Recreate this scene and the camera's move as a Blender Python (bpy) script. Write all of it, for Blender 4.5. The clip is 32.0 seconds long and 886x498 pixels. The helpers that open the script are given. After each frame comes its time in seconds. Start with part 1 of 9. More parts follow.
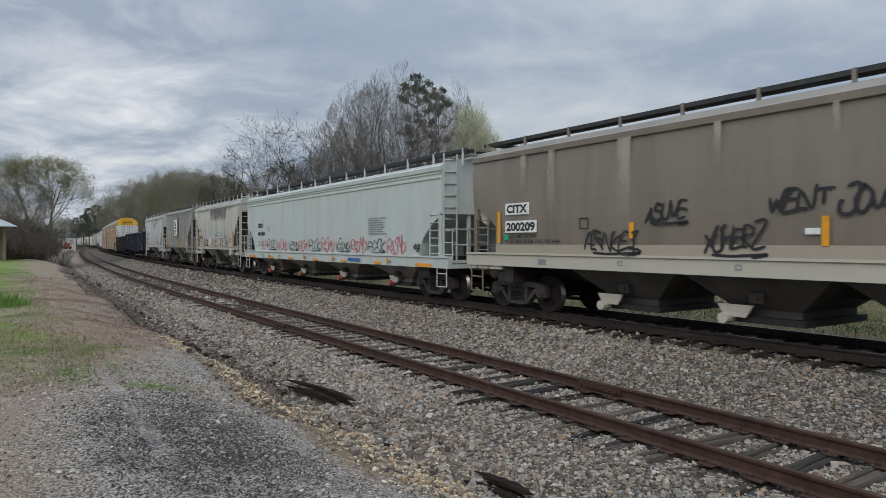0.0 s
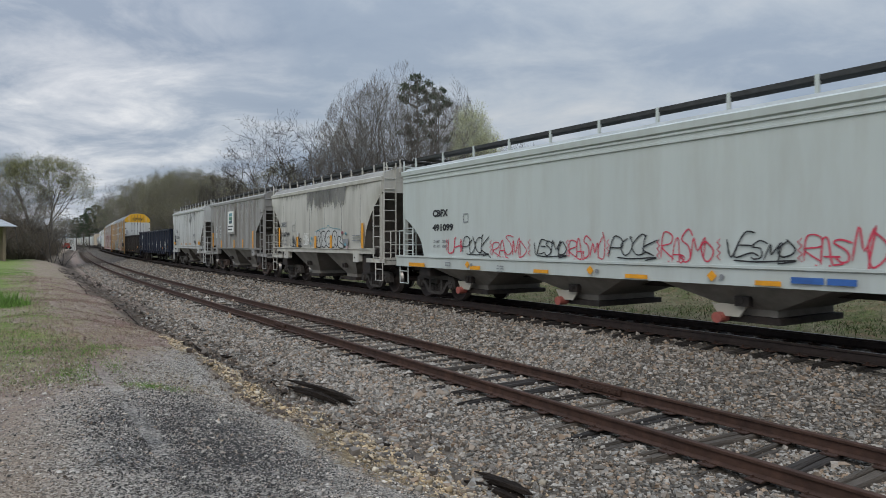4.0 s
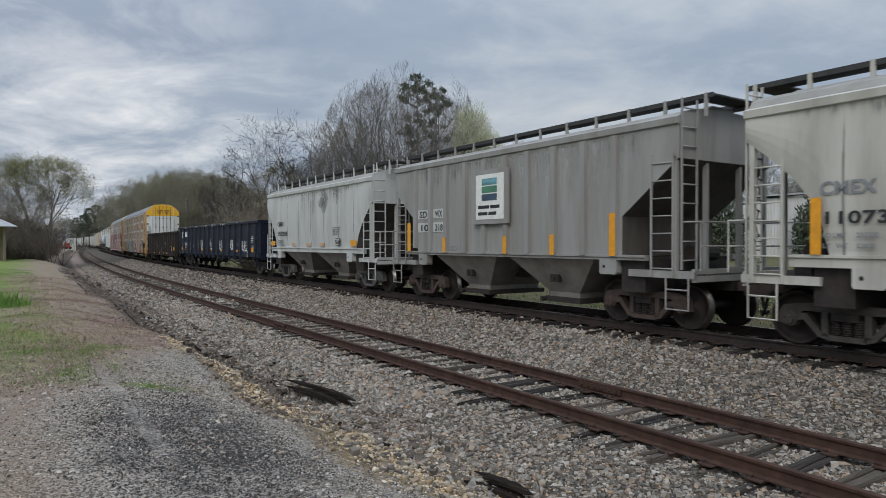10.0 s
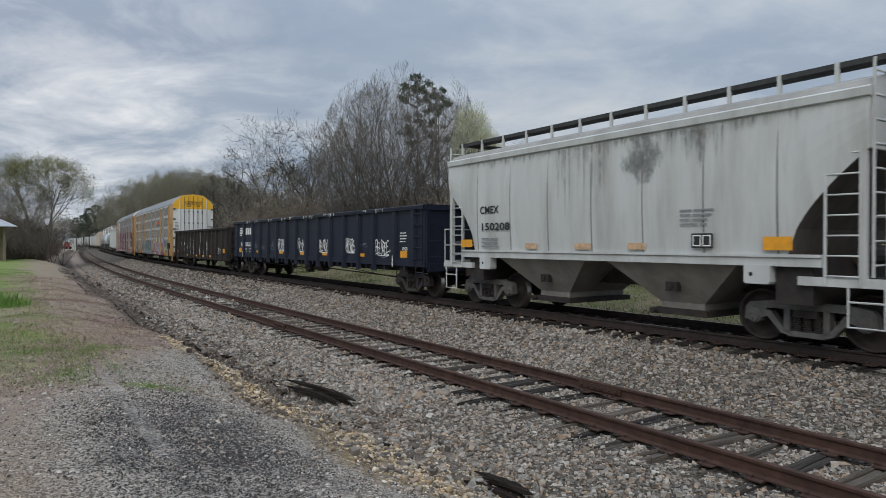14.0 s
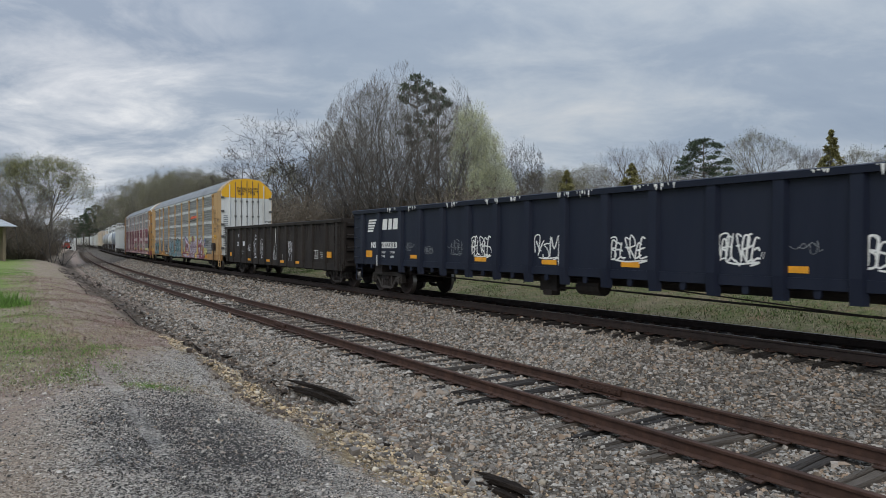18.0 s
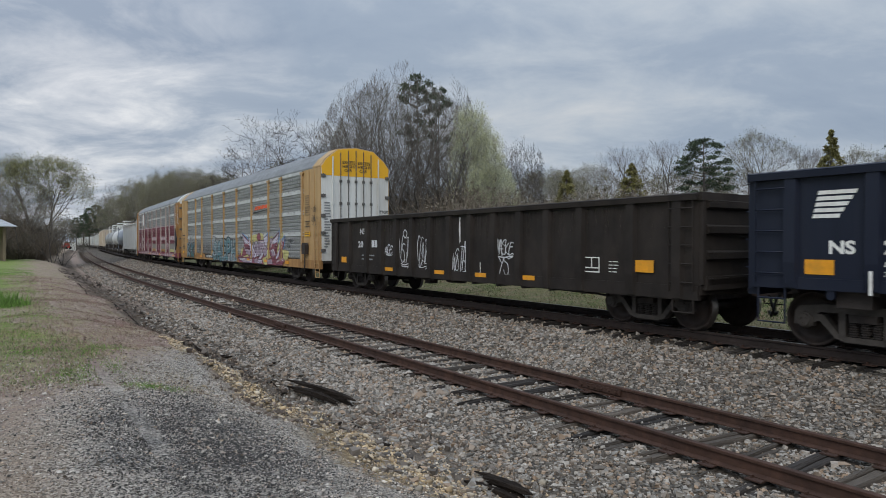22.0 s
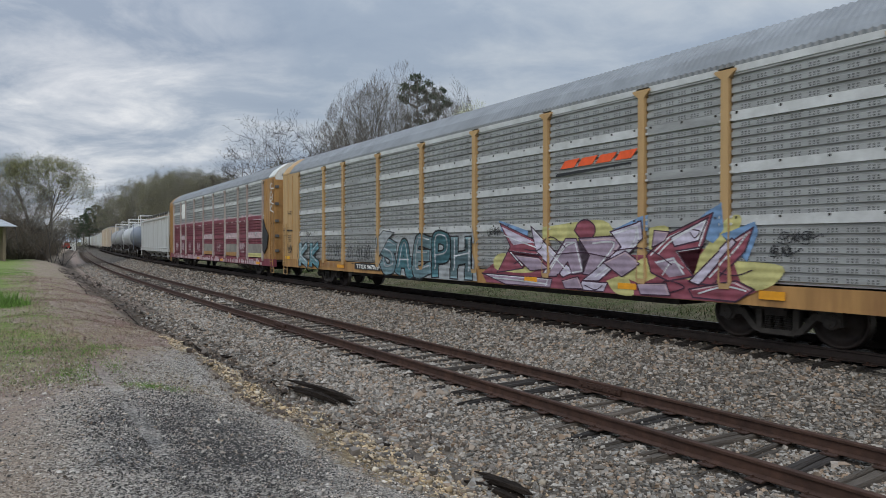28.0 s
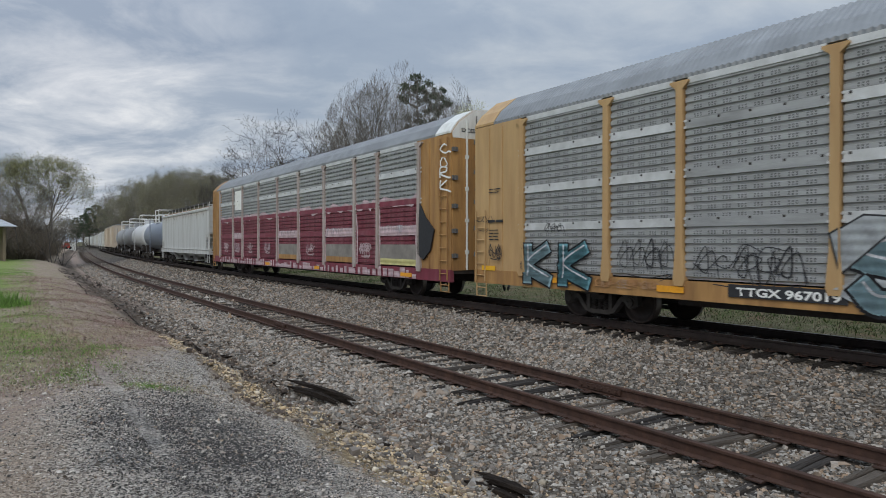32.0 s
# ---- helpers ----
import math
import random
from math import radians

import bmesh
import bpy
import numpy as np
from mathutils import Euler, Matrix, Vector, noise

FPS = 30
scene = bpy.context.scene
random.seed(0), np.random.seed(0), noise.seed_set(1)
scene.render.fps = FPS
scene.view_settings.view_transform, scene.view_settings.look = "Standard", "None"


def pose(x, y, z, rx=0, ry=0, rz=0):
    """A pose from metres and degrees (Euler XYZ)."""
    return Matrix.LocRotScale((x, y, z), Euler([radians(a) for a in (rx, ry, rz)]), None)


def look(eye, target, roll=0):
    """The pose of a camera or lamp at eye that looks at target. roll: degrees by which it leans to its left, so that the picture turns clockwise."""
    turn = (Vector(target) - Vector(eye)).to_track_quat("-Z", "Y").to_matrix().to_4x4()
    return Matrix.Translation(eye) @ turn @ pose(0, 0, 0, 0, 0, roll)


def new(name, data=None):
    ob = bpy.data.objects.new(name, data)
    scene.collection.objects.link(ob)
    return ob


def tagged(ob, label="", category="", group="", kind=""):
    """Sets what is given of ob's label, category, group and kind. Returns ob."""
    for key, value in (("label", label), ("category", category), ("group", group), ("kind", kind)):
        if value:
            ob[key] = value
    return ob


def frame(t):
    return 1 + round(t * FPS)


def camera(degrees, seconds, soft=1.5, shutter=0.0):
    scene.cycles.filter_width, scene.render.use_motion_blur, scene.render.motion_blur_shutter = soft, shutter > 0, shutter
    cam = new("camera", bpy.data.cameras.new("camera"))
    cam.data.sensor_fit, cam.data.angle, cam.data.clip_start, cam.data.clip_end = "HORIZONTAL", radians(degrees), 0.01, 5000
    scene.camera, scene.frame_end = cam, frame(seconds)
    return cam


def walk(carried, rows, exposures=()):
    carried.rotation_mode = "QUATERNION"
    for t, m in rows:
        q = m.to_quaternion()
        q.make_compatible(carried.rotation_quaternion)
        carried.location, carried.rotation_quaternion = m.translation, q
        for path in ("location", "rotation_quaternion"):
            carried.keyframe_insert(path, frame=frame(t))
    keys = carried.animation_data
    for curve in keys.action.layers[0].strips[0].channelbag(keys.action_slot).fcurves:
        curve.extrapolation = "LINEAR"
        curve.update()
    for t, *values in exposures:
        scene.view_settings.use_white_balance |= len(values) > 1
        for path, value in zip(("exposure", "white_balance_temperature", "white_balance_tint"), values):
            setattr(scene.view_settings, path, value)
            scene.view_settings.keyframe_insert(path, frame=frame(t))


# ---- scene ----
# The camera stands still on the gravel beside the siding, 1.7 m above the main line's rail heads.
EYE = (0.0, 0.0, 1.706)
cam = camera(67.97, 32.0, soft=0.5, shutter=0.3)
walk(cam, [(0.0, pose(*EYE, 90 - 0.517, 0, 0)), (32.0, pose(*EYE, 90 - 0.517, 0, 0))], [(0.0, 0.0), (32.0, 0.0)])

# ---- the sky and the sun ----
world = bpy.data.worlds.new("overcast_sky")
scene.world = world
world.use_nodes = True
wn, wl = world.node_tree.nodes, world.node_tree.links
wn.clear()


def wnode(kind, **kw):
    n = wn.new(kind)
    for k, v in kw.items():
        n.inputs[k].default_value = v
    return n


SUN_EL, SUN_AZ = radians(40), radians(-165)
sky = wn.new("ShaderNodeTexSky")
sky.sky_type, sky.sun_disc = "NISHITA", False
sky.sun_elevation, sky.sun_rotation = SUN_EL, SUN_AZ
sky.air_density, sky.dust_density = 1.0, 2.0
tc = wn.new("ShaderNodeTexCoord")
sep = wn.new("ShaderNodeSeparateXYZ")
wl.new(tc.outputs["Generated"], sep.inputs[0])
lift = wnode("ShaderNodeMath"); lift.operation = "MAXIMUM"; lift.inputs[1].default_value = 0.0
wl.new(sep.outputs["Z"], lift.inputs[0])
lift2 = wnode("ShaderNodeMath"); lift2.operation = "ADD"; lift2.inputs[1].default_value = 0.24
wl.new(lift.outputs[0], lift2.inputs[0])
flat = []
for ax in ("X", "Y"):
    dv = wnode("ShaderNodeMath"); dv.operation = "DIVIDE"
    wl.new(sep.outputs[ax], dv.inputs[0]); wl.new(lift2.outputs[0], dv.inputs[1])
    flat.append(dv)
comb = wn.new("ShaderNodeCombineXYZ")
wl.new(flat[0].outputs[0], comb.inputs[0]); wl.new(flat[1].outputs[0], comb.inputs[1])
mp = wn.new("ShaderNodeMapping")
mp.inputs["Rotation"].default_value = (0, 0, radians(24))
mp.inputs["Scale"].default_value = (0.9, 1.15, 1.0)
mp.inputs["Location"].default_value = (3.1, 1.2, 0)
wl.new(comb.outputs[0], mp.inputs[0])
big = wnode("ShaderNodeTexNoise", Scale=0.62, Detail=4.0, Roughness=0.5, Distortion=0.1)
wl.new(mp.outputs[0], big.inputs["Vector"])
fine = wnode("ShaderNodeTexNoise", Scale=2.6, Detail=8.0, Roughness=0.60, Distortion=0.35)
wl.new(mp.outputs[0], fine.inputs["Vector"])
addn = wnode("ShaderNodeMath"); addn.operation = "MULTIPLY_ADD"; addn.inputs[1].default_value = 0.56
wl.new(fine.outputs["Fac"], addn.inputs[0]); wl.new(big.outputs["Fac"], addn.inputs[2])
ramp = wn.new("ShaderNodeValToRGB")
cr = ramp.color_ramp
cr.elements[0].position, cr.elements[0].color = 0.56, (0.285, 0.355, 0.465, 1)
cr.elements[1].position, cr.elements[1].color = 1.0, (0.64, 0.665, 0.69, 1)
e = cr.elements.new(0.745); e.color = (0.355, 0.425, 0.525, 1)
e = cr.elements.new(0.85); e.color = (0.47, 0.53, 0.605, 1)
wl.new(addn.outputs[0], ramp.inputs[0])
# the clouds thin out towards the low sun, and towards the horizon
glow = wn.new("ShaderNodeVectorMath"); glow.operation = "DOT_PRODUCT"
glow.inputs[1].default_value = (math.sin(radians(-30)) * math.cos(0.17), math.cos(radians(-30)) * math.cos(0.17), math.sin(0.17))
wl.new(tc.outputs["Generated"], glow.inputs[0])
gr = wn.new("ShaderNodeMapRange")
gr.inputs["From Min"].default_value, gr.inputs["From Max"].default_value = 0.945, 1.0
gr.inputs["To Min"].default_value, gr.inputs["To Max"].default_value = 0.0, 1.0
wl.new(glow.outputs["Value"], gr.inputs["Value"])
rift = wn.new("ShaderNodeMapRange")
rift.inputs["From Min"].default_value, rift.inputs["From Max"].default_value = 0.40, 0.66
rift.inputs["To Min"].default_value, rift.inputs["To Max"].default_value = 0.15, 1.0
wl.new(fine.outputs["Fac"], rift.inputs["Value"])
lit = wnode("ShaderNodeMath"); lit.operation = "MULTIPLY"
wl.new(gr.outputs[0], lit.inputs[0]); wl.new(rift.outputs[0], lit.inputs[1])
# an overcast sky grows brighter towards the zenith
cube = wnode("ShaderNodeMath"); cube.operation = "POWER"; cube.inputs[1].default_value = 3.0
wl.new(lift.outputs[0], cube.inputs[0])
zen = wnode("ShaderNodeMath"); zen.operation = "MULTIPLY_ADD"; zen.inputs[1].default_value, zen.inputs[2].default_value = 2.9, 1.0
wl.new(cube.outputs[0], zen.inputs[0])
scaled = wn.new("ShaderNodeVectorMath"); scaled.operation = "SCALE"
wl.new(ramp.outputs["Color"], scaled.inputs[0]); wl.new(zen.outputs[0], scaled.inputs["Scale"])
bg_cloud = wnode("ShaderNodeBackground", Strength=1.0)
warm = wn.new("ShaderNodeVectorMath"); warm.operation = "SCALE"
warm.inputs[0].default_value = (0.42, 0.37, 0.31)
wl.new(lit.outputs[0], warm.inputs["Scale"])
both = wn.new("ShaderNodeVectorMath"); both.operation = "ADD"
wl.new(scaled.outputs[0], both.inputs[0]); wl.new(warm.outputs[0], both.inputs[1])
wl.new(both.outputs[0], bg_cloud.inputs["Color"])
bg_sky = wnode("ShaderNodeBackground", Strength=0.05)
wl.new(sky.outputs[0], bg_sky.inputs["Color"])
mixw = wnode("ShaderNodeMixShader", Fac=0.90)
wl.new(bg_sky.outputs[0], mixw.inputs[1]); wl.new(bg_cloud.outputs[0], mixw.inputs[2])
wout = wn.new("ShaderNodeOutputWorld")
wl.new(mixw.outputs[0], wout.inputs[0])

sun = new("sun", bpy.data.lights.new("sun", "SUN"))
sun.data.energy, sun.data.angle, sun.data.color = 1.3, radians(35), (1.0, 0.95, 0.87)
sd = Vector((math.sin(SUN_AZ) * math.cos(SUN_EL), math.cos(SUN_AZ) * math.cos(SUN_EL), math.sin(SUN_EL)))
sun.matrix_world = look(sd * 60, (0, 0, 0))

# ---- materials ----
def material(name, color, rough=0.7, metal=0.0, vary=0.25, scale=3.0, grime=None, grime_amount=0.0, grime_scale=0.8,
             stretch=(1, 1, 1), bump=0.15, bump_scale=30.0, by_object=0.0, by_island=0.0, island_tint=None, spec=0.4, ramp_pos=(0.45, 0.75), ribbed=0.0):
    """A painted, rusted, earthen or woody surface: grain and stains at two scales, with fine relief."""
    m = bpy.data.materials.new(name)
    m.use_nodes = True
    nt = m.node_tree
    N, L = nt.nodes, nt.links
    m.diffuse_color = (*color[:3], 1)
    b = N["Principled BSDF"]
    b.inputs["Roughness"].default_value, b.inputs["Metallic"].default_value = rough, metal
    b.inputs["Specular IOR Level"].default_value = spec
    t = N.new("ShaderNodeTexCoord")
    mpn = N.new("ShaderNodeMapping")
    mpn.inputs["Scale"].default_value = stretch
    L.new(t.outputs["Object"], mpn.inputs[0])
    n1 = N.new("ShaderNodeTexNoise")
    n1.inputs["Scale"].default_value, n1.inputs["Detail"].default_value, n1.inputs["Roughness"].default_value = scale, 8.0, 0.62
    L.new(mpn.outputs[0], n1.inputs["Vector"])
    r = N.new("ShaderNodeMapRange")
    r.inputs["From Min"].default_value, r.inputs["From Max"].default_value = 0.3, 0.7
    r.inputs["To Min"].default_value, r.inputs["To Max"].default_value = 1 - vary, 1 + vary
    L.new(n1.outputs["Fac"], r.inputs["Value"])
    col = N.new("ShaderNodeVectorMath"); col.operation = "SCALE"
    col.inputs[0].default_value = color[:3]
    L.new(r.outputs[0], col.inputs["Scale"])
    out = col.outputs[0]
    if grime:
        n2 = N.new("ShaderNodeTexNoise")
        n2.inputs["Scale"].default_value, n2.inputs["Detail"].default_value, n2.inputs["Roughness"].default_value = grime_scale, 9.0, 0.65
        L.new(mpn.outputs[0], n2.inputs["Vector"])
        rr = N.new("ShaderNodeMapRange")
        rr.inputs["From Min"].default_value, rr.inputs["From Max"].default_value = ramp_pos
        rr.inputs["To Min"].default_value, rr.inputs["To Max"].default_value = 0.0, grime_amount
        L.new(n2.outputs["Fac"], rr.inputs["Value"])
        mx = N.new("ShaderNodeMix"); mx.data_type = "RGBA"
        L.new(rr.outputs[0], mx.inputs["Factor"]); L.new(out, mx.inputs["A"])
        mx.inputs["B"].default_value = (*grime[:3], 1)
        out = mx.outputs["Result"]
    if island_tint:
        ti = N.new("ShaderNodeMix"); ti.data_type = "RGBA"
        ra = N.new("ShaderNodeMath"); ra.operation = "FRACT"
        rm = N.new("ShaderNodeMath"); rm.operation = "MULTIPLY"; rm.inputs[1].default_value = 7.31
        L.new(N.new("ShaderNodeNewGeometry").outputs["Random Per Island"], rm.inputs[0]); L.new(rm.outputs[0], ra.inputs[0])
        rp = N.new("ShaderNodeMath"); rp.operation = "POWER"; rp.inputs[1].default_value = 2.6
        L.new(ra.outputs[0], rp.inputs[0]); L.new(rp.outputs[0], ti.inputs["Factor"]); L.new(out, ti.inputs["A"])
        ti.inputs["B"].default_value = (*island_tint, 1)
        out = ti.outputs["Result"]
    for amount, kind in ((by_object, "obj"), (by_island, "isl")):
        if amount:
            src = N.new("ShaderNodeObjectInfo").outputs["Random"] if kind == "obj" else N.new("ShaderNodeNewGeometry").outputs["Random Per Island"]
            q = N.new("ShaderNodeMapRange")
            q.inputs["To Min"].default_value, q.inputs["To Max"].default_value = 1 - amount, 1 + amount
            L.new(src, q.inputs["Value"])
            sc = N.new("ShaderNodeVectorMath"); sc.operation = "SCALE"
            L.new(out, sc.inputs[0]); L.new(q.outputs[0], sc.inputs["Scale"])
            out = sc.outputs[0]
    L.new(out, b.inputs["Base Color"])
    if bump:
        n3 = N.new("ShaderNodeTexNoise")
        n3.inputs["Scale"].default_value, n3.inputs["Detail"].default_value = bump_scale, 6.0
        L.new(mpn.outputs[0], n3.inputs["Vector"])
        bp = N.new("ShaderNodeBump")
        bp.inputs["Strength"].default_value, bp.inputs["Distance"].default_value = bump, 0.02
        L.new(n3.outputs["Fac"], bp.inputs["Height"])
        if ribbed:
            wv = N.new("ShaderNodeTexWave")
            wv.bands_direction = "Z"
            wv.inputs["Scale"].default_value = 0.314 / ribbed
            L.new(t.outputs["Object"], wv.inputs["Vector"])
            b2 = N.new("ShaderNodeBump")
            b2.inputs["Strength"].default_value, b2.inputs["Distance"].default_value = 0.45, 0.02
            L.new(wv.outputs["Fac"], b2.inputs["Height"]); L.new(bp.outputs[0], b2.inputs["Normal"])
            L.new(b2.outputs[0], b.inputs["Normal"])
        else:
            L.new(bp.outputs[0], b.inputs["Normal"])
    return m


STREAK = (1.6, 1.6, 0.22)
M_RAIL = material("rusty_rail_steel", (0.070, 0.037, 0.026), 0.75, 0.2, 0.35, 6, (0.03, 0.02, 0.018), 0.7, 2.0, bump=0.3)
M_RAILTOP = material("worn_rail_head", (0.16, 0.14, 0.13), 0.35, 0.8, 0.3, 4, (0.09, 0.05, 0.035), 0.6, 3.0)
M_MAINRAIL = material("dark_rail_steel", (0.045, 0.032, 0.028), 0.7, 0.2, 0.3, 6, (0.02, 0.016, 0.014), 0.6, 2.0)
M_TIE = material("weathered_tie_wood", (0.085, 0.070, 0.057), 0.9, 0, 0.5, 4, (0.022, 0.019, 0.017), 0.9, 2.0, (6, 0.6, 3), 0.7, 25, by_object=0.6)
M_TIEDARK = material("creosoted_tie_wood", (0.032, 0.027, 0.024), 0.9, 0, 0.35, 4, stretch=(6, 0.6, 3), bump=0.5, by_object=0.3)
M_STONE = material("crushed_ballast_stone", (0.255, 0.235, 0.208), 0.9, 0, 0.35, 14, (0.085, 0.075, 0.064), 0.5, 6, bump=0.3, bump_scale=60, by_island=0.6, island_tint=(0.235, 0.165, 0.11))
M_GRIT = material("pale_and_dark_road_grit", (0.34, 0.31, 0.275), 0.9, 0, 0.2, 14, bump=0, by_island=0.85, island_tint=(0.28, 0.205, 0.15))
M_TAR = material("tarry_black_grit", (0.045, 0.043, 0.041), 0.8, 0, 0.3, 14, bump=0, by_island=0.6)
M_PEBBLE = material("tan_river_gravel", (0.36, 0.265, 0.155), 0.85, 0, 0.25, 14, bump=0.2, bump_scale=60, by_island=0.6, island_tint=(0.46, 0.41, 0.33))
M_STEEL = material("dark_running_gear_steel", (0.035, 0.030, 0.028), 0.75, 0.15, 0.35, 6, (0.07, 0.045, 0.033), 0.5, 2.5, bump=0.25)
M_GREYSTEEL = material("grey_dusty_truck_steel", (0.13, 0.125, 0.12), 0.8, 0.1, 0.3, 5, (0.06, 0.05, 0.045), 0.7, 2.0, bump=0.25)
M_RUSTSTEEL = material("brown_rusted_truck_steel", (0.088, 0.065, 0.056), 0.85, 0.1, 0.3, 5, (0.05, 0.03, 0.025), 0.7, 2.0, bump=0.25)
M_WHEEL = material("brown_wheel_steel", (0.04, 0.031, 0.028), 0.6, 0.4, 0.3, 6, (0.075, 0.05, 0.04), 0.4, 3.0)
M_TREAD = material("bright_wheel_tread", (0.22, 0.21, 0.20), 0.35, 1.0, 0.15, 6)
M_BLACK = material("black_rubber", (0.02, 0.02, 0.02), 0.7, 0, 0.2, 6)
M_GRATE = material("dark_walkway_grating", (0.05, 0.05, 0.05), 0.7, 0.3, 0.3, 8)
M_YELLOW = material("yellow_reflective_strip", (0.76, 0.33, 0.02), 0.4, 0, 0.12, 8, (0.35, 0.2, 0.05), 0.4, 5)
M_WHITE = material("white_lettering_paint", (0.75, 0.75, 0.72), 0.6, 0, 0.12, 10)
M_INK = material("black_lettering_paint", (0.025, 0.025, 0.028), 0.6, 0, 0.2, 10)
M_GREYINK = material("grey_lettering_paint", (0.22, 0.23, 0.24), 0.6, 0, 0.2, 10)
M_RED = material("red_spray_paint", (0.55, 0.05, 0.09), 0.5, 0, 0.2, 8)
M_ORANGE = material("orange_red_paint", (0.80, 0.11, 0.03), 0.5, 0, 0.15, 8)
M_PURPLE = material("purple_spray_paint", (0.32, 0.25, 0.32), 0.5, 0, 0.3, 4, ribbed=0.152)
M_LILAC = material("lilac_spray_paint", (0.50, 0.46, 0.56), 0.5, 0, 0.3, 4, ribbed=0.152)
M_TEAL = material("teal_spray_paint", (0.13, 0.30, 0.35), 0.5, 0, 0.3, 4, ribbed=0.152)
M_ICE = material("pale_blue_spray_paint", (0.24, 0.36, 0.40), 0.5, 0, 0.25, 4, ribbed=0.152)
M_BLUE = material("blue_spray_paint", (0.16, 0.27, 0.45), 0.5, 0, 0.3, 4, ribbed=0.152)
M_LEMON = material("pale_yellow_spray_paint", (0.48, 0.45, 0.19), 0.5, 0, 0.25, 4, ribbed=0.152)
M_CORAL = material("plum_red_spray_paint", (0.24, 0.065, 0.09), 0.5, 0, 0.3, 4, ribbed=0.152)
M_CHALK = material("chalky_white_spray_paint", (0.62, 0.63, 0.66), 0.5, 0, 0.2, 4, ribbed=0.152)
M_PINK = material("pink_white_spray_paint", (0.46, 0.34, 0.36), 0.5, 0, 0.3, 4, ribbed=0.152)


# ---- the railway's line ----
KN = (0, 20, 40, 60, 90, 130, 180, 250, 300, 350, 450, 520)
HD = (33.39, 33.58, 32.64, 31.42, 30.23, 29.54, 28.93, 28.93, 30.5, 33.0, 38.0, 40.0)
S_MIN, S_MAX, S_STEP = -170.0, 520.0, 0.5
SG = np.arange(S_MIN, S_MAX, S_STEP)
HG = np.radians(np.interp(SG, KN, HD))
_mid = (HG[1:] + HG[:-1]) / 2
PX = np.concatenate([[0], np.cumsum(-np.sin(_mid) * S_STEP)])
PY = np.concatenate([[0], np.cumsum(np.cos(_mid) * S_STEP)])
_i0 = int(round(-S_MIN / S_STEP))
PX += 11.938 * math.cos(HG[_i0]) - PX[_i0]
PY += 11.938 * math.sin(HG[_i0]) - PY[_i0]
SIDING, SIDING_Z = 4.616, -0.577


def on_line(s, u=0.0):
    """Plan position s metres along the main line and u metres from its centre towards the camera, and the heading."""
    x, y, a = np.interp(s, SG, PX), np.interp(s, SG, PY), np.interp(s, SG, HG)
    past = np.maximum(s - SG[-1], 0) + np.minimum(s - SG[0], 0)
    x, y = x - past * np.sin(a), y + past * np.cos(a)
    return x - u * np.cos(a), y - u * np.sin(a), a


def travelled(t):
    """Metres that the train has rolled after t seconds; it slows a little."""
    return 4.110 * t - 0.0198 * t * t / 2 + 0.00034 * t ** 3 / 6


def rail_pose(s, u=0.0, z=0.0):
    """X along the way the train rolls, Y away from the camera."""
    x, y, a = on_line(s, u)
    return pose(float(x), float(y), z, 0, 0, math.degrees(a) - 90)


# ---- mesh tools ----
def box(bm, x0, x1, y0, y1, z0, z1):
    v = [bm.verts.new(p) for p in ((x0, y0, z0), (x1, y0, z0), (x1, y1, z0), (x0, y1, z0), (x0, y0, z1), (x1, y0, z1), (x1, y1, z1), (x0, y1, z1))]
    for f in ((0, 3, 2, 1), (4, 5, 6, 7), (0, 1, 5, 4), (1, 2, 6, 5), (2, 3, 7, 6), (3, 0, 4, 7)):
        bm.faces.new([v[i] for i in f])


def loft(bm, rings, closed=True, caps=True):
    """Skin a row of rings of points."""
    vs = [[bm.verts.new(p) for p in r] for r in rings]
    n = len(vs[0])
    for a, b in zip(vs[:-1], vs[1:]):
        for i in range(n if closed else n - 1):
            j = (i + 1) % n
            bm.faces.new((a[i], a[j], b[j], b[i]))
    if caps and closed:
        bm.faces.new(vs[0][::-1]); bm.faces.new(vs[-1])
    return vs


def slab_xz(bm, pts, y0, y1):
    """A plate with the outline pts in x and z, from y0 to y1."""
    loft(bm, [[(x, y0, z) for x, z in pts], [(x, y1, z) for x, z in pts]])


def slab_yz(bm, pts, x0, x1):
    loft(bm, [[(x0, y, z) for y, z in pts], [(x1, y, z) for y, z in pts]])


def rod(bm, a, b, r, n=6, r2=None):
    a, b = Vector(a), Vector(b)
    d = (b - a)
    if d.length < 1e-6:
        return
    q = d.to_track_quat("Z", "Y")
    rings = []
    for p, rr in ((a, r), (b, r if r2 is None else r2)):
        rings.append([tuple(p + q @ Vector((math.cos(k * 2 * math.pi / n) * rr, math.sin(k * 2 * math.pi / n) * rr, 0))) for k in range(n)])
    loft(bm, rings)


def pipe(bm, pts, r, n=5):
    """One bent tube through pts."""
    P = [Vector(p) for p in pts]
    rings = []
    for i, p in enumerate(P):
        d0 = (P[i] - P[i - 1]).normalized() if i else (P[1] - P[0]).normalized()
        d1 = (P[i + 1] - P[i]).normalized() if i < len(P) - 1 else d0
        d = (d0 + d1)
        d = d.normalized() if d.length > 1e-3 else d0
        ref = Vector((0.31, 0.87, 0.38))
        a = d.cross(ref).normalized()
        b = d.cross(a)
        rings.append([tuple(p + (a * math.cos(k * 2 * math.pi / n) + b * math.sin(k * 2 * math.pi / n)) * r) for k in range(n)])
    loft(bm, rings)


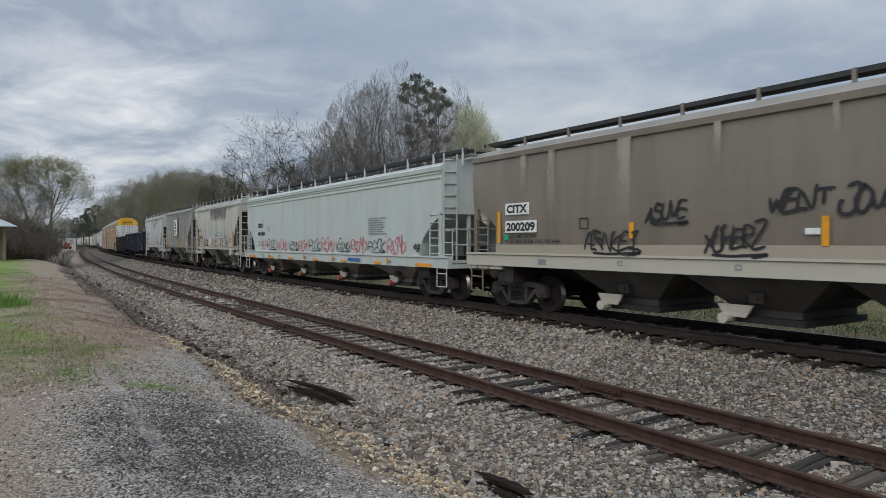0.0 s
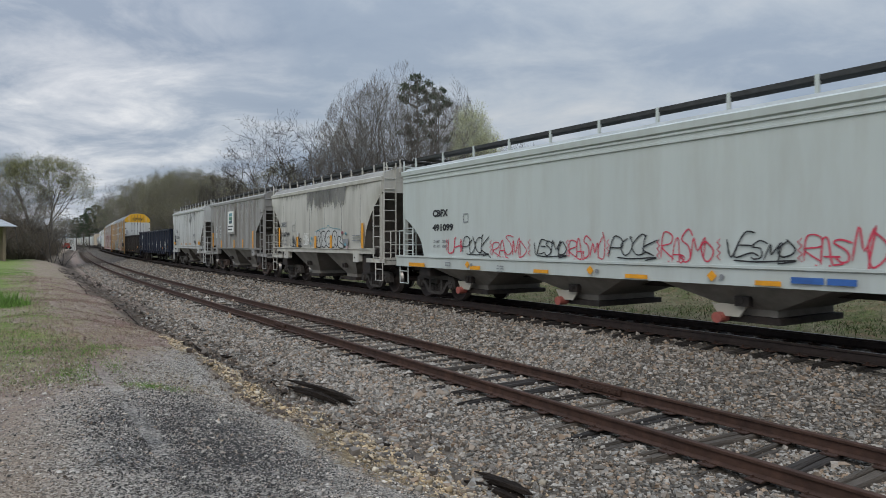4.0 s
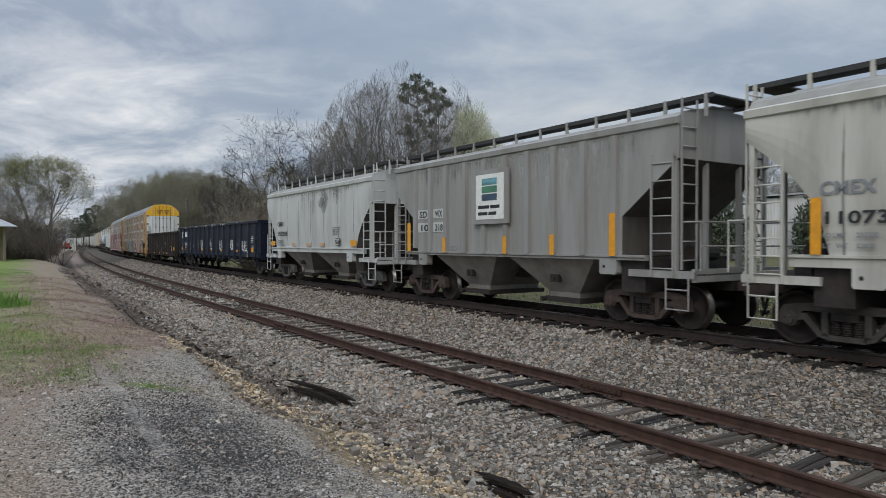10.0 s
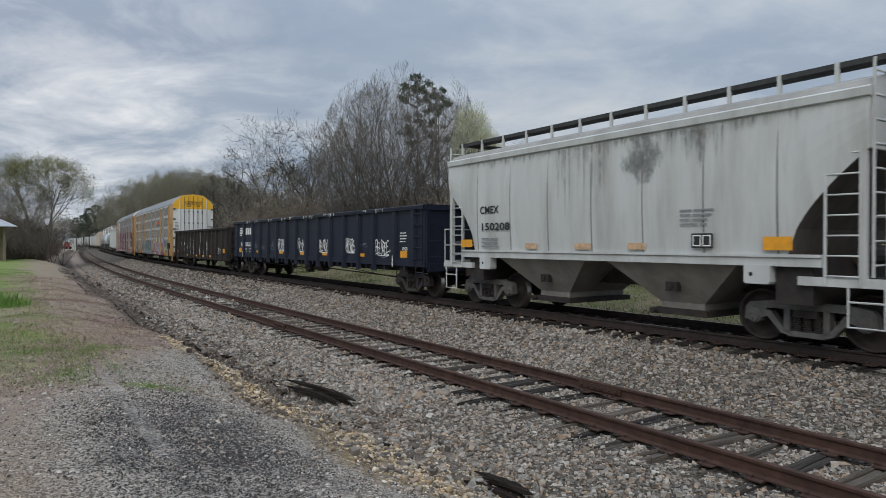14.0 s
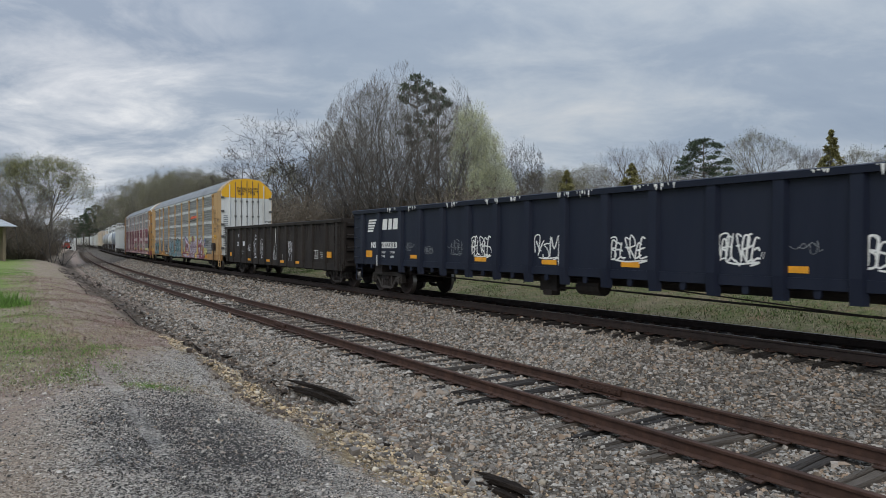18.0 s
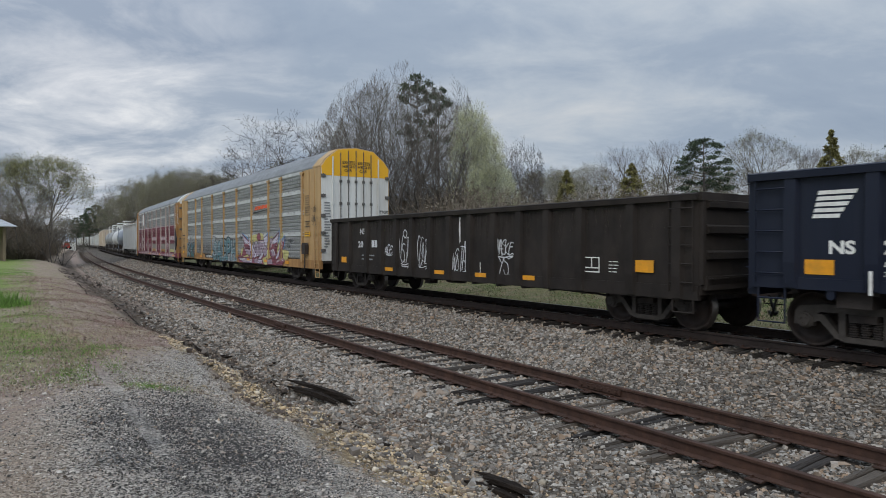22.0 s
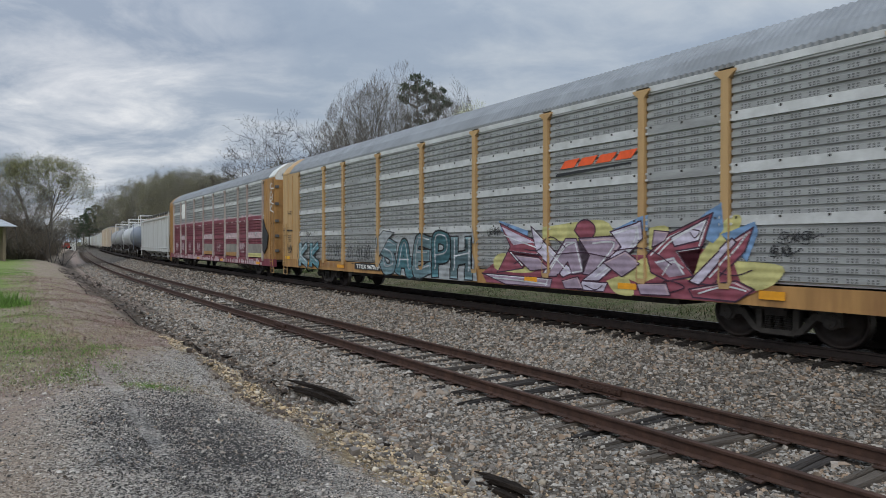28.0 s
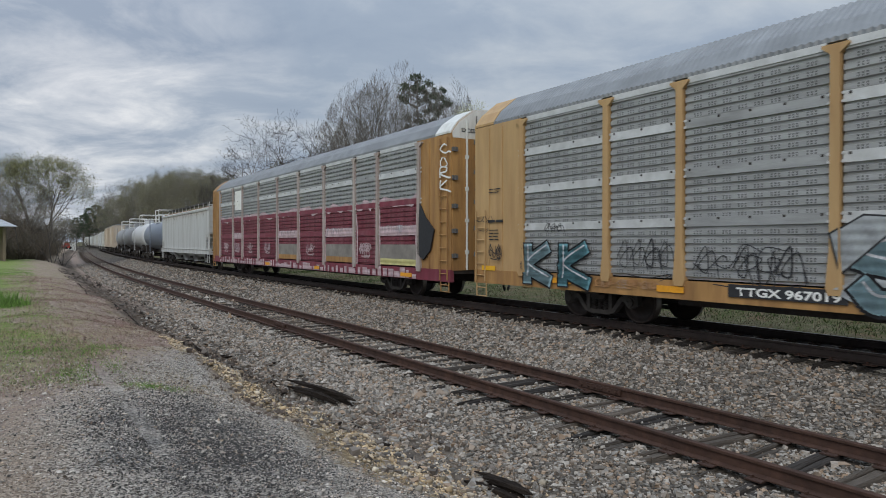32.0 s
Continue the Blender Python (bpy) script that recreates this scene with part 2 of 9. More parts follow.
def mesh_of(name, bm, mat, smooth=False):
    bmesh.ops.recalc_face_normals(bm, faces=bm.faces)
    me = bpy.data.meshes.new(name)
    bm.to_mesh(me)
    bm.free()
    me.materials.append(mat)
    if smooth:
        me.shade_smooth()
    return me


def part(name, bm, mat, parent, label="", smooth=False, at=None):
    ob = new(name, mesh_of(name, bm, mat, smooth))
    if parent:
        ob.parent = parent
    if at is not None:
        ob.matrix_basis = at
    if label:
        tagged(ob, label)
    return ob


def empty(name, m=None):
    ob = new(name)
    if m is not None:
        ob.matrix_basis = m
    return ob


_text_cache = {}


def lettering(parent, text, x, z, size, mat, y=-1.6, bold=0.012, name="lettering", turn=None, width=None, label=""):
    """Flat painted characters on a car's side, left end at x and foot at z."""
    key = (text, round(size, 3), bold)
    if key not in _text_cache:
        cu = bpy.data.curves.new("lettering", "FONT")
        cu.body, cu.size, cu.offset, cu.extrude, cu.resolution_u = text, size, bold, 0.0, 3
        tmp = bpy.data.objects.new("tmp", cu)
        scene.collection.objects.link(tmp)
        dg = bpy.context.evaluated_depsgraph_get()
        me = bpy.data.meshes.new_from_object(tmp.evaluated_get(dg))
        scene.collection.objects.unlink(tmp)
        bpy.data.objects.remove(tmp)
        bpy.data.curves.remove(cu)
        _text_cache[key] = me
    me = _text_cache[key].copy()
    me.materials.clear()
    me.materials.append(mat)
    ob = new(name, me)
    ob.parent = parent
    m = turn if turn is not None else pose(x, y, z, 90, 0, 0)
    if width:
        w = max(v.co.x for v in me.vertices) - min(v.co.x for v in me.vertices)
        m = m @ Matrix.Diagonal((width / w, 1, 1, 1))
    ob.matrix_basis = m
    if label:
        tagged(ob, label)
    return ob
# ---- the ground ----
PROF_U = (-1500, -300, -60, -25, -14, -8, -4.2, -3.2, -1.8, -1.1, 1.02, 1.3, 1.9, 3.1, 3.5, 5.9, 6.6, 7.6, 8.2, 8.8, 9.6, 10.5, 11.3, 14, 60, 480)
PROF_Z = (10, 4.0, 1.6, 0.9, 0.55, 0.1, -0.5, -0.62, -0.36, -0.235, -0.235, -0.285, -0.40, -0.74, -0.825, -0.825, -0.88, -0.96, -0.86, -0.58, -0.24, -0.02, 0.07, 0.1, 0.4, 3.0)


def ground_z(s, u):
    """Height of the ground, with small bumps away from the tracks."""
    z = np.interp(u, PROF_U, PROF_Z)
    rough = np.interp(abs(u - 2.3), (4.3, 6.5, 12), (0.0, 0.05, 0.09))
    w = np.sin(s * 0.9 + u * 1.3) * np.cos(s * 0.37 - u * 0.8) + 0.6 * np.sin(s * 2.3 + 1.7 * np.sin(u * 1.1)) * np.cos(u * 2.1)
    z = z + rough * w * 0.6
    # the bank's foot wanders, and low heaps of dumped gravel lie beside it
    wander = 0.22 * np.sin(s * 0.55) + 0.12 * np.sin(s * 1.7 + 1)
    bank = np.interp(u + wander, PROF_U, PROF_Z) - np.interp(u, PROF_U, PROF_Z)
    clods = np.interp(abs(u - 8.3), (0.9, 1.5), (1.0, 0.0)) * np.interp(s, (4, 9), (0.3, 1.0)) * 0.055
    clods = clods * (np.sin(s * 5.1 + 2 * np.sin(u * 3.3)) * np.cos(u * 6.1 + s * 1.3) + 0.7 * np.sin(s * 9.7 + u * 4.1) * np.cos(u * 9.3 - s * 2.2))
    return z + np.where((u > 7) & (u < 11), bank, 0) + clods


def ground_material():
    m = bpy.data.materials.new("ballast_gravel_dirt_and_grass")
    m.use_nodes = True
    nt = m.node_tree
    N, L = nt.nodes, nt.links
    b = N["Principled BSDF"]
    b.inputs["Roughness"].default_value = 0.95
    b.inputs["Specular IOR Level"].default_value = 0.15
    uv = N.new("ShaderNodeUVMap"); uv.uv_map = "lane"
    sp = N.new("ShaderNodeSeparateXYZ")
    L.new(uv.outputs[0], sp.inputs[0])
    geo = N.new("ShaderNodeTexCoord")

    def noise_of(scale, detail=8.0, rough=0.65):
        n = N.new("ShaderNodeTexNoise")
        n.inputs["Scale"].default_value, n.inputs["Detail"].default_value, n.inputs["Roughness"].default_value = scale, detail, rough
        L.new(geo.outputs["Object"], n.inputs["Vector"])
        return n.outputs["Fac"]

    def math_(op, a, c):
        n = N.new("ShaderNodeMath"); n.operation = op
        for i, v in enumerate((a, c)):
            if isinstance(v, (int, float)):
                n.inputs[i].default_value = v
            else:
                L.new(v, n.inputs[i])
        return n.outputs[0]

    def step_(v, lo, hi):
        n = N.new("ShaderNodeMapRange")
        n.inputs["From Min"].default_value, n.inputs["From Max"].default_value = lo, hi
        L.new(v, n.inputs["Value"])
        return n.outputs[0]

    def mix_(f, a, c):
        n = N.new("ShaderNodeMix"); n.data_type = "RGBA"
        if isinstance(f, (int, float)):
            n.inputs["Factor"].default_value = f
        else:
            L.new(f, n.inputs["Factor"])
        for k, v in (("A", a), ("B", c)):
            if isinstance(v, tuple):
                n.inputs[k].default_value = (*v, 1)
            else:
                L.new(v, n.inputs[k])
        return n.outputs["Result"]

    u0, s0 = sp.outputs["X"], sp.outputs["Y"]
    wob = math_("MULTIPLY", math_("SUBTRACT", noise_of(0.45), 0.5), 3.0)
    wob2 = math_("MULTIPLY", math_("SUBTRACT", noise_of(2.2), 0.5), 1.2)
    u = math_("ADD", u0, math_("MULTIPLY", math_("ADD", wob, wob2), 0.35))
    vor = N.new("ShaderNodeTexVoronoi")
    vor.inputs["Scale"].default_value = 17.0
    L.new(geo.outputs["Object"], vor.inputs["Vector"])
    sep_v = N.new("ShaderNodeSeparateColor")
    L.new(vor.outputs["Color"], sep_v.inputs[0])
    # each stone darkens towards its cell edge: the gaps' shade is painted in
    stone = mix_(step_(vor.outputs["Distance"], 0.1, 0.75), (0.115, 0.11, 0.102), (0.022, 0.02, 0.018))
    stone = mix_(math_("MULTIPLY", sep_v.outputs[0], 0.5), stone, (0.24, 0.205, 0.165))
    tint = mix_(math_("MULTIPLY", step_(noise_of(0.35), 0.45, 0.7), 0.5), stone, (0.16, 0.125, 0.105))
    chips = []
    for scale in (55.0, 120.0):
        v = N.new("ShaderNodeTexVoronoi")
        v.inputs["Scale"].default_value = scale
        L.new(geo.outputs["Object"], v.inputs["Vector"])
        sx = N.new("ShaderNodeSeparateColor")
        L.new(v.outputs["Color"], sx.inputs[0])
        chips.append(sx.outputs[0])
    grit = math_("MULTIPLY", math_("ADD", math_("MULTIPLY", chips[0], 0.6), math_("MULTIPLY", chips[1], 0.4)), 1.0)
    fine_g = mix_(step_(grit, 0.2, 0.85), (0.05, 0.044, 0.038), (0.58, 0.52, 0.45))
    # an old tarry patch, and paler gravel round it
    du, ds = math_("SUBTRACT", u0, 10.5), math_("SUBTRACT", s0, 6.0)
    dist = math_("ADD", math_("MULTIPLY", du, du), math_("MULTIPLY", math_("MULTIPLY", ds, ds), 0.3))
    blot = step_(math_("ADD", math_("SUBTRACT", 0.75, dist), math_("ADD", math_("MULTIPLY", math_("SUBTRACT", noise_of(1.7, 9, 0.75), 0.5), 5.0), wob2)), -0.3, 0.5)
    tar = mix_(step_(grit, 0.3, 0.9), (0.03, 0.029, 0.028), (0.22, 0.215, 0.21))
    road = mix_(math_("MULTIPLY", blot, 0.7), fine_g, tar)
    road = mix_(math_("MULTIPLY", step_(noise_of(1.1, 8, 0.7), 0.5, 0.6), 0.55), road, mix_(step_(grit, 0.1, 0.8), (0.20, 0.17, 0.14), (0.62, 0.56, 0.49)))
    road = mix_(math_("MULTIPLY", step_(math_("ADD", u0, wob2), 11.45, 11.95), 0.8), road, mix_(step_(grit, 0.1, 0.9), (0.17, 0.125, 0.09), (0.42, 0.33, 0.25)))
    dirt = mix_(step_(noise_of(5.5, 8, 0.7), 0.35, 0.65), (0.20, 0.15, 0.115), (0.42, 0.34, 0.27))
    grass = mix_(step_(noise_of(9, 8, 0.75), 0.35, 0.62), (0.10, 0.16, 0.035), (0.24, 0.28, 0.09))
    weeds = mix_(step_(noise_of(3.2, 8, 0.7), 0.42, 0.62), dirt, (0.26, 0.185, 0.165))
    straw = mix_(step_(noise_of(14, 6, 0.75), 0.4, 0.62), (0.19, 0.165, 0.085), (0.34, 0.29, 0.18))
    sward = mix_(step_(math_("ADD", noise_of(0.55, 8, 0.78), math_("MULTIPLY", math_("SUBTRACT", u, 11.3), 0.12)), 0.46, 0.62), mix_(step_(noise_of(1.6, 8, 0.75), 0.45, 0.6), weeds, straw), grass)
    farside = mix_(step_(noise_of(0.9, 9, 0.78), 0.42, 0.58), mix_(step_(noise_of(6, 8, 0.75), 0.38, 0.6), (0.10, 0.082, 0.052), (0.20, 0.17, 0.105)), mix_(step_(noise_of(7, 8, 0.8), 0.38, 0.6), (0.035, 0.055, 0.014), (0.12, 0.13, 0.048)))
    farside = mix_(math_("MULTIPLY", step_(noise_of(1.3, 7, 0.7), 0.55, 0.7), 0.6), farside, (0.22, 0.12, 0.075))
    mud = mix_(step_(noise_of(3.0, 8, 0.7), 0.4, 0.65), (0.085, 0.07, 0.057), (0.21, 0.178, 0.148))
    # the camera's side: ballast, ditch, bank, then gravel that gives way to dirt and grass down the line
    edge = math_("SUBTRACT", s0, math_("ADD", 7.4, math_("MULTIPLY", math_("SUBTRACT", 12.0, u), 2.0)))
    edge = math_("ADD", edge, math_("MULTIPLY", wob, 1.3))
    near = mix_(step_(edge, -1.0, 1.2), road, mix_(step_(edge, 1.0, 4.5), weeds, sward))
    base = mix_(step_(math_("ADD", u, math_("MULTIPLY", step_(s0, 25.0, 70.0), 0.8)), 6.6, 7.4), tint, mix_(math_("MULTIPLY", step_(s0, 20.0, 45.0), 0.75), mud, weeds))
    tan = mix_(step_(noise_of(24, 5, 0.7), 0.4, 0.6), (0.22, 0.16, 0.09), (0.42, 0.32, 0.19))
    bed = math_("SUBTRACT", u, math_("MULTIPLY", math_("SUBTRACT", s0, 7.5), 0.13))
    base = mix_(math_("MULTIPLY", step_(bed, 7.95, 8.3), step_(noise_of(2.6, 8, 0.75), 0.36, 0.56)), base, mix_(step_(s0, 9.0, 16.0), tan, weeds))
    base = mix_(step_(u, 8.9, 9.3), base, near)
    face = math_("MULTIPLY", math_("MULTIPLY", step_(u, 7.35, 7.75), math_("SUBTRACT", 1.0, step_(u, 8.75, 9.25))), step_(s0, 8.5, 12.0))
    soil = mix_(step_(noise_of(6.5, 9, 0.75), 0.38, 0.62), (0.038, 0.030, 0.024), (0.15, 0.118, 0.09))
    base = mix_(math_("MULTIPLY", face, step_(noise_of(1.4, 8, 0.7), 0.28, 0.5)), base, soil)
    base = mix_(step_(math_("MULTIPLY", u, -1.0), 3.4, 4.2), base, farside)
    L.new(base, b.inputs["Base Color"])
    bp = N.new("ShaderNodeBump")
    bp.inputs["Strength"].default_value, bp.inputs["Distance"].default_value = 0.9, 0.03
    hgt = math_("ADD", math_("MULTIPLY", vor.outputs["Distance"], -0.8), noise_of(38, 5, 0.75))
    L.new(hgt, bp.inputs["Height"])
    L.new(bp.outputs[0], b.inputs["Normal"])
    return m


def build_ground():
    ss = np.concatenate([[-3000, -1200, -500, -300], np.arange(-170, -10, 4.0), np.arange(-10, 40, 0.2), np.arange(40, 110, 1.0), np.arange(110, 520, 5.0), [700, 1000, 1600, 3000]])
    us = np.concatenate([[-1500, -700, -300, -150, -90, -60, -45], np.arange(-35, -8, 1.5), np.arange(-8, 6, 0.4), np.arange(6, 16, 0.2), np.arange(16, 40, 1.5), [45, 60, 90, 150, 250, 480]])
    S, U = np.meshgrid(ss, us, indexing="ij")
    X, Y, _ = on_line(S, U)
    Z = ground_z(S, U)
    n, k = S.shape
    idx = np.arange(n * k).reshape(n, k)
    quads = np.stack([idx[:-1, :-1], idx[:-1, 1:], idx[1:, 1:], idx[1:, :-1]], -1).reshape(-1, 4)
    me = bpy.data.meshes.new("ground")
    me.from_pydata(np.stack([X, Y, Z], -1).reshape(-1, 3).tolist(), [], quads.tolist())
    lane = me.uv_layers.new(name="lane")
    flat_idx = quads.reshape(-1)
    lane.data.foreach_set("uv", np.stack([U.reshape(-1)[flat_idx], S.reshape(-1)[flat_idx]], -1).reshape(-1).astype(np.float32))
    me.materials.append(ground_material())
    me.shade_smooth()
    me.update()
    return tagged(new("ground", me), "grey ballast, gravel, dirt and patchy grass ground beside the rails", "ground", kind="structure")


build_ground()


# ---- rails and ties ----
RAIL = ((-0.07, -0.172), (0.07, -0.172), (0.07, -0.16), (0.012, -0.14), (0.009, -0.045), (0.036, -0.035), (0.036, -0.006), (0.03, 0.0), (-0.03, 0.0), (-0.036, -0.006), (-0.036, -0.035), (-0.009, -0.045), (-0.012, -0.14), (-0.07, -0.16))


def rail(parent, u, z, mat, top):
    ss = np.concatenate([np.arange(-165, 0, 3.0), np.arange(0, 120, 1.0), np.arange(120, 515, 4.0)])
    bm = bmesh.new()
    rings = []
    for s in ss:
        x, y, a = on_line(s, u)
        rings.append([(x - q * math.cos(a), y - q * math.sin(a), z + w) for q, w in RAIL])
    loft(bm, rings)
    ob = part("rail", bm, mat, parent)
    ob.data.materials.append(top)
    for p in ob.data.polygons:
        if p.center.z > z - 0.003 and p.normal.z > 0.9:
            p.material_index = 1
    return ob


def tie_mesh(seed, mat, length=2.6, w=0.225, h=0.16):
    """A squared timber along y, split by age into long strips of uneven height and length."""
    rnd = random.Random(seed)
    bm = bmesh.new()
    cuts = [-w / 2, -w / 2 + w * rnd.uniform(0.22, 0.42), w / 2 - w * rnd.uniform(0.22, 0.42), w / 2]
    for a, b in zip(cuts[:-1], cuts[1:]):
        y0, y1 = -length / 2 + rnd.uniform(-0.03, 0.16), length / 2 - rnd.uniform(-0.03, 0.16)
        top = -rnd.choice((0.0, 0.004, 0.018, 0.03))
        rings = []
        for k in range(6):
            y = y0 + (y1 - y0) * k / 5
            e = 0.022 if k in (0, 5) else 0.0
            j = lambda q: rnd.uniform(-q, q)
            rings.append([(a + 0.003 + j(.006) + e * .5, y + j(.03), -h), (b - 0.003 + j(.006) - e * .5, y + j(.03), -h), (b - 0.004 + j(.007) - e * .5, y + j(.03), top - 0.02 + j(.008) - e),
                          (b - 0.02 + j(.008), y + j(.03), top + j(.006) - e), (a + 0.02 + j(.008), y + j(.03), top + j(.006) - e), (a + 0.004 + j(.007) + e * .5, y + j(.03), top - 0.02 + j(.008) - e)])
        loft(bm, rings)
    return mesh_of("tie", bm, mat)


def plate_mesh(rusty):
    """Tie plate with two spikes, under a rail."""
    bm = bmesh.new()
    box(bm, -0.09, 0.09, -0.16, 0.16, 0.0, 0.015)
    for x, y in ((-0.05, -0.085), (0.05, 0.085)):
        box(bm, x - 0.012, x + 0.012, y - 0.02, y + 0.02, 0.015, 0.045)
    return mesh_of("tie_plate", bm, rusty)


TIES = {}


def build_track(name, u, z, mat_rail, mat_top, mats, spacing, label, near, sink):
    root = empty(name)
    tagged(root, label, "railway track", kind="structure")
    for q in (-0.7525, 0.7525):
        rail(root, u + q, z, mat_rail, mat_top)
    rnd = random.Random(len(name))
    meshes = [tie_mesh(k, mats[k % len(mats)], w=0.2 + 0.012 * (k % 4)) for k in range(10)]
    plate = plate_mesh(M_RAIL)
    rest = bmesh.new()
    TIES[u] = []
    s = -60.0
    while s < 200:
        s += spacing * rnd.uniform(0.9, 1.1)
        TIES[u].append(s)
        m = rail_pose(s, u + rnd.uniform(-0.2, 0.2), z - 0.19 - sink - rnd.choice((-0.02, -0.012, 0.0, 0.006, 0.02)) * (1 if u else 0.3)) @ pose(0, 0, 0, rnd.uniform(-1, 1), 0, rnd.uniform(-4, 4))
        if near[0] <= s <= near[1]:
            t = new("tie", rnd.choice(meshes))
            t.parent = root
            t.matrix_basis = m
            if s < 26:
                for q in (-0.7525, 0.7525):
                    p = new("tie_plate", plate)
                    p.parent = root
                    p.matrix_basis = rail_pose(s, u + q, z - 0.187)
        else:
            n0 = len(rest.verts)
            rest.from_mesh(meshes[0] if s > 0 else meshes[1])
            rest.verts.ensure_lookup_table()
            for v in rest.verts[n0:]:
                v.co = m @ v.co
    tagged(part("ties", rest, mats[0], root), "weathered ties further down the line", kind="stuff")
    return root


siding = build_track("siding_track", SIDING, SIDING_Z, M_RAIL, M_RAIL, (M_TIE, M_TIE, M_TIEDARK), 0.56, "rusty siding rails on worn and split wooden ties", (-6, 60), 0.0)
main_line = build_track("main_track", 0.0, 0.0, M_MAINRAIL, M_RAILTOP, (M_TIEDARK,), 0.52, "dark main line rails on creosoted ties in ballast", (-4, 50), 0.005)
# ---- loose stones ----
ICO_V = np.array([(0, 0, 1), (.894, 0, .447), (.276, .851, .447), (-.724, .526, .447), (-.724, -.526, .447), (.276, -.851, .447),
                  (.724, .526, -.447), (-.276, .851, -.447), (-.894, 0, -.447), (-.276, -.851, -.447), (.724, -.526, -.447), (0, 0, -1)])
ICO_F = np.array([(0, 1, 2), (0, 2, 3), (0, 3, 4), (0, 4, 5), (0, 5, 1), (1, 6, 2), (2, 7, 3), (3, 8, 4), (4, 9, 5), (5, 10, 1),
                  (2, 6, 7), (3, 7, 8), (4, 8, 9), (5, 9, 10), (1, 10, 6), (6, 11, 7), (7, 11, 8), (8, 11, 9), (9, 11, 10), (10, 11, 6)])


OCT_V = np.array([(0, 0, 1), (1, 0, 0), (0, 1, 0), (-1, 0, 0), (0, -1, 0), (0, 0, -1)]) * 1.1
OCT_F = np.array([(0, 1, 2), (0, 2, 3), (0, 3, 4), (0, 4, 1), (5, 2, 1), (5, 3, 2), (5, 4, 3), (5, 1, 4)])


BOX_V = np.array([(-1, -1, -1), (1, -1, -1), (1, 1, -1), (-1, 1, -1), (-1, -1, 1), (1, -1, 1), (1, 1, 1), (-1, 1, 1)]) * 0.74
BOX_F = np.array([(0, 2, 1), (0, 3, 2), (4, 5, 6), (4, 6, 7), (0, 1, 5), (0, 5, 4), (1, 2, 6), (1, 6, 5), (2, 3, 7), (2, 7, 6), (3, 0, 4), (3, 4, 7)])


def stones(name, s_u, size, mat, label, sink=0.22, seed=1, coarse=False, angular=True):
    """Broken stones, each with its own shape, turn and size, half set into the ground."""
    rng = np.random.default_rng(seed)
    s, u = s_u
    n = len(s)
    x, y, _ = on_line(s, u)
    z = ground_z(s, u)
    # cut octahedra and icosahedra with pushed corners
    base_v, base_f = (OCT_V, OCT_F) if coarse else (BOX_V, BOX_F) if angular else (ICO_V, ICO_F)
    k = len(base_v)
    v = np.repeat(base_v[None], n, 0) * rng.uniform(0.6, 1.2, (n, k, 1)) * (1 + rng.normal(0, 0.24, (n, k, 3)))
    r = rng.lognormal(0, 0.28, n) * size
    sc = np.stack([r * rng.uniform(0.85, 1.5, n), r * rng.uniform(0.6, 1.0, n), r * rng.uniform(0.5, 0.95, n)], -1)
    v = v * sc[:, None, :]
    a, tl = rng.uniform(0, 6.283, n), rng.normal(0, 0.45, n)
    c, d = np.cos(tl)[:, None], np.sin(tl)[:, None]
    vy, vz = v[..., 1] * c - v[..., 2] * d, v[..., 1] * d + v[..., 2] * c
    c, d = np.cos(a)[:, None], np.sin(a)[:, None]
    vx, vy = v[..., 0] * c - vy * d, v[..., 0] * d + vy * c
    v = np.stack([vx + x[:, None], vy + y[:, None], vz + (z + sc[:, 2] * (1 - 2 * sink))[:, None]], -1)
    f = (base_f[None] + k * np.arange(n)[:, None, None]).reshape(-1, 3)
    me = bpy.data.meshes.new(name)
    me.vertices.add(k * n)
    me.vertices.foreach_set("co", v.reshape(-1).astype(np.float32))
    me.loops.add(len(f) * 3)
    me.loops.foreach_set("vertex_index", f.reshape(-1).astype(np.int32))
    me.polygons.add(len(f))
    me.polygons.foreach_set("loop_start", np.arange(0, len(f) * 3, 3, dtype=np.int32))
    me.update(calc_edges=True)
    if angular:
        me.shade_flat()
    me.materials.append(mat)
    return tagged(new(name, me), label, "gravel", kind="stuff")


def strewn(n, s_rng, u_rng, seed, bias=1.0):
    rng = np.random.default_rng(seed)
    return s_rng[0] + (s_rng[1] - s_rng[0]) * rng.random(n) ** bias, rng.uniform(*u_rng, n)


def clear_of_rails(su):
    s, u = su
    keep = np.ones(len(s), bool)
    for c in (0.0, SIDING):
        for q in (-0.7525, 0.7525):
            keep &= abs(u - c - q) > 0.085
        ties = np.array(TIES[c])
        gap = np.abs(s - ties[np.clip(np.searchsorted(ties, s), 1, len(ties) - 1) - np.array([[0], [1]])]).min(0)
        keep &= ~((gap < 0.12) & (abs(u - c) < 1.25) & (np.random.default_rng(len(s)).random(len(s)) < 0.86))
    return s[keep], u[keep]


LAB = "grey and brown crushed ballast stones"
stones("ballast_stones", clear_of_rails(strewn(44000, (-3, 9), (1.2, 8.0), 3, 1.0)), 0.0225, M_STONE, LAB, seed=3)
stones("ballast_stones", clear_of_rails(strewn(16000, (-3, 11), (1.2, 8.3), 33, 1.0)), 0.017, M_STONE, LAB, seed=33, coarse=True)
stones("ballast_stones", clear_of_rails(strewn(50000, (9, 27), (1.2, 7.9), 4, 1.3)), 0.033, M_STONE, LAB, seed=4, coarse=True)
stones("ballast_stones", clear_of_rails(strewn(18000, (27, 90), (1.2, 7.2), 5, 1.5)), 0.052, M_STONE, LAB, seed=5, coarse=True)
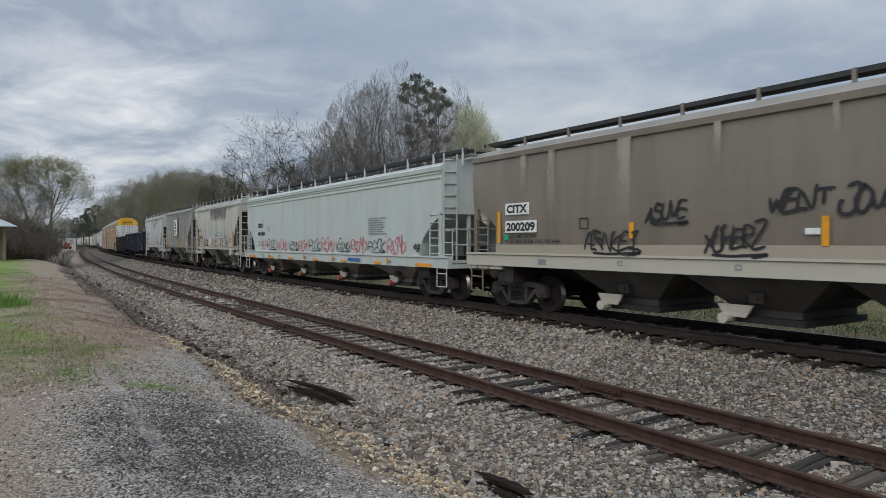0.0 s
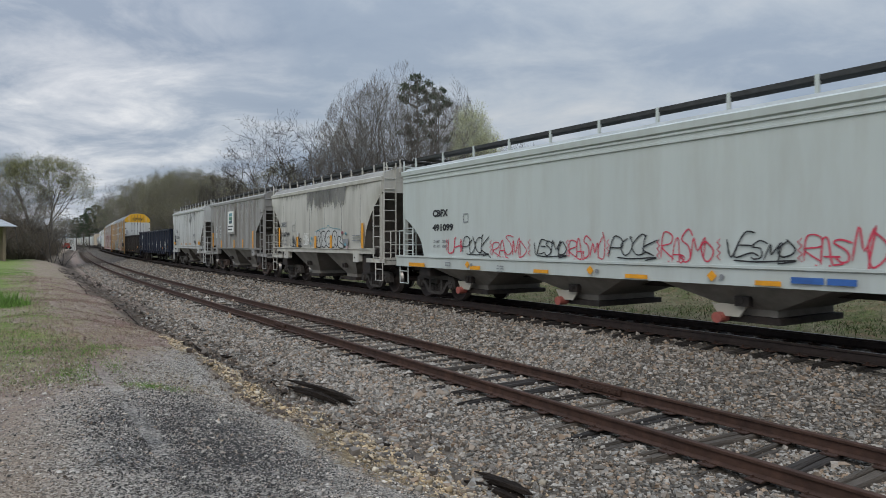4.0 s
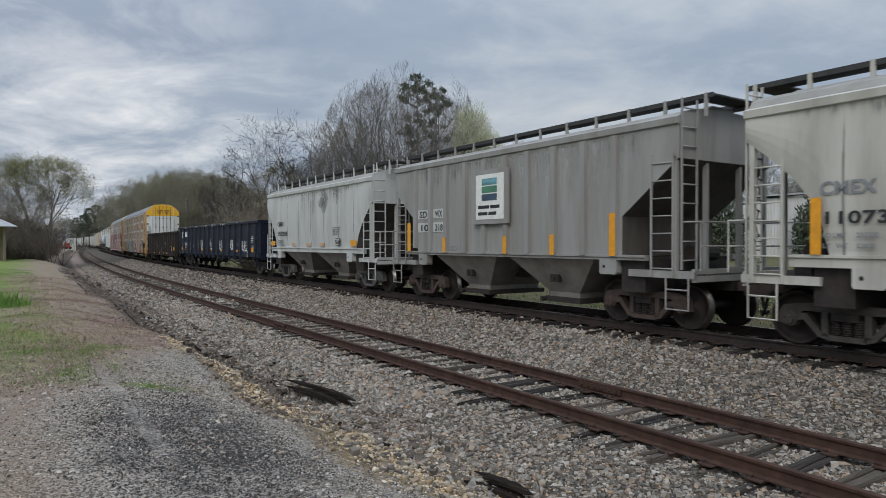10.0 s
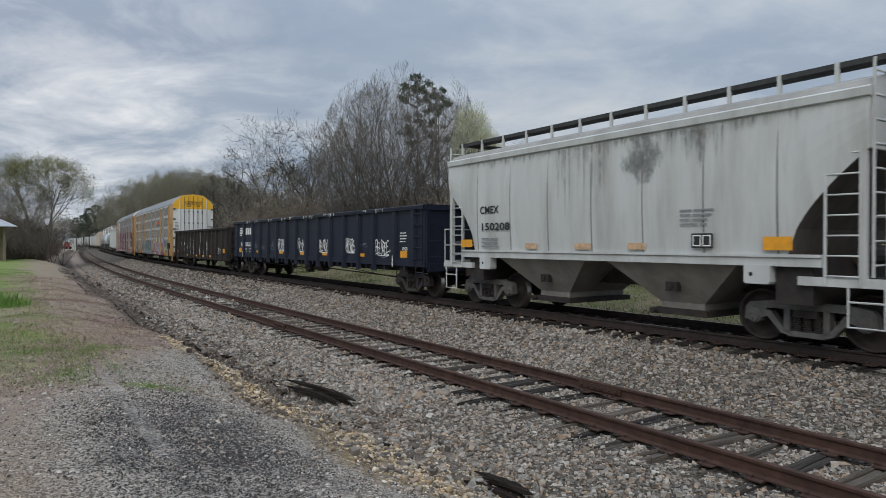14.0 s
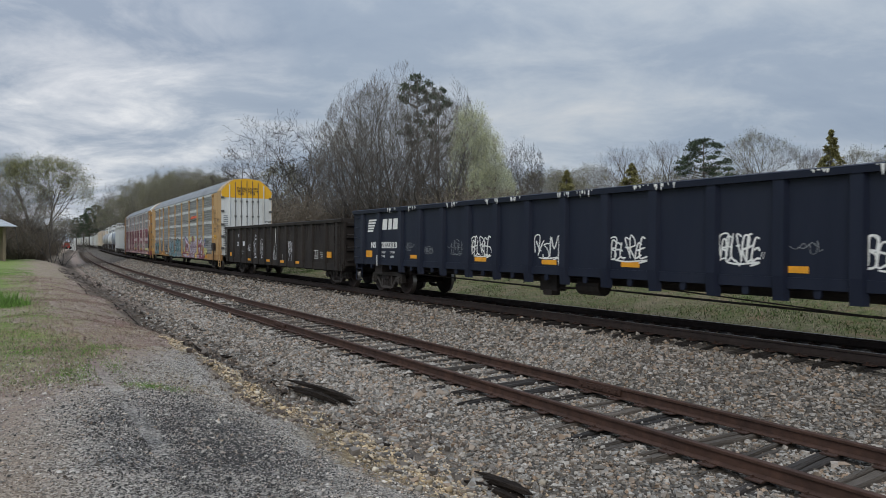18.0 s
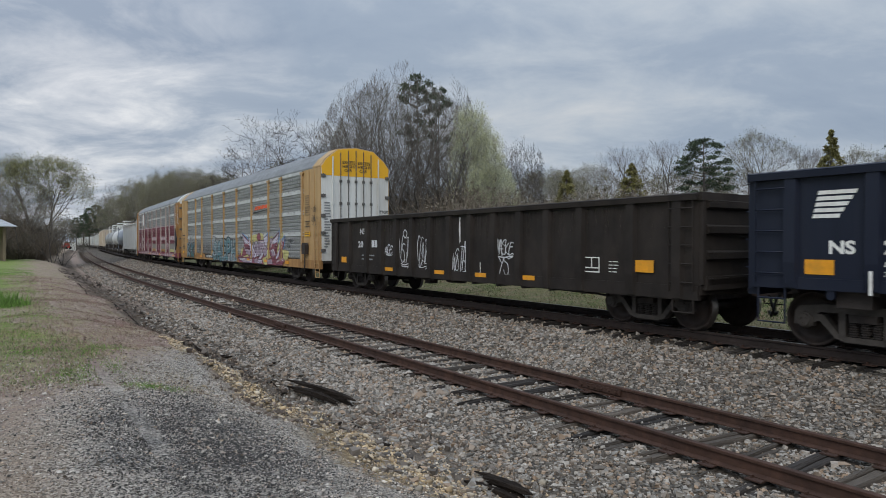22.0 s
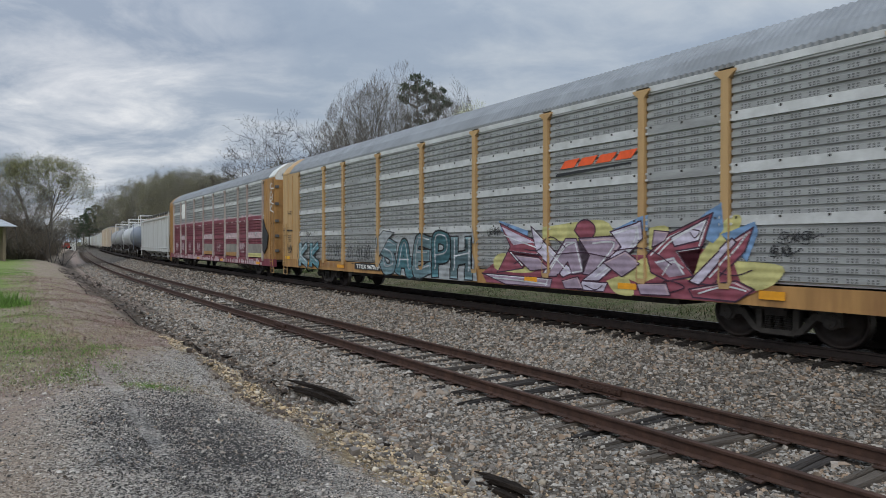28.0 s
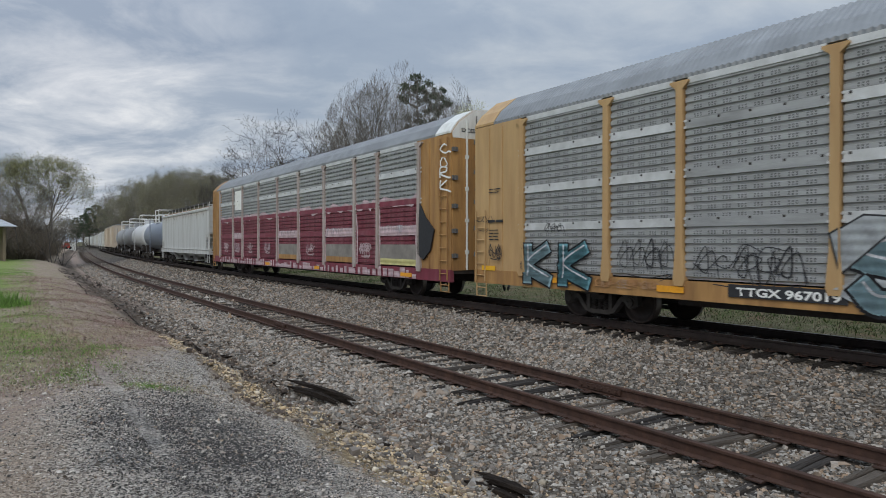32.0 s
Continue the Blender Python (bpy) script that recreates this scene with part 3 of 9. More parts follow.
stones("ballast_stones", clear_of_rails(strewn(11000, (-2, 40), (-2.6, 1.2), 6, 1.2)), 0.034, M_STONE, LAB, seed=6, coarse=True)
stones("ditch_stones", strewn(2400, (0, 24), (7.2, 8.6), 9, 1.0), 0.026, M_STONE, "grey stones scattered in the muddy ditch", seed=9)
stones("ditch_stones", strewn(9000, (1, 13), (7.3, 9.2), 19, 1.1), 0.013, M_STONE, "grey stones scattered in the muddy ditch", seed=19, coarse=True)


def along_bank(n, seed, wide):
    """Places scattered thinly along the bank's foot, which draws away from the rails down the line."""
    rng = np.random.default_rng(seed)
    s = 3.0 + 11.5 * rng.random(n) ** 1.1
    clump = 0.5 + 0.5 * np.sin(s * 2.9 + 1.3) * np.sin(s * 1.1)
    u = 8.25 + 0.13 * (s - 7.5) + rng.normal(0, 1, n) * wide * (0.55 + 0.6 * clump) * np.interp(s, (3, 8, 11, 14), (1.2, 1.0, 0.6, 0.3))
    return s, u


stones("tan_gravel", along_bank(24000, 7, 0.34), 0.0135, M_PEBBLE, "tan and yellow river gravel along the bank", seed=7, coarse=True)
stones("tan_gravel", along_bank(2200, 17, 0.40), 0.026, M_PEBBLE, "tan and yellow river gravel along the bank", seed=17, angular=False)
stones("road_gravel", strewn(34000, (2.5, 10.5), (8.9, 12.6), 8, 1.25), 0.0055, M_GRIT, "fine grey and white road gravel", seed=8, coarse=True)
stones("road_gravel", strewn(3500, (1.5, 11), (8.8, 12.8), 18, 1.2), 0.013, M_GRIT, "fine grey and white road gravel", seed=18, coarse=True)
_r = np.random.default_rng(28)
stones("tar_lumps", (6.1 + _r.normal(0, 1.1, 13000), 10.5 + _r.normal(0, 0.55, 13000)), 0.0065, M_TAR, "crumbled black tar on the gravel", seed=28, coarse=True)
# ---- grass, weeds and trackside litter ----
M_GRASS = material("fresh_spring_grass", (0.13, 0.23, 0.045), 0.8, 0, 0.3, 3, bump=0, by_island=0.5)
M_DRYGRASS = material("dry_straw_grass", (0.36, 0.30, 0.18), 0.85, 0, 0.3, 3, bump=0, by_island=0.4)
M_FARSTRAW = material("bleached_verge_straw", (0.205, 0.178, 0.108), 0.85, 0, 0.3, 3, bump=0, by_island=0.5)
M_FARGRASS = material("rough_verge_grass", (0.055, 0.088, 0.020), 0.85, 0, 0.3, 3, bump=0, by_island=0.5)
M_LEAFLITTER = material("brown_leaf_litter", (0.19, 0.12, 0.075), 0.9, 0, 0.3, 3, bump=0, by_island=0.5)
M_WEED = material("purple_brown_weeds", (0.25, 0.165, 0.145), 0.85, 0, 0.3, 3, bump=0, by_island=0.45)
M_CHAR = material("charred_rotten_wood", (0.020, 0.016, 0.0135), 0.95, 0, 0.4, 5, (0.055, 0.042, 0.032), 0.5, 3, (1, 6, 6), 0.8, 20, spec=0.08)
M_ROOTLET = material("brown_rootlets_and_straw", (0.135, 0.098, 0.07), 0.9, 0, 0.3, 3, bump=0, by_island=0.6)


def lawn(name, s, u, height, mat, label, seed, lean=0.5, width=0.006):
    """Blades, one sliver each, leaning every way."""
    rng = np.random.default_rng(seed)
    n = len(s)
    x, y, _ = on_line(s, u)
    z = ground_z(s, u) - 0.01
    root = np.stack([x, y, z], -1)
    h = height * rng.lognormal(0, 0.35, n)
    a = rng.uniform(0, 6.283, n)
    tip = root + np.stack([np.cos(a) * h * lean * rng.random(n), np.sin(a) * h * lean * rng.random(n), h], -1)
    b = rng.uniform(0, 6.283, n)
    w = np.stack([np.cos(b), np.sin(b), np.zeros(n)], -1) * (width * (0.6 + h / height * 0.5))[:, None]
    V = np.stack([root - w, root + w, tip], 1).reshape(-1, 3)
    me = bpy.data.meshes.new(name)
    me.vertices.add(len(V))
    me.vertices.foreach_set("co", V.reshape(-1).astype(np.float32))
    me.loops.add(len(V))
    me.loops.foreach_set("vertex_index", np.arange(len(V), dtype=np.int32))
    me.polygons.add(n)
    me.polygons.foreach_set("loop_start", np.arange(0, 3 * n, 3, dtype=np.int32))
    me.update(calc_edges=True)
    me.materials.append(mat)
    return tagged(new(name, me), label, "grass", kind="stuff")


def patchy(n, s_rng, u_rng, seed, clumps, spread, far=1.0):
    """Places gathered in clumps."""
    rng = np.random.default_rng(seed)
    cs = s_rng[0] + (s_rng[1] - s_rng[0]) * rng.random(clumps) ** far
    cu = rng.uniform(*u_rng, clumps)
    k = rng.integers(0, clumps, n)
    s, u = cs[k] + rng.normal(0, spread, n), cu[k] + rng.normal(0, spread * 0.7, n)
    keep = (u > u_rng[0] - 0.5 * rng.random(n)) & (u < u_rng[1] + 1)
    return s[keep], u[keep]


def past_road(su):
    s, u = su
    keep = s > 8.3 + (12 - u) * 2.0
    return s[keep], u[keep]


lawn("grass", *past_road(patchy(60000, (10, 48), (11.2, 20), 1, 170, 0.8, 1.3)), 0.034, M_GRASS, "patchy fresh green grass on the bank", 1, 0.8, 0.0045)
lawn("grass", *past_road(patchy(7000, (9, 13), (10.5, 12.4), 21, 14, 0.35)), 0.022, M_GRASS, "patchy fresh green grass on the bank", 21, 0.9, 0.004)
lawn("grass", *past_road(patchy(36000, (8, 40), (10.0, 22), 2, 260, 0.8, 1.5)), 0.026, M_DRYGRASS, "dry straw-coloured grass on the bank", 2, 0.9, 0.0045)
lawn("weeds", *past_road(patchy(64000, (9, 40), (9.0, 12.0), 3, 240, 0.7, 1.4)), 0.026, M_WEED, "low purple-brown weeds on the bank", 3, 1.0, 0.005)
lawn("grass", *patchy(34000, (-4, 50), (-13, -3.6), 4, 80, 0.7, 1.3), 0.06, M_FARGRASS, "rough green grass beyond the main line", 4, 1.1, 0.012)
lawn("grass", *patchy(60000, (-4, 50), (-13, -3.4), 14, 420, 0.9, 1.3), 0.05, M_FARSTRAW, "bleached dry grass beyond the main line", 14, 1.8, 0.010)
lawn("grass", *patchy(22000, (-4, 50), (-13, -3.4), 5, 60, 0.6, 1.3), 0.02, M_LEAFLITTER, "brown leaf litter beyond the main line", 5, 2.2, 0.02)
for _k, (_s, _u, _h) in enumerate(((20.5, 12.0, 0.22), (19.5, 13.2, 0.2), (26.5, 13.2, 0.24), (23.0, 12.6, 0.16))):
    _r = np.random.default_rng(60 + _k)
    lawn("grass_tuft", _s + _r.normal(0, 0.3, 700), _u + _r.normal(0, 0.22, 700), _h, M_GRASS, "tall green tuft of grass", 60 + _k, 0.75, 0.012)


_r = np.random.default_rng(91)
_s = 8.5 + 30 * _r.random(9000) ** 1.5
lawn("rootlets", _s, np.interp(_s, (8, 12, 16, 40), (8.35, 8.75, 9.05, 9.2)) + _r.normal(0, 0.3, 9000), 0.03, M_ROOTLET, "brown rootlets and straw on the washed-out bank", 91, 4.5, 0.006)
lawn("grass", *patchy(9000, (8.6, 12.0), (10.3, 12.0), 22, 9, 0.28), 0.024, M_GRASS, "patchy fresh green grass on the bank", 22, 1.1, 0.004)
lawn("grass", *patchy(14000, (8.4, 16.0), (9.6, 12.4), 23, 60, 0.4), 0.022, M_DRYGRASS, "dry straw-coloured grass on the bank", 23, 1.6, 0.004)


def driftwood(s, u, length, r, turn, seed, name="charred_log", label="charred and splintered piece of old tie"):
    """A broken timber: uneven rings, split ends."""
    rnd = random.Random(seed)
    bm = bmesh.new()
    rings = []
    n = 9
    for k in range(n):
        t = k / (n - 1)
        x = (t - 0.5) * length
        q = r * (0.55 + 0.75 * math.sin(math.pi * min(1, t + 0.12)) * rnd.uniform(0.75, 1.15))
        bend = 0.12 * length * math.sin(t * 2.4 + seed) * 0.4
        rings.append([(x + rnd.uniform(-.04, .04), bend + q * rnd.uniform(0.7, 1.15) * math.cos(a), q * 0.75 * rnd.uniform(0.7, 1.2) * math.sin(a) + r * 0.35) for a in [i * math.pi / 4 for i in range(8)]])
    loft(bm, rings)
    x, y, a = on_line(s, u)
    ob = part(name, bm, M_CHAR, None)
    ob.matrix_basis = pose(float(x), float(y), float(ground_z(np.array(s), np.array(u))) - 0.01, 0, 0, math.degrees(a) - 90 + turn)
    return tagged(ob, label, "driftwood")


def by_eye(px, py, z):
    """Place along the line (s, u) of a point at height z seen at the bearing px and slope py."""
    dpt = 1163.1 * (EYE[2] - z) / (py - 430.5)
    x, y = (px - 784) / 1163.1 * dpt, dpt
    i = int(np.argmin((PX - x) ** 2 + (PY - y) ** 2))
    a = HG[i]
    ex, ey = PX[i] - x, PY[i] - y
    return float(SG[i] + (ex * math.sin(a) - ey * math.cos(a))), float(ex * math.cos(a) + ey * math.sin(a))


def splintered_beam(p0, p1, r, seed, label):
    """A rotten squared timber between two places, split into long shards at its ends."""
    rnd = random.Random(seed)
    (s0, u0), (s1, u1) = p0, p1
    (xa, ya, _), (xb, yb, _) = on_line(s0, u0), on_line(s1, u1)
    length = math.hypot(xb - xa, yb - ya)
    za, zb = (float(ground_z(np.array(a_), np.array(b_))) for a_, b_ in (p0, p1))
    root = tagged(empty("charred_log", pose(float(xa), float(ya), za, 0, -math.degrees(math.atan2(zb - za, length)), math.degrees(math.atan2(yb - ya, xb - xa)))), label, "driftwood")
    for q in range(8):
        bm = bmesh.new()
        oy, oz = rnd.uniform(-1.0, 1.0) * r, rnd.uniform(0.1, 1.5) * r
        a, e = rnd.uniform(-0.1, 0.3) * length, length * rnd.uniform(0.62, 1.06)
        rr = r * rnd.uniform(0.2, 0.45)
        rings = []
        for k in range(8):
            t = k / 7
            w = rr * (0.35 + 0.65 * min(1, t * 5)) * (0.25 + 0.75 * min(1, (1 - t) * 6)) * rnd.uniform(0.85, 1.15)
            rings.append([(a + (e - a) * t, oy + w * c * rnd.uniform(0.8, 1.2) + 0.05 * length * math.sin(2.6 * t), oz + w * 0.8 * d * rnd.uniform(0.8, 1.2)) for c, d in ((1, -1), (1.1, 0.8), (0.2, 1.1), (-1, 0.9), (-1.1, -0.7))])
        loft(bm, rings)
        part("splinter", bm, M_CHAR, root)
    return root


splintered_beam(by_eye(508, 680, -0.78), by_eye(612, 724, -0.86), 0.095, 3, "long charred and splintered tie lying in the ditch")
splintered_beam(by_eye(832, 846, -0.90), by_eye(935, 884, -0.90), 0.085, 5, "short charred and splintered tie end in the ditch")
for _k, (_px, _py, _l, _r, _t) in enumerate(((345, 606, 0.9, 0.045, 15), (300, 585, 0.8, 0.05, -10), (495, 628, 0.25, 0.06, 40), (385, 612, 0.5, 0.05, -25),
                                              (690, 770, 0.3, 0.035, 10), (740, 800, 0.35, 0.03, -30), (215, 520, 1.2, 0.06, 12), (175, 500, 1.4, 0.07, -8), (255, 556, 0.7, 0.05, 30), (395, 627, 0.35, 0.05, 60))):
    driftwood(*by_eye(_px, _py, -0.72), _l, _r, _t, 40 + _k)


def bank_root(places, r, seed):
    """A bare root that snakes along the washed-out bank."""
    rnd = random.Random(seed)
    pts = []
    for (s0, u0), (s1, u1) in zip(places[:-1], places[1:]):
        for k in range(5):
            s, u = s0 + (s1 - s0) * k / 5, u0 + (u1 - u0) * k / 5 + rnd.uniform(-0.05, 0.05)
            x, y, _ = on_line(s, u)
            pts.append((float(x), float(y), float(ground_z(np.array(s), np.array(u))) + r * rnd.uniform(0.2, 1.0)))
    bm = bmesh.new()
    pipe(bm, pts, r, 6)
    return tagged(part("root", bm, M_CHAR, None), "dark bare root along the washed-out bank", "root")


for _k, (_r, _pp) in enumerate(((0.030, ((185, 535), (230, 560), (290, 592), (350, 622), (400, 640))), (0.022, ((240, 570), (285, 600), (320, 622), (372, 634))), (0.018, ((330, 628), (390, 640), (440, 643))), (0.02, ((470, 668), (500, 684), (515, 690))),
                                (0.016, ((620, 738), (660, 758), (700, 775))), (0.018, ((130, 505), (160, 525), (200, 548))))):
    bank_root([by_eye(a, b, -0.55 - 0.3 * (a > 420)) for a, b in _pp], _r, _k)
# fallen leaves and twigs on the gravel
_r = np.random.default_rng(88)
_n = 260
_s, _u = 4.5 + 9 * _r.random(_n), _r.uniform(9.0, 12.4, _n)
_x, _y, _ = on_line(_s, _u)
_c = np.stack([_x, _y, ground_z(_s, _u) + 0.012], -1)
_a = _r.normal(size=(_n, 3)) * (1, 1, 0.25); _a /= np.linalg.norm(_a, axis=1, keepdims=True)
_b = np.cross(_a, (0, 0, 1.0)) + _r.normal(0, 0.15, (_n, 3))
_w = _r.uniform(0.012, 0.035, (_n, 1))
_me = bpy.data.meshes.new("fallen_leaves")
_me.from_pydata(np.stack([_c - _a * _w, _c + _b * _w * 0.45, _c + _a * _w, _c - _b * _w * 0.45], 1).reshape(-1, 3).tolist(), [], np.arange(4 * _n).reshape(-1, 4).tolist())
_me.materials.append(material("dry_tan_leaves", (0.30, 0.22, 0.15), 0.8, 0, 0.3, 6, bump=0, by_island=0.5))
tagged(new("fallen_leaves", _me), "dry tan leaves scattered on the gravel", "leaves", kind="stuff")
stones("ditch_rocks", strewn(2600, (8, 60), (6.9, 9.3), 79, 1.4), 0.03, material("brown_earth_clods", (0.13, 0.10, 0.08), 0.9, 0, 0.35, 4, by_island=0.55), "brown clods and debris along the washed-out bank", seed=79)
stones("bank_litter", strewn(5200, (8.6, 26), (9.2, 12.8), 97, 1.5), 0.011, material("brown_bark_and_clod_litter", (0.125, 0.088, 0.062), 0.9, 0, 0.35, 6, bump=0, by_island=0.6, island_tint=(0.34, 0.29, 0.22)), "small brown clods and bark on the bank", seed=97, coarse=True)
stones("ditch_rocks", strewn(900, (6, 60), (7.1, 8.8), 77, 1.3), 0.04, material("dark_wet_rock", (0.10, 0.085, 0.072), 0.85, 0, 0.35, 4, by_island=0.5), "dark rocks and clods in the ditch", seed=77)
stones("ditch_rocks", strewn(30, (17, 40), (7.2, 8.2), 78, 1.2), 0.045, material("pale_concrete_rubble", (0.34, 0.33, 0.31), 0.85, 0, 0.2, 6, by_island=0.3), "pale rubble in the ditch", seed=78)


def joint_bar(u, z, s):
    bm = bmesh.new()
    box(bm, -0.45, 0.45, -0.055, -0.012, -0.13, -0.04)
    for k in range(6):
        rod(bm, (-0.375 + 0.15 * k, -0.085, -0.085), (-0.375 + 0.15 * k, -0.05, -0.085), 0.02, 6)
    return part("joint_bar", bm, M_RAIL, siding, "bolted rusty joint bar", at=rail_pose(s, u, z))


joint_bar(SIDING - 0.7525, SIDING_Z, by_eye(1035, 685, -0.6)[0])
joint_bar(SIDING + 0.7525, SIDING_Z, 18.5)
# ---- running gear ----
WHEEL_R = 0.457
TRAIN = []      # (car, first S, last S, half the distance of its truck centres)
ROLLING = []    # (wheelset, x in its truck)


def ring_xz(cx, cz, r, n, y):
    return [(cx + r * math.cos(k * 2 * math.pi / n), y, cz + r * math.sin(k * 2 * math.pi / n)) for k in range(n)]


def lathe_y(bm, prof, n=28, cx=0.0, cz=0.0):
    """Turn a profile of (radius, y) about the y axis."""
    loft(bm, [ring_xz(cx, cz, max(r, 0.002), n, y) for r, y in prof])


def wheelset_mesh():
    bm = bmesh.new()
    for s in (-1, 1):
        prof = ((0.09, 0.60), (0.10, 0.655), (0.13, 0.66), (0.36, 0.69), (0.41, 0.685), (0.485, 0.690), (0.485, 0.712), (0.460, 0.722), (0.455, 0.815), (0.44, 0.822),
                (0.405, 0.815), (0.385, 0.755), (0.30, 0.735), (0.15, 0.775), (0.13, 0.80), (0.09, 0.80), (0.085, 0.98), (0.03, 0.98))
        lathe_y(bm, [(r, s * y) for r, y in prof], 22)
    rod(bm, (0, -0.62, 0), (0, 0.62, 0), 0.085, 12)
    me = mesh_of("wheelset", bm, M_WHEEL, True)
    me.materials.append(M_TREAD)
    for p in me.polygons:
        c = p.center
        if math.hypot(c.x, c.z) > 0.445 and 0.70 < abs(c.y) < 0.83:
            p.material_index = 1
    return me


def side_frame_mesh(mat):
    """Cast side frame with two triangular windows and the spring opening, built as bars round the openings."""
    bm = bmesh.new()
    y0, y1 = -0.075, 0.075

    def bar(pts):
        slab_xz(bm, pts, y0, y1)
    bar(((-1.07, .38), (-1.05, .60), (-0.98, .68), (-0.62, .73), (0.62, .73), (0.98, .68), (1.05, .60), (1.07, .38), (0.78, .36), (0.74, .52), (0.66, .60), (-0.66, .60), (-0.74, .52), (-0.78, .36)))
    for s in (-1, 1):
        bar(((s * .78, .42), (s * .66, .46), (s * .42, .20), (s * .26, .16), (s * .26, .255), (s * .37, .275), (s * .60, .56), (s * .72, .56)))
        bar(((s * .27, .22), (s * .37, .22), (s * .37, .62), (s * .27, .62)))
    bar(((-0.30, .155), (0.30, .155), (0.30, .245), (-0.30, .245)))
    return mesh_of("side_frame", bm, mat)


def spring_mesh():
    """A coil spring, its turns close together."""
    bm = bmesh.new()
    rings = []
    for k in range(7):
        for z, r in ((0.0, 0.055), (0.008, 0.076), (0.026, 0.076), (0.034, 0.055)):
            rings.append([(r * math.cos(i * math.pi / 5), r * math.sin(i * math.pi / 5), 0.25 + k * 0.037 + z) for i in range(10)])
    loft(bm, rings)
    return mesh_of("spring", bm, M_STEEL)


def cap_mesh(mat):
    """Bearing adapter and end cap with three bolts."""
    bm = bmesh.new()
    lathe_y(bm, ((0.13, 0.07), (0.14, -0.02), (0.13, -0.05), (0.10, -0.06), (0.10, -0.10), (0.02, -0.105)), 14)
    for k in range(3):
        a = k * 2.094 + 0.5
        rod(bm, (0.055 * math.cos(a), -0.10, 0.055 * math.sin(a)), (0.055 * math.cos(a), -0.125, 0.055 * math.sin(a)), 0.018, 6)
    return mesh_of("bearing_cap", bm, mat)


def bolster_mesh(mat):
    bm = bmesh.new()
    loft(bm, [[(-0.2, y, z0), (0.2, y, z0), (0.2, y, 0.60), (-0.2, y, 0.60)] for y, z0 in ((-1.12, 0.48), (-0.6, 0.40), (0.6, 0.40), (1.12, 0.48))])
    lathe = [[(0.2 * math.cos(a), 0.2 * math.sin(a), z) for a in [i * math.pi / 6 for i in range(12)]] for z in (0.60, 0.70)]
    loft(bm, lathe)
    for s in (-1, 1):
        box(bm, s * 0.42 - 0.05, s * 0.42 + 0.05, -0.9, 0.9, 0.38, 0.46)
        for y in (-0.76, 0.76):
            box(bm, s * 0.42 - 0.03, s * 0.42 + 0.03, y - 0.05, y + 0.05, 0.30, 0.60)
    return mesh_of("truck", bm, mat)


GEAR = {}
M_FRAME = material("dusty_truck_frame_steel", (0.072, 0.064, 0.058), 0.8, 0.1, 0.35, 5, (0.035, 0.030, 0.027), 0.6, 2.2, bump=0.3)
for _n, _m, _c in (("dark", M_FRAME, M_FRAME), ("grey", M_GREYSTEEL, M_GREYSTEEL), ("rust", M_RUSTSTEEL, M_RUSTSTEEL)):
    GEAR[_n] = (side_frame_mesh(_m), cap_mesh(_c), bolster_mesh(M_STEEL))
ME_WHEEL, ME_SPRING = wheelset_mesh(), spring_mesh()


def truck(parent, x, kind="dark", spin=True):
    frame_me, cap_me, bolster_me = GEAR[kind]
    t = new("truck", bolster_me)
    t.parent = parent
    t.matrix_basis = pose(x, 0, 0)
    for s in (-1, 1):
        o = new("side_frame", frame_me); o.parent = t; o.matrix_basis = pose(0, s * 1.0, 0)
        if spin and s < 0:
            for k in (-0.17, 0.0, 0.17):
                o = new("spring", ME_SPRING); o.parent = t; o.matrix_basis = pose(k, -1.01, 0)
        for k in (-1, 1):
            o = new("bearing_cap", cap_me); o.parent = t; o.matrix_basis = pose(k * 0.889, s * 1.04, WHEEL_R, 0, 0, 0 if s < 0 else 180)
    for k in (-1, 1):
        w = new("wheelset", ME_WHEEL); w.parent = t; w.matrix_basis = pose(k * 0.889, 0, WHEEL_R)
        if spin:
            ROLLING.append((w, k * 0.889))
    return t


# ---- pieces that many cars share ----
def coupler(car, x, s):
    """Knuckle coupler, draft gear and hose at the end x; s is the way out."""
    bm = bmesh.new()
    box(bm, min(x - s * 0.9, x + s * 0.12), max(x - s * 0.9, x + s * 0.12), -0.09, 0.09, 0.78, 0.95)
    slab_xz(bm, ((x + s * 0.10, .70), (x + s * 0.10, 1.02), (x + s * 0.34, 1.02), (x + s * 0.42, .95), (x + s * 0.42, .75), (x + s * 0.34, .70)), -0.16, 0.12)
    part("coupler", bm, M_RUSTSTEEL, car)
    bm = bmesh.new()
    pipe(bm, [(x + s * 0.05, 0.30 * s, 0.85), (x + s * 0.18, 0.30 * s, 0.72), (x + s * 0.26, 0.25 * s, 0.48), (x + s * 0.40, 0.1 * s, 0.36), (x + s * 0.5, 0, 0.42)], 0.03, 7)
    part("air_hose", bm, M_BLACK, car)


_rungs = {}


def rung(parent, a, b, r, mat):
    """A round step between two points; steps of one length share a mesh."""
    a, b = Vector(a), Vector(b)
    key = (round((b - a).length, 3), r, mat.name)
    if key not in _rungs:
        bm = bmesh.new()
        rod(bm, (0, 0, 0), (0, 0, (b - a).length), r, 6)
        _rungs[key] = mesh_of("rung", bm, mat, True)
    o = new("rung", _rungs[key])
    o.parent = parent
    o.matrix_basis = Matrix.Translation(a) @ (b - a).to_track_quat("Z", "Y").to_matrix().to_4x4()


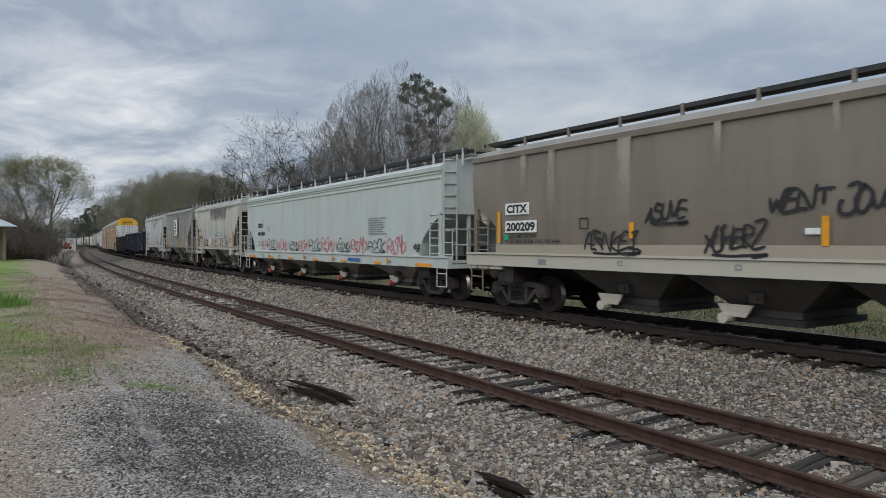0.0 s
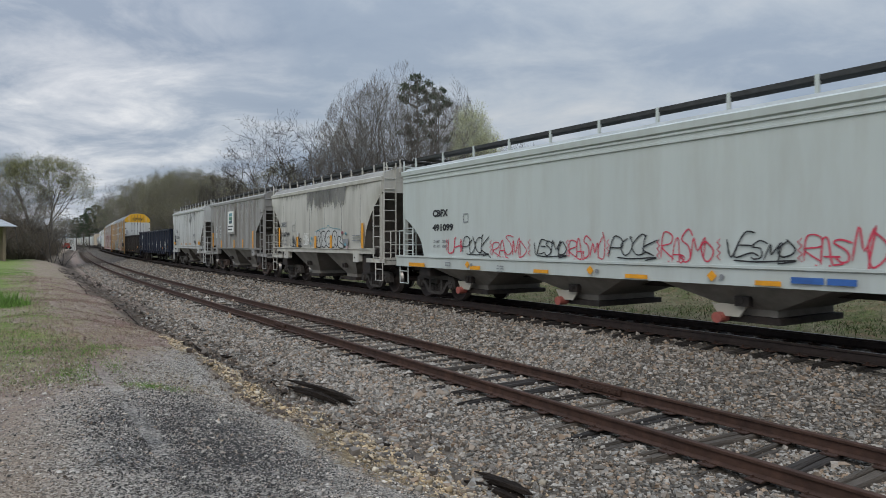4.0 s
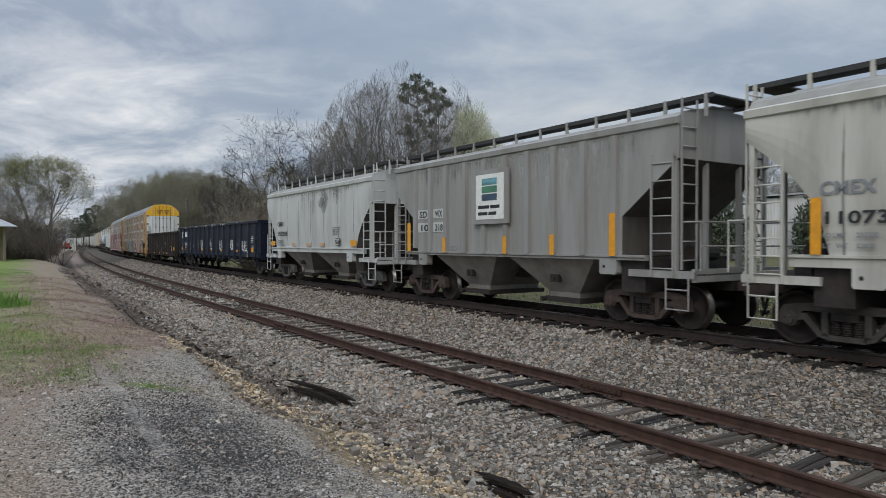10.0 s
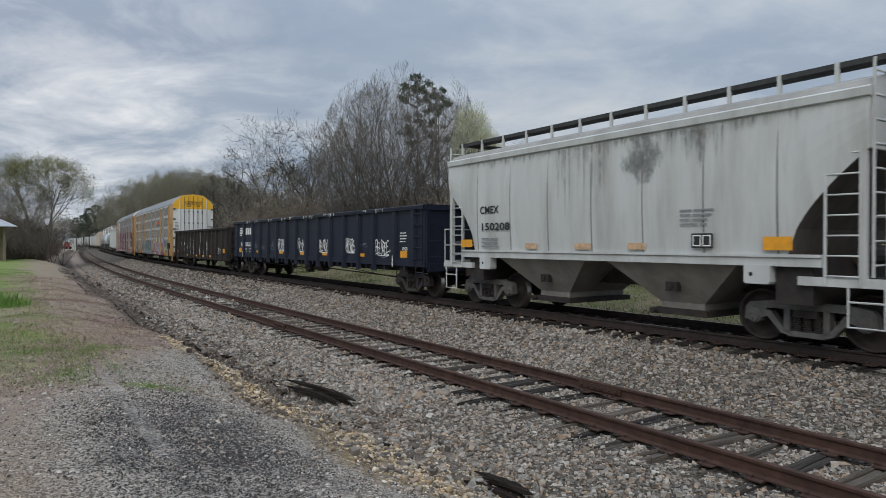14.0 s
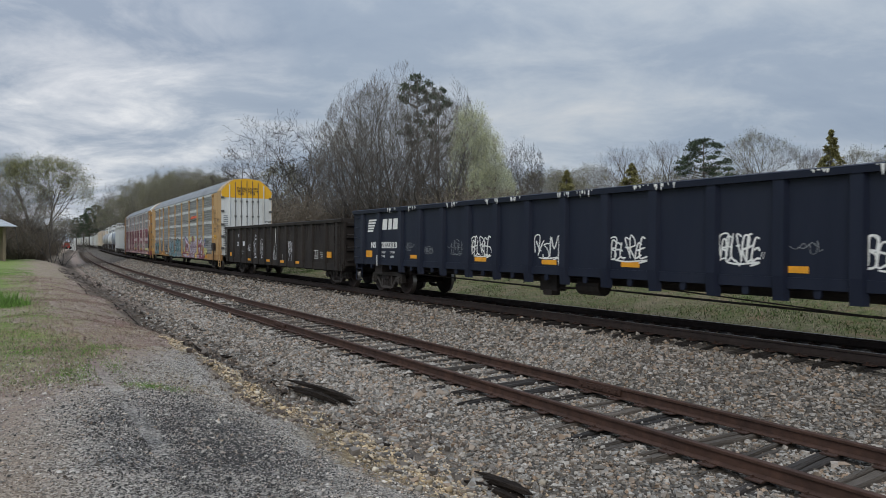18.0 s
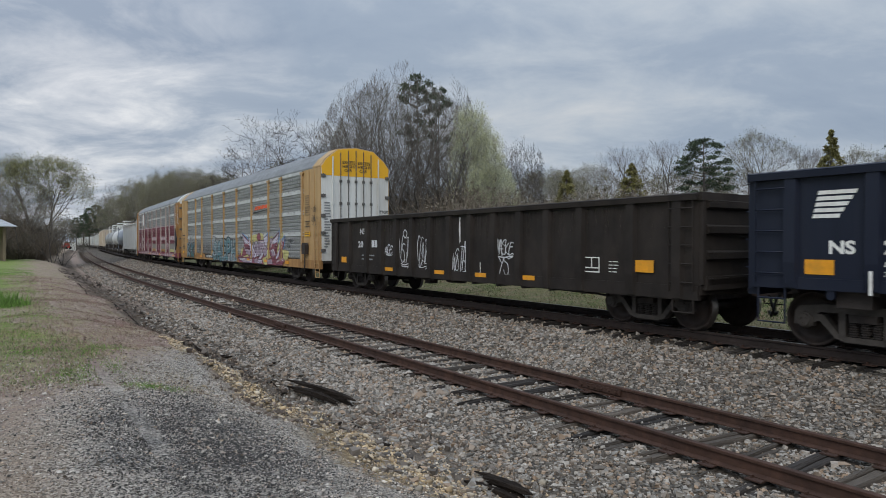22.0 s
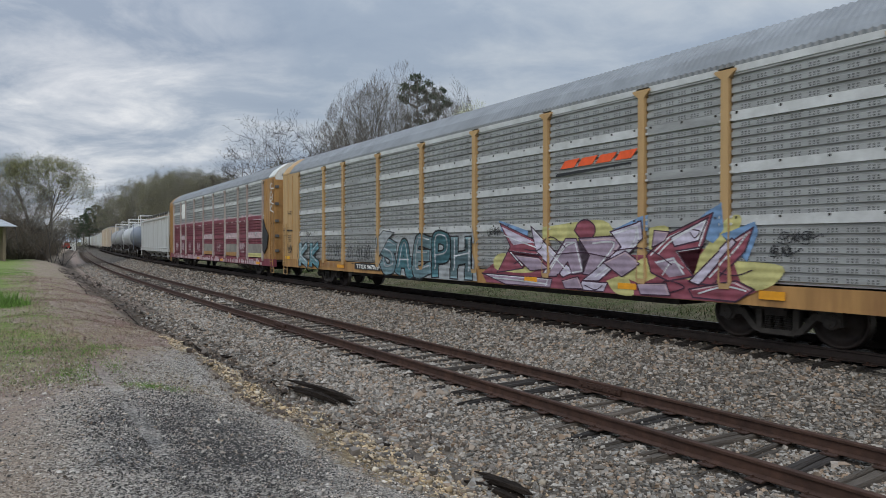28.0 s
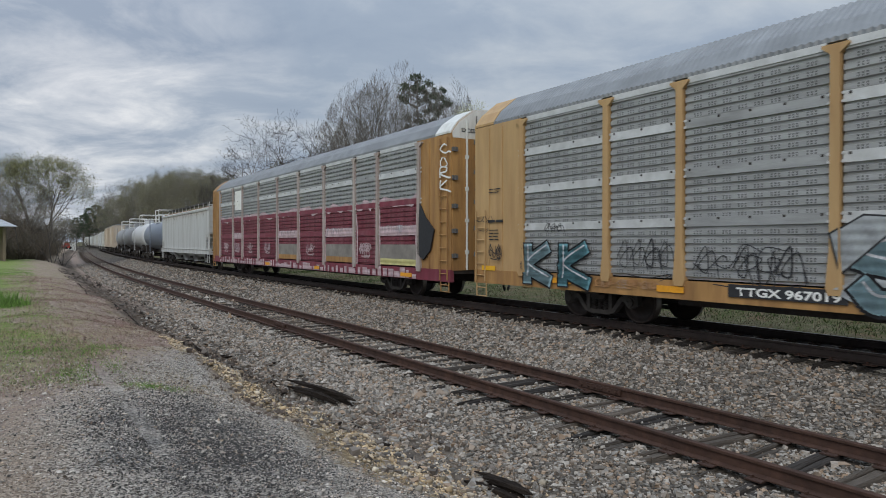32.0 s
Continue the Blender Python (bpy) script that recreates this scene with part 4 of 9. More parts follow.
def ladder(car, x0, x1, y, z0, z1, n, mat, r=0.016, rail_w=0.038, flat_end=False, name="ladder"):
    """Two stiles and n rungs in the plane y (or, with flat_end, in the plane x = x0, between y and x1)."""
    bm = bmesh.new()
    stiles = ((x0, y), (x1, y)) if not flat_end else ((x0, y), (x0, x1))
    (ax, ay), (bx, by) = stiles
    box(bm, ax - rail_w / 2, ax + rail_w / 2, ay - 0.015, ay + 0.015, z0, z1) if not flat_end else box(bm, ax - 0.015, ax + 0.015, ay - rail_w / 2, ay + rail_w / 2, z0, z1)
    lad = part(name, bm, mat, car)
    bm = bmesh.new()
    box(bm, bx - rail_w / 2, bx + rail_w / 2, by - 0.015, by + 0.015, z0, z1) if not flat_end else box(bm, bx - 0.015, bx + 0.015, by - rail_w / 2, by + rail_w / 2, z0, z1)
    part("stile", bm, mat, lad)
    for k in range(n):
        z = z0 + (z1 - z0) * (k + 0.5) / n
        rung(lad, (ax, ay, z), (bx, by, z), r, mat)
    return lad


def stirrup(car, x, y, mat, w=0.5, z0=0.45, z1=1.1):
    bm = bmesh.new()
    pipe(bm, [(x - w / 2, y, z1), (x - w / 2, y, z0), (x + w / 2, y, z0), (x + w / 2, y, z1)], 0.02, 6)
    pipe(bm, [(x - w / 2, y, (z0 + z1) / 2 + 0.05), (x + w / 2, y, (z0 + z1) / 2 + 0.05)], 0.018, 6)
    part("stirrup_step", bm, mat, car)


def plate(car, name, x0, x1, z0, z1, mat, y=-1.6, thick=0.006, label=""):
    bm = bmesh.new()
    box(bm, x0, x1, y - thick, y + 0.004, z0, z1)
    return part(name, bm, mat, car, label)


def small_print(car, x, z, w, rows, mat, y, size=0.05, gap=0.085, seed=0):
    """Lines of small print that cannot be read, as plain bars."""
    rnd = random.Random(seed)
    bm = bmesh.new()
    for k in range(rows):
        cut = rnd.uniform(0.35, 0.6) * w
        end = w * rnd.uniform(0.75, 1.0)
        for a, b in ((0, cut - 0.04), (cut, end)):
            box(bm, x + a, x + b, y - 0.003, y + 0.002, z - k * gap - size * 0.6, z - k * gap)
    part("small_print", bm, mat, car)


def ribbon(bm, pts, width, y, rnd=None, taper=True):
    """A flat brush stroke through pts (x, z) in the plane y."""
    n = len(pts)
    left, right = [], []
    for i, (x, z) in enumerate(pts):
        a, b = pts[max(i - 1, 0)], pts[min(i + 1, n - 1)]
        dx, dz = b[0] - a[0], b[1] - a[1]
        l = math.hypot(dx, dz) or 1.0
        w = width / 2 * (0.45 if taper and i in (0, n - 1) else 1.0)
        left.append(bm.verts.new((x - dz / l * w, y, z + dx / l * w)))
        right.append(bm.verts.new((x + dz / l * w, y, z - dx / l * w)))
    for i in range(n - 1):
        bm.faces.new((left[i], left[i + 1], right[i + 1], right[i]))


def curve_pts(ctrl, n=7):
    """Smooth points through ctrl."""
    out = []
    c = [ctrl[0]] + list(ctrl) + [ctrl[-1]]
    for i in range(1, len(c) - 2):
        for k in range(n):
            t = k / n
            p = []
            for d in (0, 1):
                a, b, e, f = c[i - 1][d], c[i][d], c[i + 1][d], c[i + 2][d]
                p.append(0.5 * (2 * b + (e - a) * t + (2 * a - 5 * b + 4 * e - f) * t * t + (3 * b - a - 3 * e + f) * t ** 3))
            out.append(tuple(p))
    out.append(ctrl[-1])
    return out


def scribble(car, x, z, w, h, glyphs, mat, y, seed, width=0.045, slant=0.15, name="spray_tag", flourish=True, label=""):
    """A sprayed tag: a row of hooked and looped strokes that spell nothing."""
    rnd = random.Random(seed)
    glyphs = min(glyphs, max(2, int(round(w / (0.5 * h)))))
    width *= 0.85
    bm = bmesh.new()
    step = w / glyphs
    lay = 0
    for g in range(glyphs):
        gx = x + g * step
        for k in range(rnd.choice((1, 2, 2))):
            kind = rnd.randrange(4)
            p = lambda a, b: (gx + (a + slant * b) * step * 1.4 + rnd.uniform(-.08, .08) * step, z + b * h + rnd.uniform(-.07, .07) * h)
            if kind == 0:
                c = [p(0.0, 0.75), p(0.15, 0.05), p(0.55, 0.1), p(0.5, 0.95), p(0.7, 0.2), p(1.0, 0.35)]
            elif kind == 1:
                c = [p(-0.1, 0.3), p(0.3, 1.05), p(0.45, 0.2), p(0.1, 0.35), p(0.6, 0.8), p(0.95, 0.0)]
            elif kind == 2:
                c = [p(0.9, 0.9), p(0.2, 1.0), p(0.0, 0.45), p(0.5, 0.3), p(0.85, 0.65), p(0.35, 0.7), p(0.7, -0.1), p(-0.1, -0.05)]
            else:
                c = [p(-0.15, 0.55), p(0.4, 0.35), p(0.9, 0.75), p(1.2, 0.5)]
            lay += 1
            ribbon(bm, curve_pts(c, 5), width * rnd.uniform(0.8, 1.15), y - 0.0002 * lay)
    if flourish:
        c = [(x + w * 0.2, z - h * 0.12), (x + w * 0.6, z - h * 0.2), (x + w * 1.02, z - h * 0.05), (x + w * 0.8, z - h * 0.3)]
        ribbon(bm, curve_pts(c, 6), width, y - 0.0002 * (lay + 1))
    part(name, bm, mat, car, label)


# Letters as a sprayer draws them: strokes through points of a ten by ten field.
STROKES = dict(A="00 28 49 60 80|13 63", B="00 09 58 56 05 64 61 00", C="78 39 05 22 60 81", E="79 19 00 71|05 65", F="80 09 79|05 55", G="78 39 05 20 61 64 44", H="00 09|70 79|04 75", I="19 69|39 40|10 70",
               J="29 89 61 20 03", K="00 09|79 04 80", L="09 01 70", M="00 19 43 79 80", N="00 09 70 79", O="39 05 20 61 75 39", P="00 09 69 65 04", R="00 09 69 66 04 80", S="78 39 07 55 61 20 02",
               T="09 89|49 40", U="09 02 30 62 79", V="09 40 79", W="09 20 46 60 89", Y="09 45|89 45 20", Z="09 79 00 80")


def tag(car, text, x, z, w, h, mat, y, seed, width=0.035, slant=0.12, rise=0.0, under=True, spikes=False, label="", name="spray_tag"):
    """Quick sprayed letters, loose and uneven, with a stroke beneath."""
    rnd = random.Random(seed)
    bm = bmesh.new()
    step = w / len(text)
    lay = 0
    for i, ch in enumerate(text):
        hh, zz, lean_ = h * rnd.uniform(0.85, 1.3), z + rise * i + rnd.uniform(-.12, .06) * h, slant + rnd.uniform(-.08, .08)
        for st in STROKES[ch].split("|"):
            pts = [(x + i * step + (int(p[0]) / 8 * 1.22 - 0.1 + rnd.uniform(-.13, .13)) * step + lean_ * int(p[1]) / 9 * hh, zz + (int(p[1]) / 9 + rnd.uniform(-.09, .09)) * hh) for p in st.split()]
            if rnd.random() < 0.55:
                (ax, az), (bx, bz) = pts[-2:]
                pts.append((bx + (bx - ax) * 0.25 + rnd.uniform(0.05, 0.3) * step, bz + (bz - az) * 0.2 - rnd.uniform(-0.05, 0.22) * hh))
            lay += 1
            ribbon(bm, curve_pts(pts, 4), width * rnd.uniform(0.85, 1.15), y - 0.0002 * lay)
    if under:
        lay += 1
        ribbon(bm, curve_pts([(x + w * 0.15, z - h * 0.14), (x + w * 0.5, z - h * 0.2), (x + w * 1.05, z - h * 0.1), (x + w * 0.8, z - h * 0.28)], 5), width, y - 0.0002 * lay)
    if spikes:
        for e in (-0.09, 1.09):
            lay += 1
            ribbon(bm, [(x + w * (e + 0.03 * (-1) ** k), z + h * (0.02 + 0.15 * k)) for k in range(7)], width * 0.8, y - 0.0002 * lay)
        for e in (0.12, 0.3):
            box(bm, x + w * e, x + w * e + width, y - 0.003, y, z - h * 0.12, z - h * 0.12 + width)
    return part(name, bm, mat, car, label)


def railcar(name, s0, s1, centres, kind="dark", label="", category="freight car", spin=True, couplers=True):
    """An empty at rail level in the car's middle; local x is forwards and the camera's side is -y."""
    car = empty(name)
    tagged(car, label, category, "freight cars in the train")
    half = (s1 - s0) / 2
    TRAIN.append((car, s0, s1, centres))
    for s in (-1, 1):
        truck(car, s * centres, kind, spin)
        if couplers:
            coupler(car, s * (half - 0.42), s)
    return car, half


def splashes(car, x0, x1, z1, length, mat, y, seed, n):
    """Small white splashes and runs on an edge."""
    rnd = random.Random(seed)
    bm = bmesh.new()
    for k in range(n):
        a, w, l = rnd.uniform(x0, x1), rnd.uniform(0.008, 0.03), length * rnd.random() ** 1.5 + 0.02
        bm.faces.new([bm.verts.new(p) for p in ((a - w, y, z1), (a + w, y, z1 - 0.01), (a + w * 0.7, y, z1 - l * 0.7), (a + w * 0.1, y, z1 - l), (a - w * 0.6, y, z1 - l * 0.6))])
    return tagged(part("bird_splashes", bm, mat, car), kind="stuff")


SOFT = {}


def soft_stain(mat, shape="runs"):
    """Paint of the same tone as mat that covers only in ragged vertical runs and fades out downwards."""
    if (mat.name, shape) in SOFT:
        return SOFT[mat.name, shape]
    m = bpy.data.materials.new(mat.name + "_" + shape)
    m.use_nodes = True
    N, L = m.node_tree.nodes, m.node_tree.links
    b = N["Principled BSDF"]
    b.inputs["Base Color"].default_value, b.inputs["Roughness"].default_value = mat.diffuse_color, 0.7
    co, uv = N.new("ShaderNodeTexCoord"), N.new("ShaderNodeUVMap")
    uv.uv_map = "sheet"
    sp = N.new("ShaderNodeSeparateXYZ"); L.new(uv.outputs[0], sp.inputs[0])

    def field(scale, stretch, lo, hi):
        mp_ = N.new("ShaderNodeMapping"); mp_.inputs["Scale"].default_value = stretch
        L.new(co.outputs["Object"], mp_.inputs[0])
        n = N.new("ShaderNodeTexNoise"); n.inputs["Scale"].default_value, n.inputs["Detail"].default_value, n.inputs["Roughness"].default_value = scale, 6.0, 0.65
        L.new(mp_.outputs[0], n.inputs["Vector"])
        r = N.new("ShaderNodeMapRange"); r.inputs["From Min"].default_value, r.inputs["From Max"].default_value = lo, hi
        L.new(n.outputs["Fac"], r.inputs["Value"])
        return r.outputs[0]

    def op(kind, a_, b_):
        n = N.new("ShaderNodeMath"); n.operation = kind
        for i, v in enumerate((a_, b_)):
            if isinstance(v, float):
                n.inputs[i].default_value = v
            else:
                L.new(v, n.inputs[i])
        return n.outputs[0]

    def ease(v, lo, hi):
        r = N.new("ShaderNodeMapRange"); r.interpolation_type = "SMOOTHSTEP"
        r.inputs["From Min"].default_value, r.inputs["From Max"].default_value = lo, hi
        L.new(v, r.inputs["Value"])
        return r.outputs[0]
    u_, v_ = sp.outputs["X"], sp.outputs["Y"]
    reach = op("ADD", v_, op("MULTIPLY", field(3.0, (2.2, 1, 0.05), 0.35, 0.65), 0.9))
    runs = op("MULTIPLY", field(3.0, (3.6, 1, 0.12), 0.40, 0.60), field(5.0, (1.5, 1, 0.7), 0.30, 0.60))
    al = op("MULTIPLY", op("MULTIPLY", ease(reach, 0.75, 1.5), runs), op("MULTIPLY", ease(u_, 0.0, 0.1), ease(op("SUBTRACT", 1.0, u_), 0.0, 0.1)))
    strength = 0.7
    if shape == "wash":
        # a broad wash with a torn lower edge
        edge = op("ADD", op("MULTIPLY", field(1.0, (0.9, 1, 0.02), 0.3, 0.7), 0.75), op("MULTIPLY", field(6.0, (2.0, 1, 0.35), 0.3, 0.7), 0.42))
        al = op("MULTIPLY", ease(op("ADD", v_, edge), 1.06, 1.13), op("ADD", 0.55, op("MULTIPLY", field(2.5, (1, 1, 0.4), 0.3, 0.7), 0.45)))
        al = op("MULTIPLY", al, op("MULTIPLY", ease(u_, 0.0, 0.05), ease(op("SUBTRACT", 1.0, u_), 0.0, 0.05)))
        strength = 0.85
    elif shape == "puff":
        # a soft round smudge
        du, dv = op("SUBTRACT", u_, 0.5), op("SUBTRACT", v_, 0.55)
        far = op("ADD", op("MULTIPLY", du, du), op("MULTIPLY", dv, dv))
        al = ease(op("ADD", op("SUBTRACT", 0.22, far), op("MULTIPLY", op("SUBTRACT", field(5.0, (1, 1, 0.6), 0.3, 0.7), 0.5), 0.34)), 0.0, 0.26)
        strength = 0.6
    elif shape == "streak":
        # one long run that thins out downwards
        du = op("SUBTRACT", u_, 0.5)
        al = op("MULTIPLY", ease(op("SUBTRACT", op("MULTIPLY", field(2.0, (3, 1, 0.5), 0.2, 0.8), 0.25), op("MULTIPLY", du, du)), 0.0, 0.12), ease(v_, 0.0, 0.9))
    L.new(op("MULTIPLY", al, strength), b.inputs["Alpha"])
    SOFT[mat.name, shape] = m
    return m


def drips(car, x0, x1, z1, length, mat, y, name="stain", shape="runs"):
    """A sheet of soft runs of dirt or whitewash below the level z1."""
    me = bpy.data.meshes.new(name)
    me.from_pydata([(x0, y, z1 - length * 1.15), (x1, y, z1 - length * 1.15), (x1, y, z1), (x0, y, z1)], [], [(0, 1, 2, 3)])
    lay = me.uv_layers.new(name="sheet")
    lay.data.foreach_set("uv", [0, 0, 1, 0, 1, 1, 0, 1])
    me.materials.append(soft_stain(mat, shape))
    ob = new(name, me)
    ob.parent = car
    return tagged(ob, kind="stuff")


def clipped(tri, axis, lim, keep_above):
    """The part of a polygon of (x, z) points on one side of a line."""
    out = []
    for i, p in enumerate(tri):
        q = tri[(i + 1) % len(tri)]
        dp, dq = p[axis] - lim, q[axis] - lim
        if not keep_above:
            dp, dq = -dp, -dq
        if dp >= 0:
            out.append(p)
        if dp * dq < 0:
            t = dp / (dp - dq)
            out.append((p[0] + (q[0] - p[0]) * t, p[1] + (q[1] - p[1]) * t))
    return out


class Wall:
    """The side of a posted car as a canvas: paint follows the panels, the posts and the sill."""

    def __init__(self, car, posts, side0, y_panel, y_post, y_sill):
        self.car, self.posts, self.side0, self.y, self.yp, self.ys, self.lay = car, posts, side0, y_panel, y_post, y_sill, 0

    def fill(self, bm, poly):
        def face(pts, y):
            if len(pts) > 2:
                bm.faces.new([bm.verts.new((a, y - 0.00025 * self.lay, b)) for a, b in pts])
        low = clipped(poly, 1, self.side0, False)
        face(low, self.ys)
        up = clipped(poly, 1, self.side0, True)
        if len(up) > 2:
            face(up, self.y)
            for p in self.posts:
                c = clipped(clipped(up, 0, p - 0.074, True), 0, p + 0.074, False)
                face(c, self.yp)

    def shape(self, pts, mat, name="spray_form", edge=None, shine=None, width=0.034):
        """One sprayed form, with a dark edge and a light inner line."""
        self.lay += 1
        tmp = bmesh.new()
        f = tmp.faces.new([tmp.verts.new((a, 0, b)) for a, b in pts])
        bmesh.ops.triangulate(tmp, faces=[f])
        tris = [[(v.co.x, v.co.z) for v in g.verts] for g in tmp.faces]
        tmp.free()
        bm = bmesh.new()
        for t in tris:
            self.fill(bm, t)
        part(name, bm, mat, self.car)
        mid = (sum(a for a, b in pts) / len(pts), sum(b for a, b in pts) / len(pts))
        if shine:
            self.lay += 1
            bm = bmesh.new()
            inner = [(mid[0] + (a - mid[0]) * 0.86, mid[1] + (b - mid[1]) * 0.84) for a, b in pts]
            self.stroke(bm, inner[:max(3, len(inner) - 2)], width * 0.9)
            part("spray_highlight", bm, shine, self.car)
        if edge:
            self.lay += 1
            bm = bmesh.new()
            self.stroke(bm, list(pts) + [pts[0]], width * 0.85)
            part("spray_outline", bm, edge, self.car)

    def stroke(self, bm, pts, width):
        for (ax, az), (bx, bz) in zip(pts[:-1], pts[1:]):
            l = math.hypot(bx - ax, bz - az) or 1.0
            ex, ez = (bx - ax) / l * width * 0.4, (bz - az) / l * width * 0.4
            nx, nz = -(bz - az) / l * width / 2, (bx - ax) / l * width / 2
            self.fill(bm, [(ax - ex + nx, az - ez + nz), (bx + ex + nx, bz + ez + nz), (bx + ex - nx, bz + ez - nz), (ax - ex - nx, az - ez - nz)])

    def bubble(self, ch, x, z, w, h, mat, edge, shine, fat):
        """One swollen letter: a broad stroke over a broader dark one, with a pale line along it."""
        runs = [curve_pts([(x + int(p[0]) / 8 * w, z + int(p[1]) / 9 * h) for p in st.split()], 9) for st in STROKES[ch].split("|")]
        for name, m, q, dz in (("spray_outline", edge, fat * 1.28, 0.0), ("spray_form", mat, fat, 0.0), ("spray_highlight", shine, fat * 0.12, fat * 0.28)):
            bm = bmesh.new()
            self.lay += 1
            for pts in runs:
                self.stroke(bm, [(a, b + dz) for a, b in pts], q)
            part(name, bm, m, self.car)

    def line(self, pts, mat, width):
        self.lay += 1
        bm = bmesh.new()
        self.stroke(bm, curve_pts(pts, 5), width)
        part("spray_line", bm, mat, self.car)


def rounded(pts):
    """A polygon with its corners swollen into curves."""
    return curve_pts(list(pts) + [pts[0]], 4)[:-1]
# ---- covered hoppers ----
def hopper(name, s0, s1, paint, roof_paint, eave, crown, w, sill, cut, cut_z, power, bays, label, kind="dark", ribs=0, bay_mat=None,
           cut0=0.0, slope=None, spin=True, bulge=0.0, sill_full=False, sill_paint=None, overhang=0.75, walk_h=0.24, rail_post=13, seam_mat=None, detail=True, seam=6):
    """A covered hopper: tub with cut-away ends, cambered roof, discharge bays, sill, roof walk, ladders and platforms."""
    centres = (s1 - s0) / 2 - 1.95
    car, half = railcar(name, s0, s1, centres, kind, label, "covered hopper", spin)
    lb = half - overhang
    bay_mat = bay_mat or paint
    # the tub, skinned over stations that climb at the ends along the slope sheets
    xs = [-lb + cut * k / 9 for k in range(10)]
    if cut0:
        xs.append(-lb + cut + 0.004)
    xs = xs + [-x for x in reversed(xs)]
    rings = []
    for x in xs:
        q = (abs(x) - (lb - cut)) / cut
        zb = sill[1] if q < -1e-5 else (cut0 or sill[1]) + (cut_z - (cut0 or sill[1])) * (max(q, 0.0) ** power)
        side = [(-w - bulge * math.sin(math.pi * k / 6), zb + (eave - zb) * k / 6) for k in range(7)]
        ring = [(x, y, z) for y, z in side]
        for k in range(1, 8):
            a = math.pi * k / 8
            ring.append((x, -w * math.cos(a) * (1.0 if k in (0, 8) else 0.985), eave + (crown - eave) * math.sin(a) ** 0.75))
        ring += [(x, -y, z) for y, z in reversed(side)]
        rings.append(ring)
    bm = bmesh.new()
    loft(bm, rings)
    tub = part("tub", bm, paint, car)
    tub.data.materials.append(roof_paint)
    # slope sheets get a darker material that holds the shade under the ends
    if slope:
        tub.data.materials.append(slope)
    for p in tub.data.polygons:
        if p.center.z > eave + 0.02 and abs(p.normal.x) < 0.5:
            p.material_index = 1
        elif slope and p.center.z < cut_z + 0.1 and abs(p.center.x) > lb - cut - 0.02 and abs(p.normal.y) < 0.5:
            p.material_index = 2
    # top cord under the eave and raised strips along the seams
    for s in (-1, 1):
        bm = bmesh.new()
        slab_yz(bm, ((s * (w - 0.01), eave - 0.13), (s * (w + 0.05 + bulge * 0.3), eave - 0.10), (s * (w + 0.06 + bulge * 0.3), eave + 0.02), (s * (w - 0.02), eave + 0.06)), -lb - 0.02, lb + 0.02)
        part("top_cord", bm, paint, car)
    if ribs:
        for x in ribs:
            q = max(0.0, (abs(x) - (lb - cut)) / cut)
            zb = sill[1] + (cut_z - sill[1]) * (q ** power)
            bm = bmesh.new()
            loft(bm, [[(x - .075, -w + .01, z), (x - .068, -w - .095, z), (x + .068, -w - .095, z), (x + .075, -w + .01, z)] for z in (zb + 0.01, eave - 0.14)])
            part("side_post", bm, paint, car)
    elif seam:
        for k in range(1, seam):
            x = -lb + 2 * lb * k / seam
            q = max(0.0, (abs(x) - (lb - cut)) / cut)
            zb = sill[1] + (cut_z - sill[1]) * (q ** power)
            zm = (zb + eave) / 2
            bm = bmesh.new()
            loft(bm, [[(x - .018, y, z), (x, y - 0.007, z), (x + .018, y, z)] for y, z in [(-w - bulge * math.sin(math.pi * k / 6) - 0.001, zb + .01 + (eave - .14 - zb) * k / 6) for k in range(7)]], closed=False)
            part("weld_seam", bm, seam_mat or paint, car)
    # sills
    sl = half - 0.45 if sill_full else lb - cut * 0.55
    for s in (-1, 1):
        bm = bmesh.new()
        slab_yz(bm, ((s * (w - 0.12), sill[0]), (s * (w + 0.03), sill[0]), (s * (w + 0.03), sill[1] - 0.04), (s * (w + 0.065), sill[1] - 0.02), (s * (w + 0.065), sill[1] + 0.025), (s * (w - 0.12), sill[1] + 0.025)), -sl, sl)
        part("side_sill", bm, sill_paint or paint, car)
    bm = bmesh.new()
    box(bm, -half + 0.5, half - 0.5, -0.26, 0.26, 0.78, 1.12)
    for s in (-1, 1):
        box(bm, s * centres - 0.3, s * centres + 0.3, -w + 0.1, w - 0.1, 0.72, sill[1] - 0.02)
    part("centre_sill", bm, M_STEEL, car)
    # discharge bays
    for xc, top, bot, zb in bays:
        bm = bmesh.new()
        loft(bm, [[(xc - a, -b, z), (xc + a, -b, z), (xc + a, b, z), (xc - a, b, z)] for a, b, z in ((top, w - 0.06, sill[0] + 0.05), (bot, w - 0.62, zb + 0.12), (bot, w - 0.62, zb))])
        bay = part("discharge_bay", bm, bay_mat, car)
        bm = bmesh.new()
        box(bm, xc - bot - 0.12, xc + bot + 0.12, -w + 0.5, w - 0.5, zb - 0.12, zb - 0.005)
        rod(bm, (xc - bot - 0.05, -w + 0.38, zb - 0.06), (xc - bot - 0.05, w - 0.38, zb - 0.06), 0.06, 8)
        part("outlet_gate", bm, M_STEEL, bay)
        bm = bmesh.new()
        y = -w + 0.30
        box(bm, xc - 0.13, xc + 0.13, y - 0.03, y + 0.1, (zb + sill[0]) / 2 - 0.1, (zb + sill[0]) / 2 + 0.08)
        rod(bm, (xc, y - 0.07, (zb + sill[0]) / 2), (xc, y, (zb + sill[0]) / 2), 0.05, 8)
        part("vibrator_bracket", bm, M_STEEL, bay)
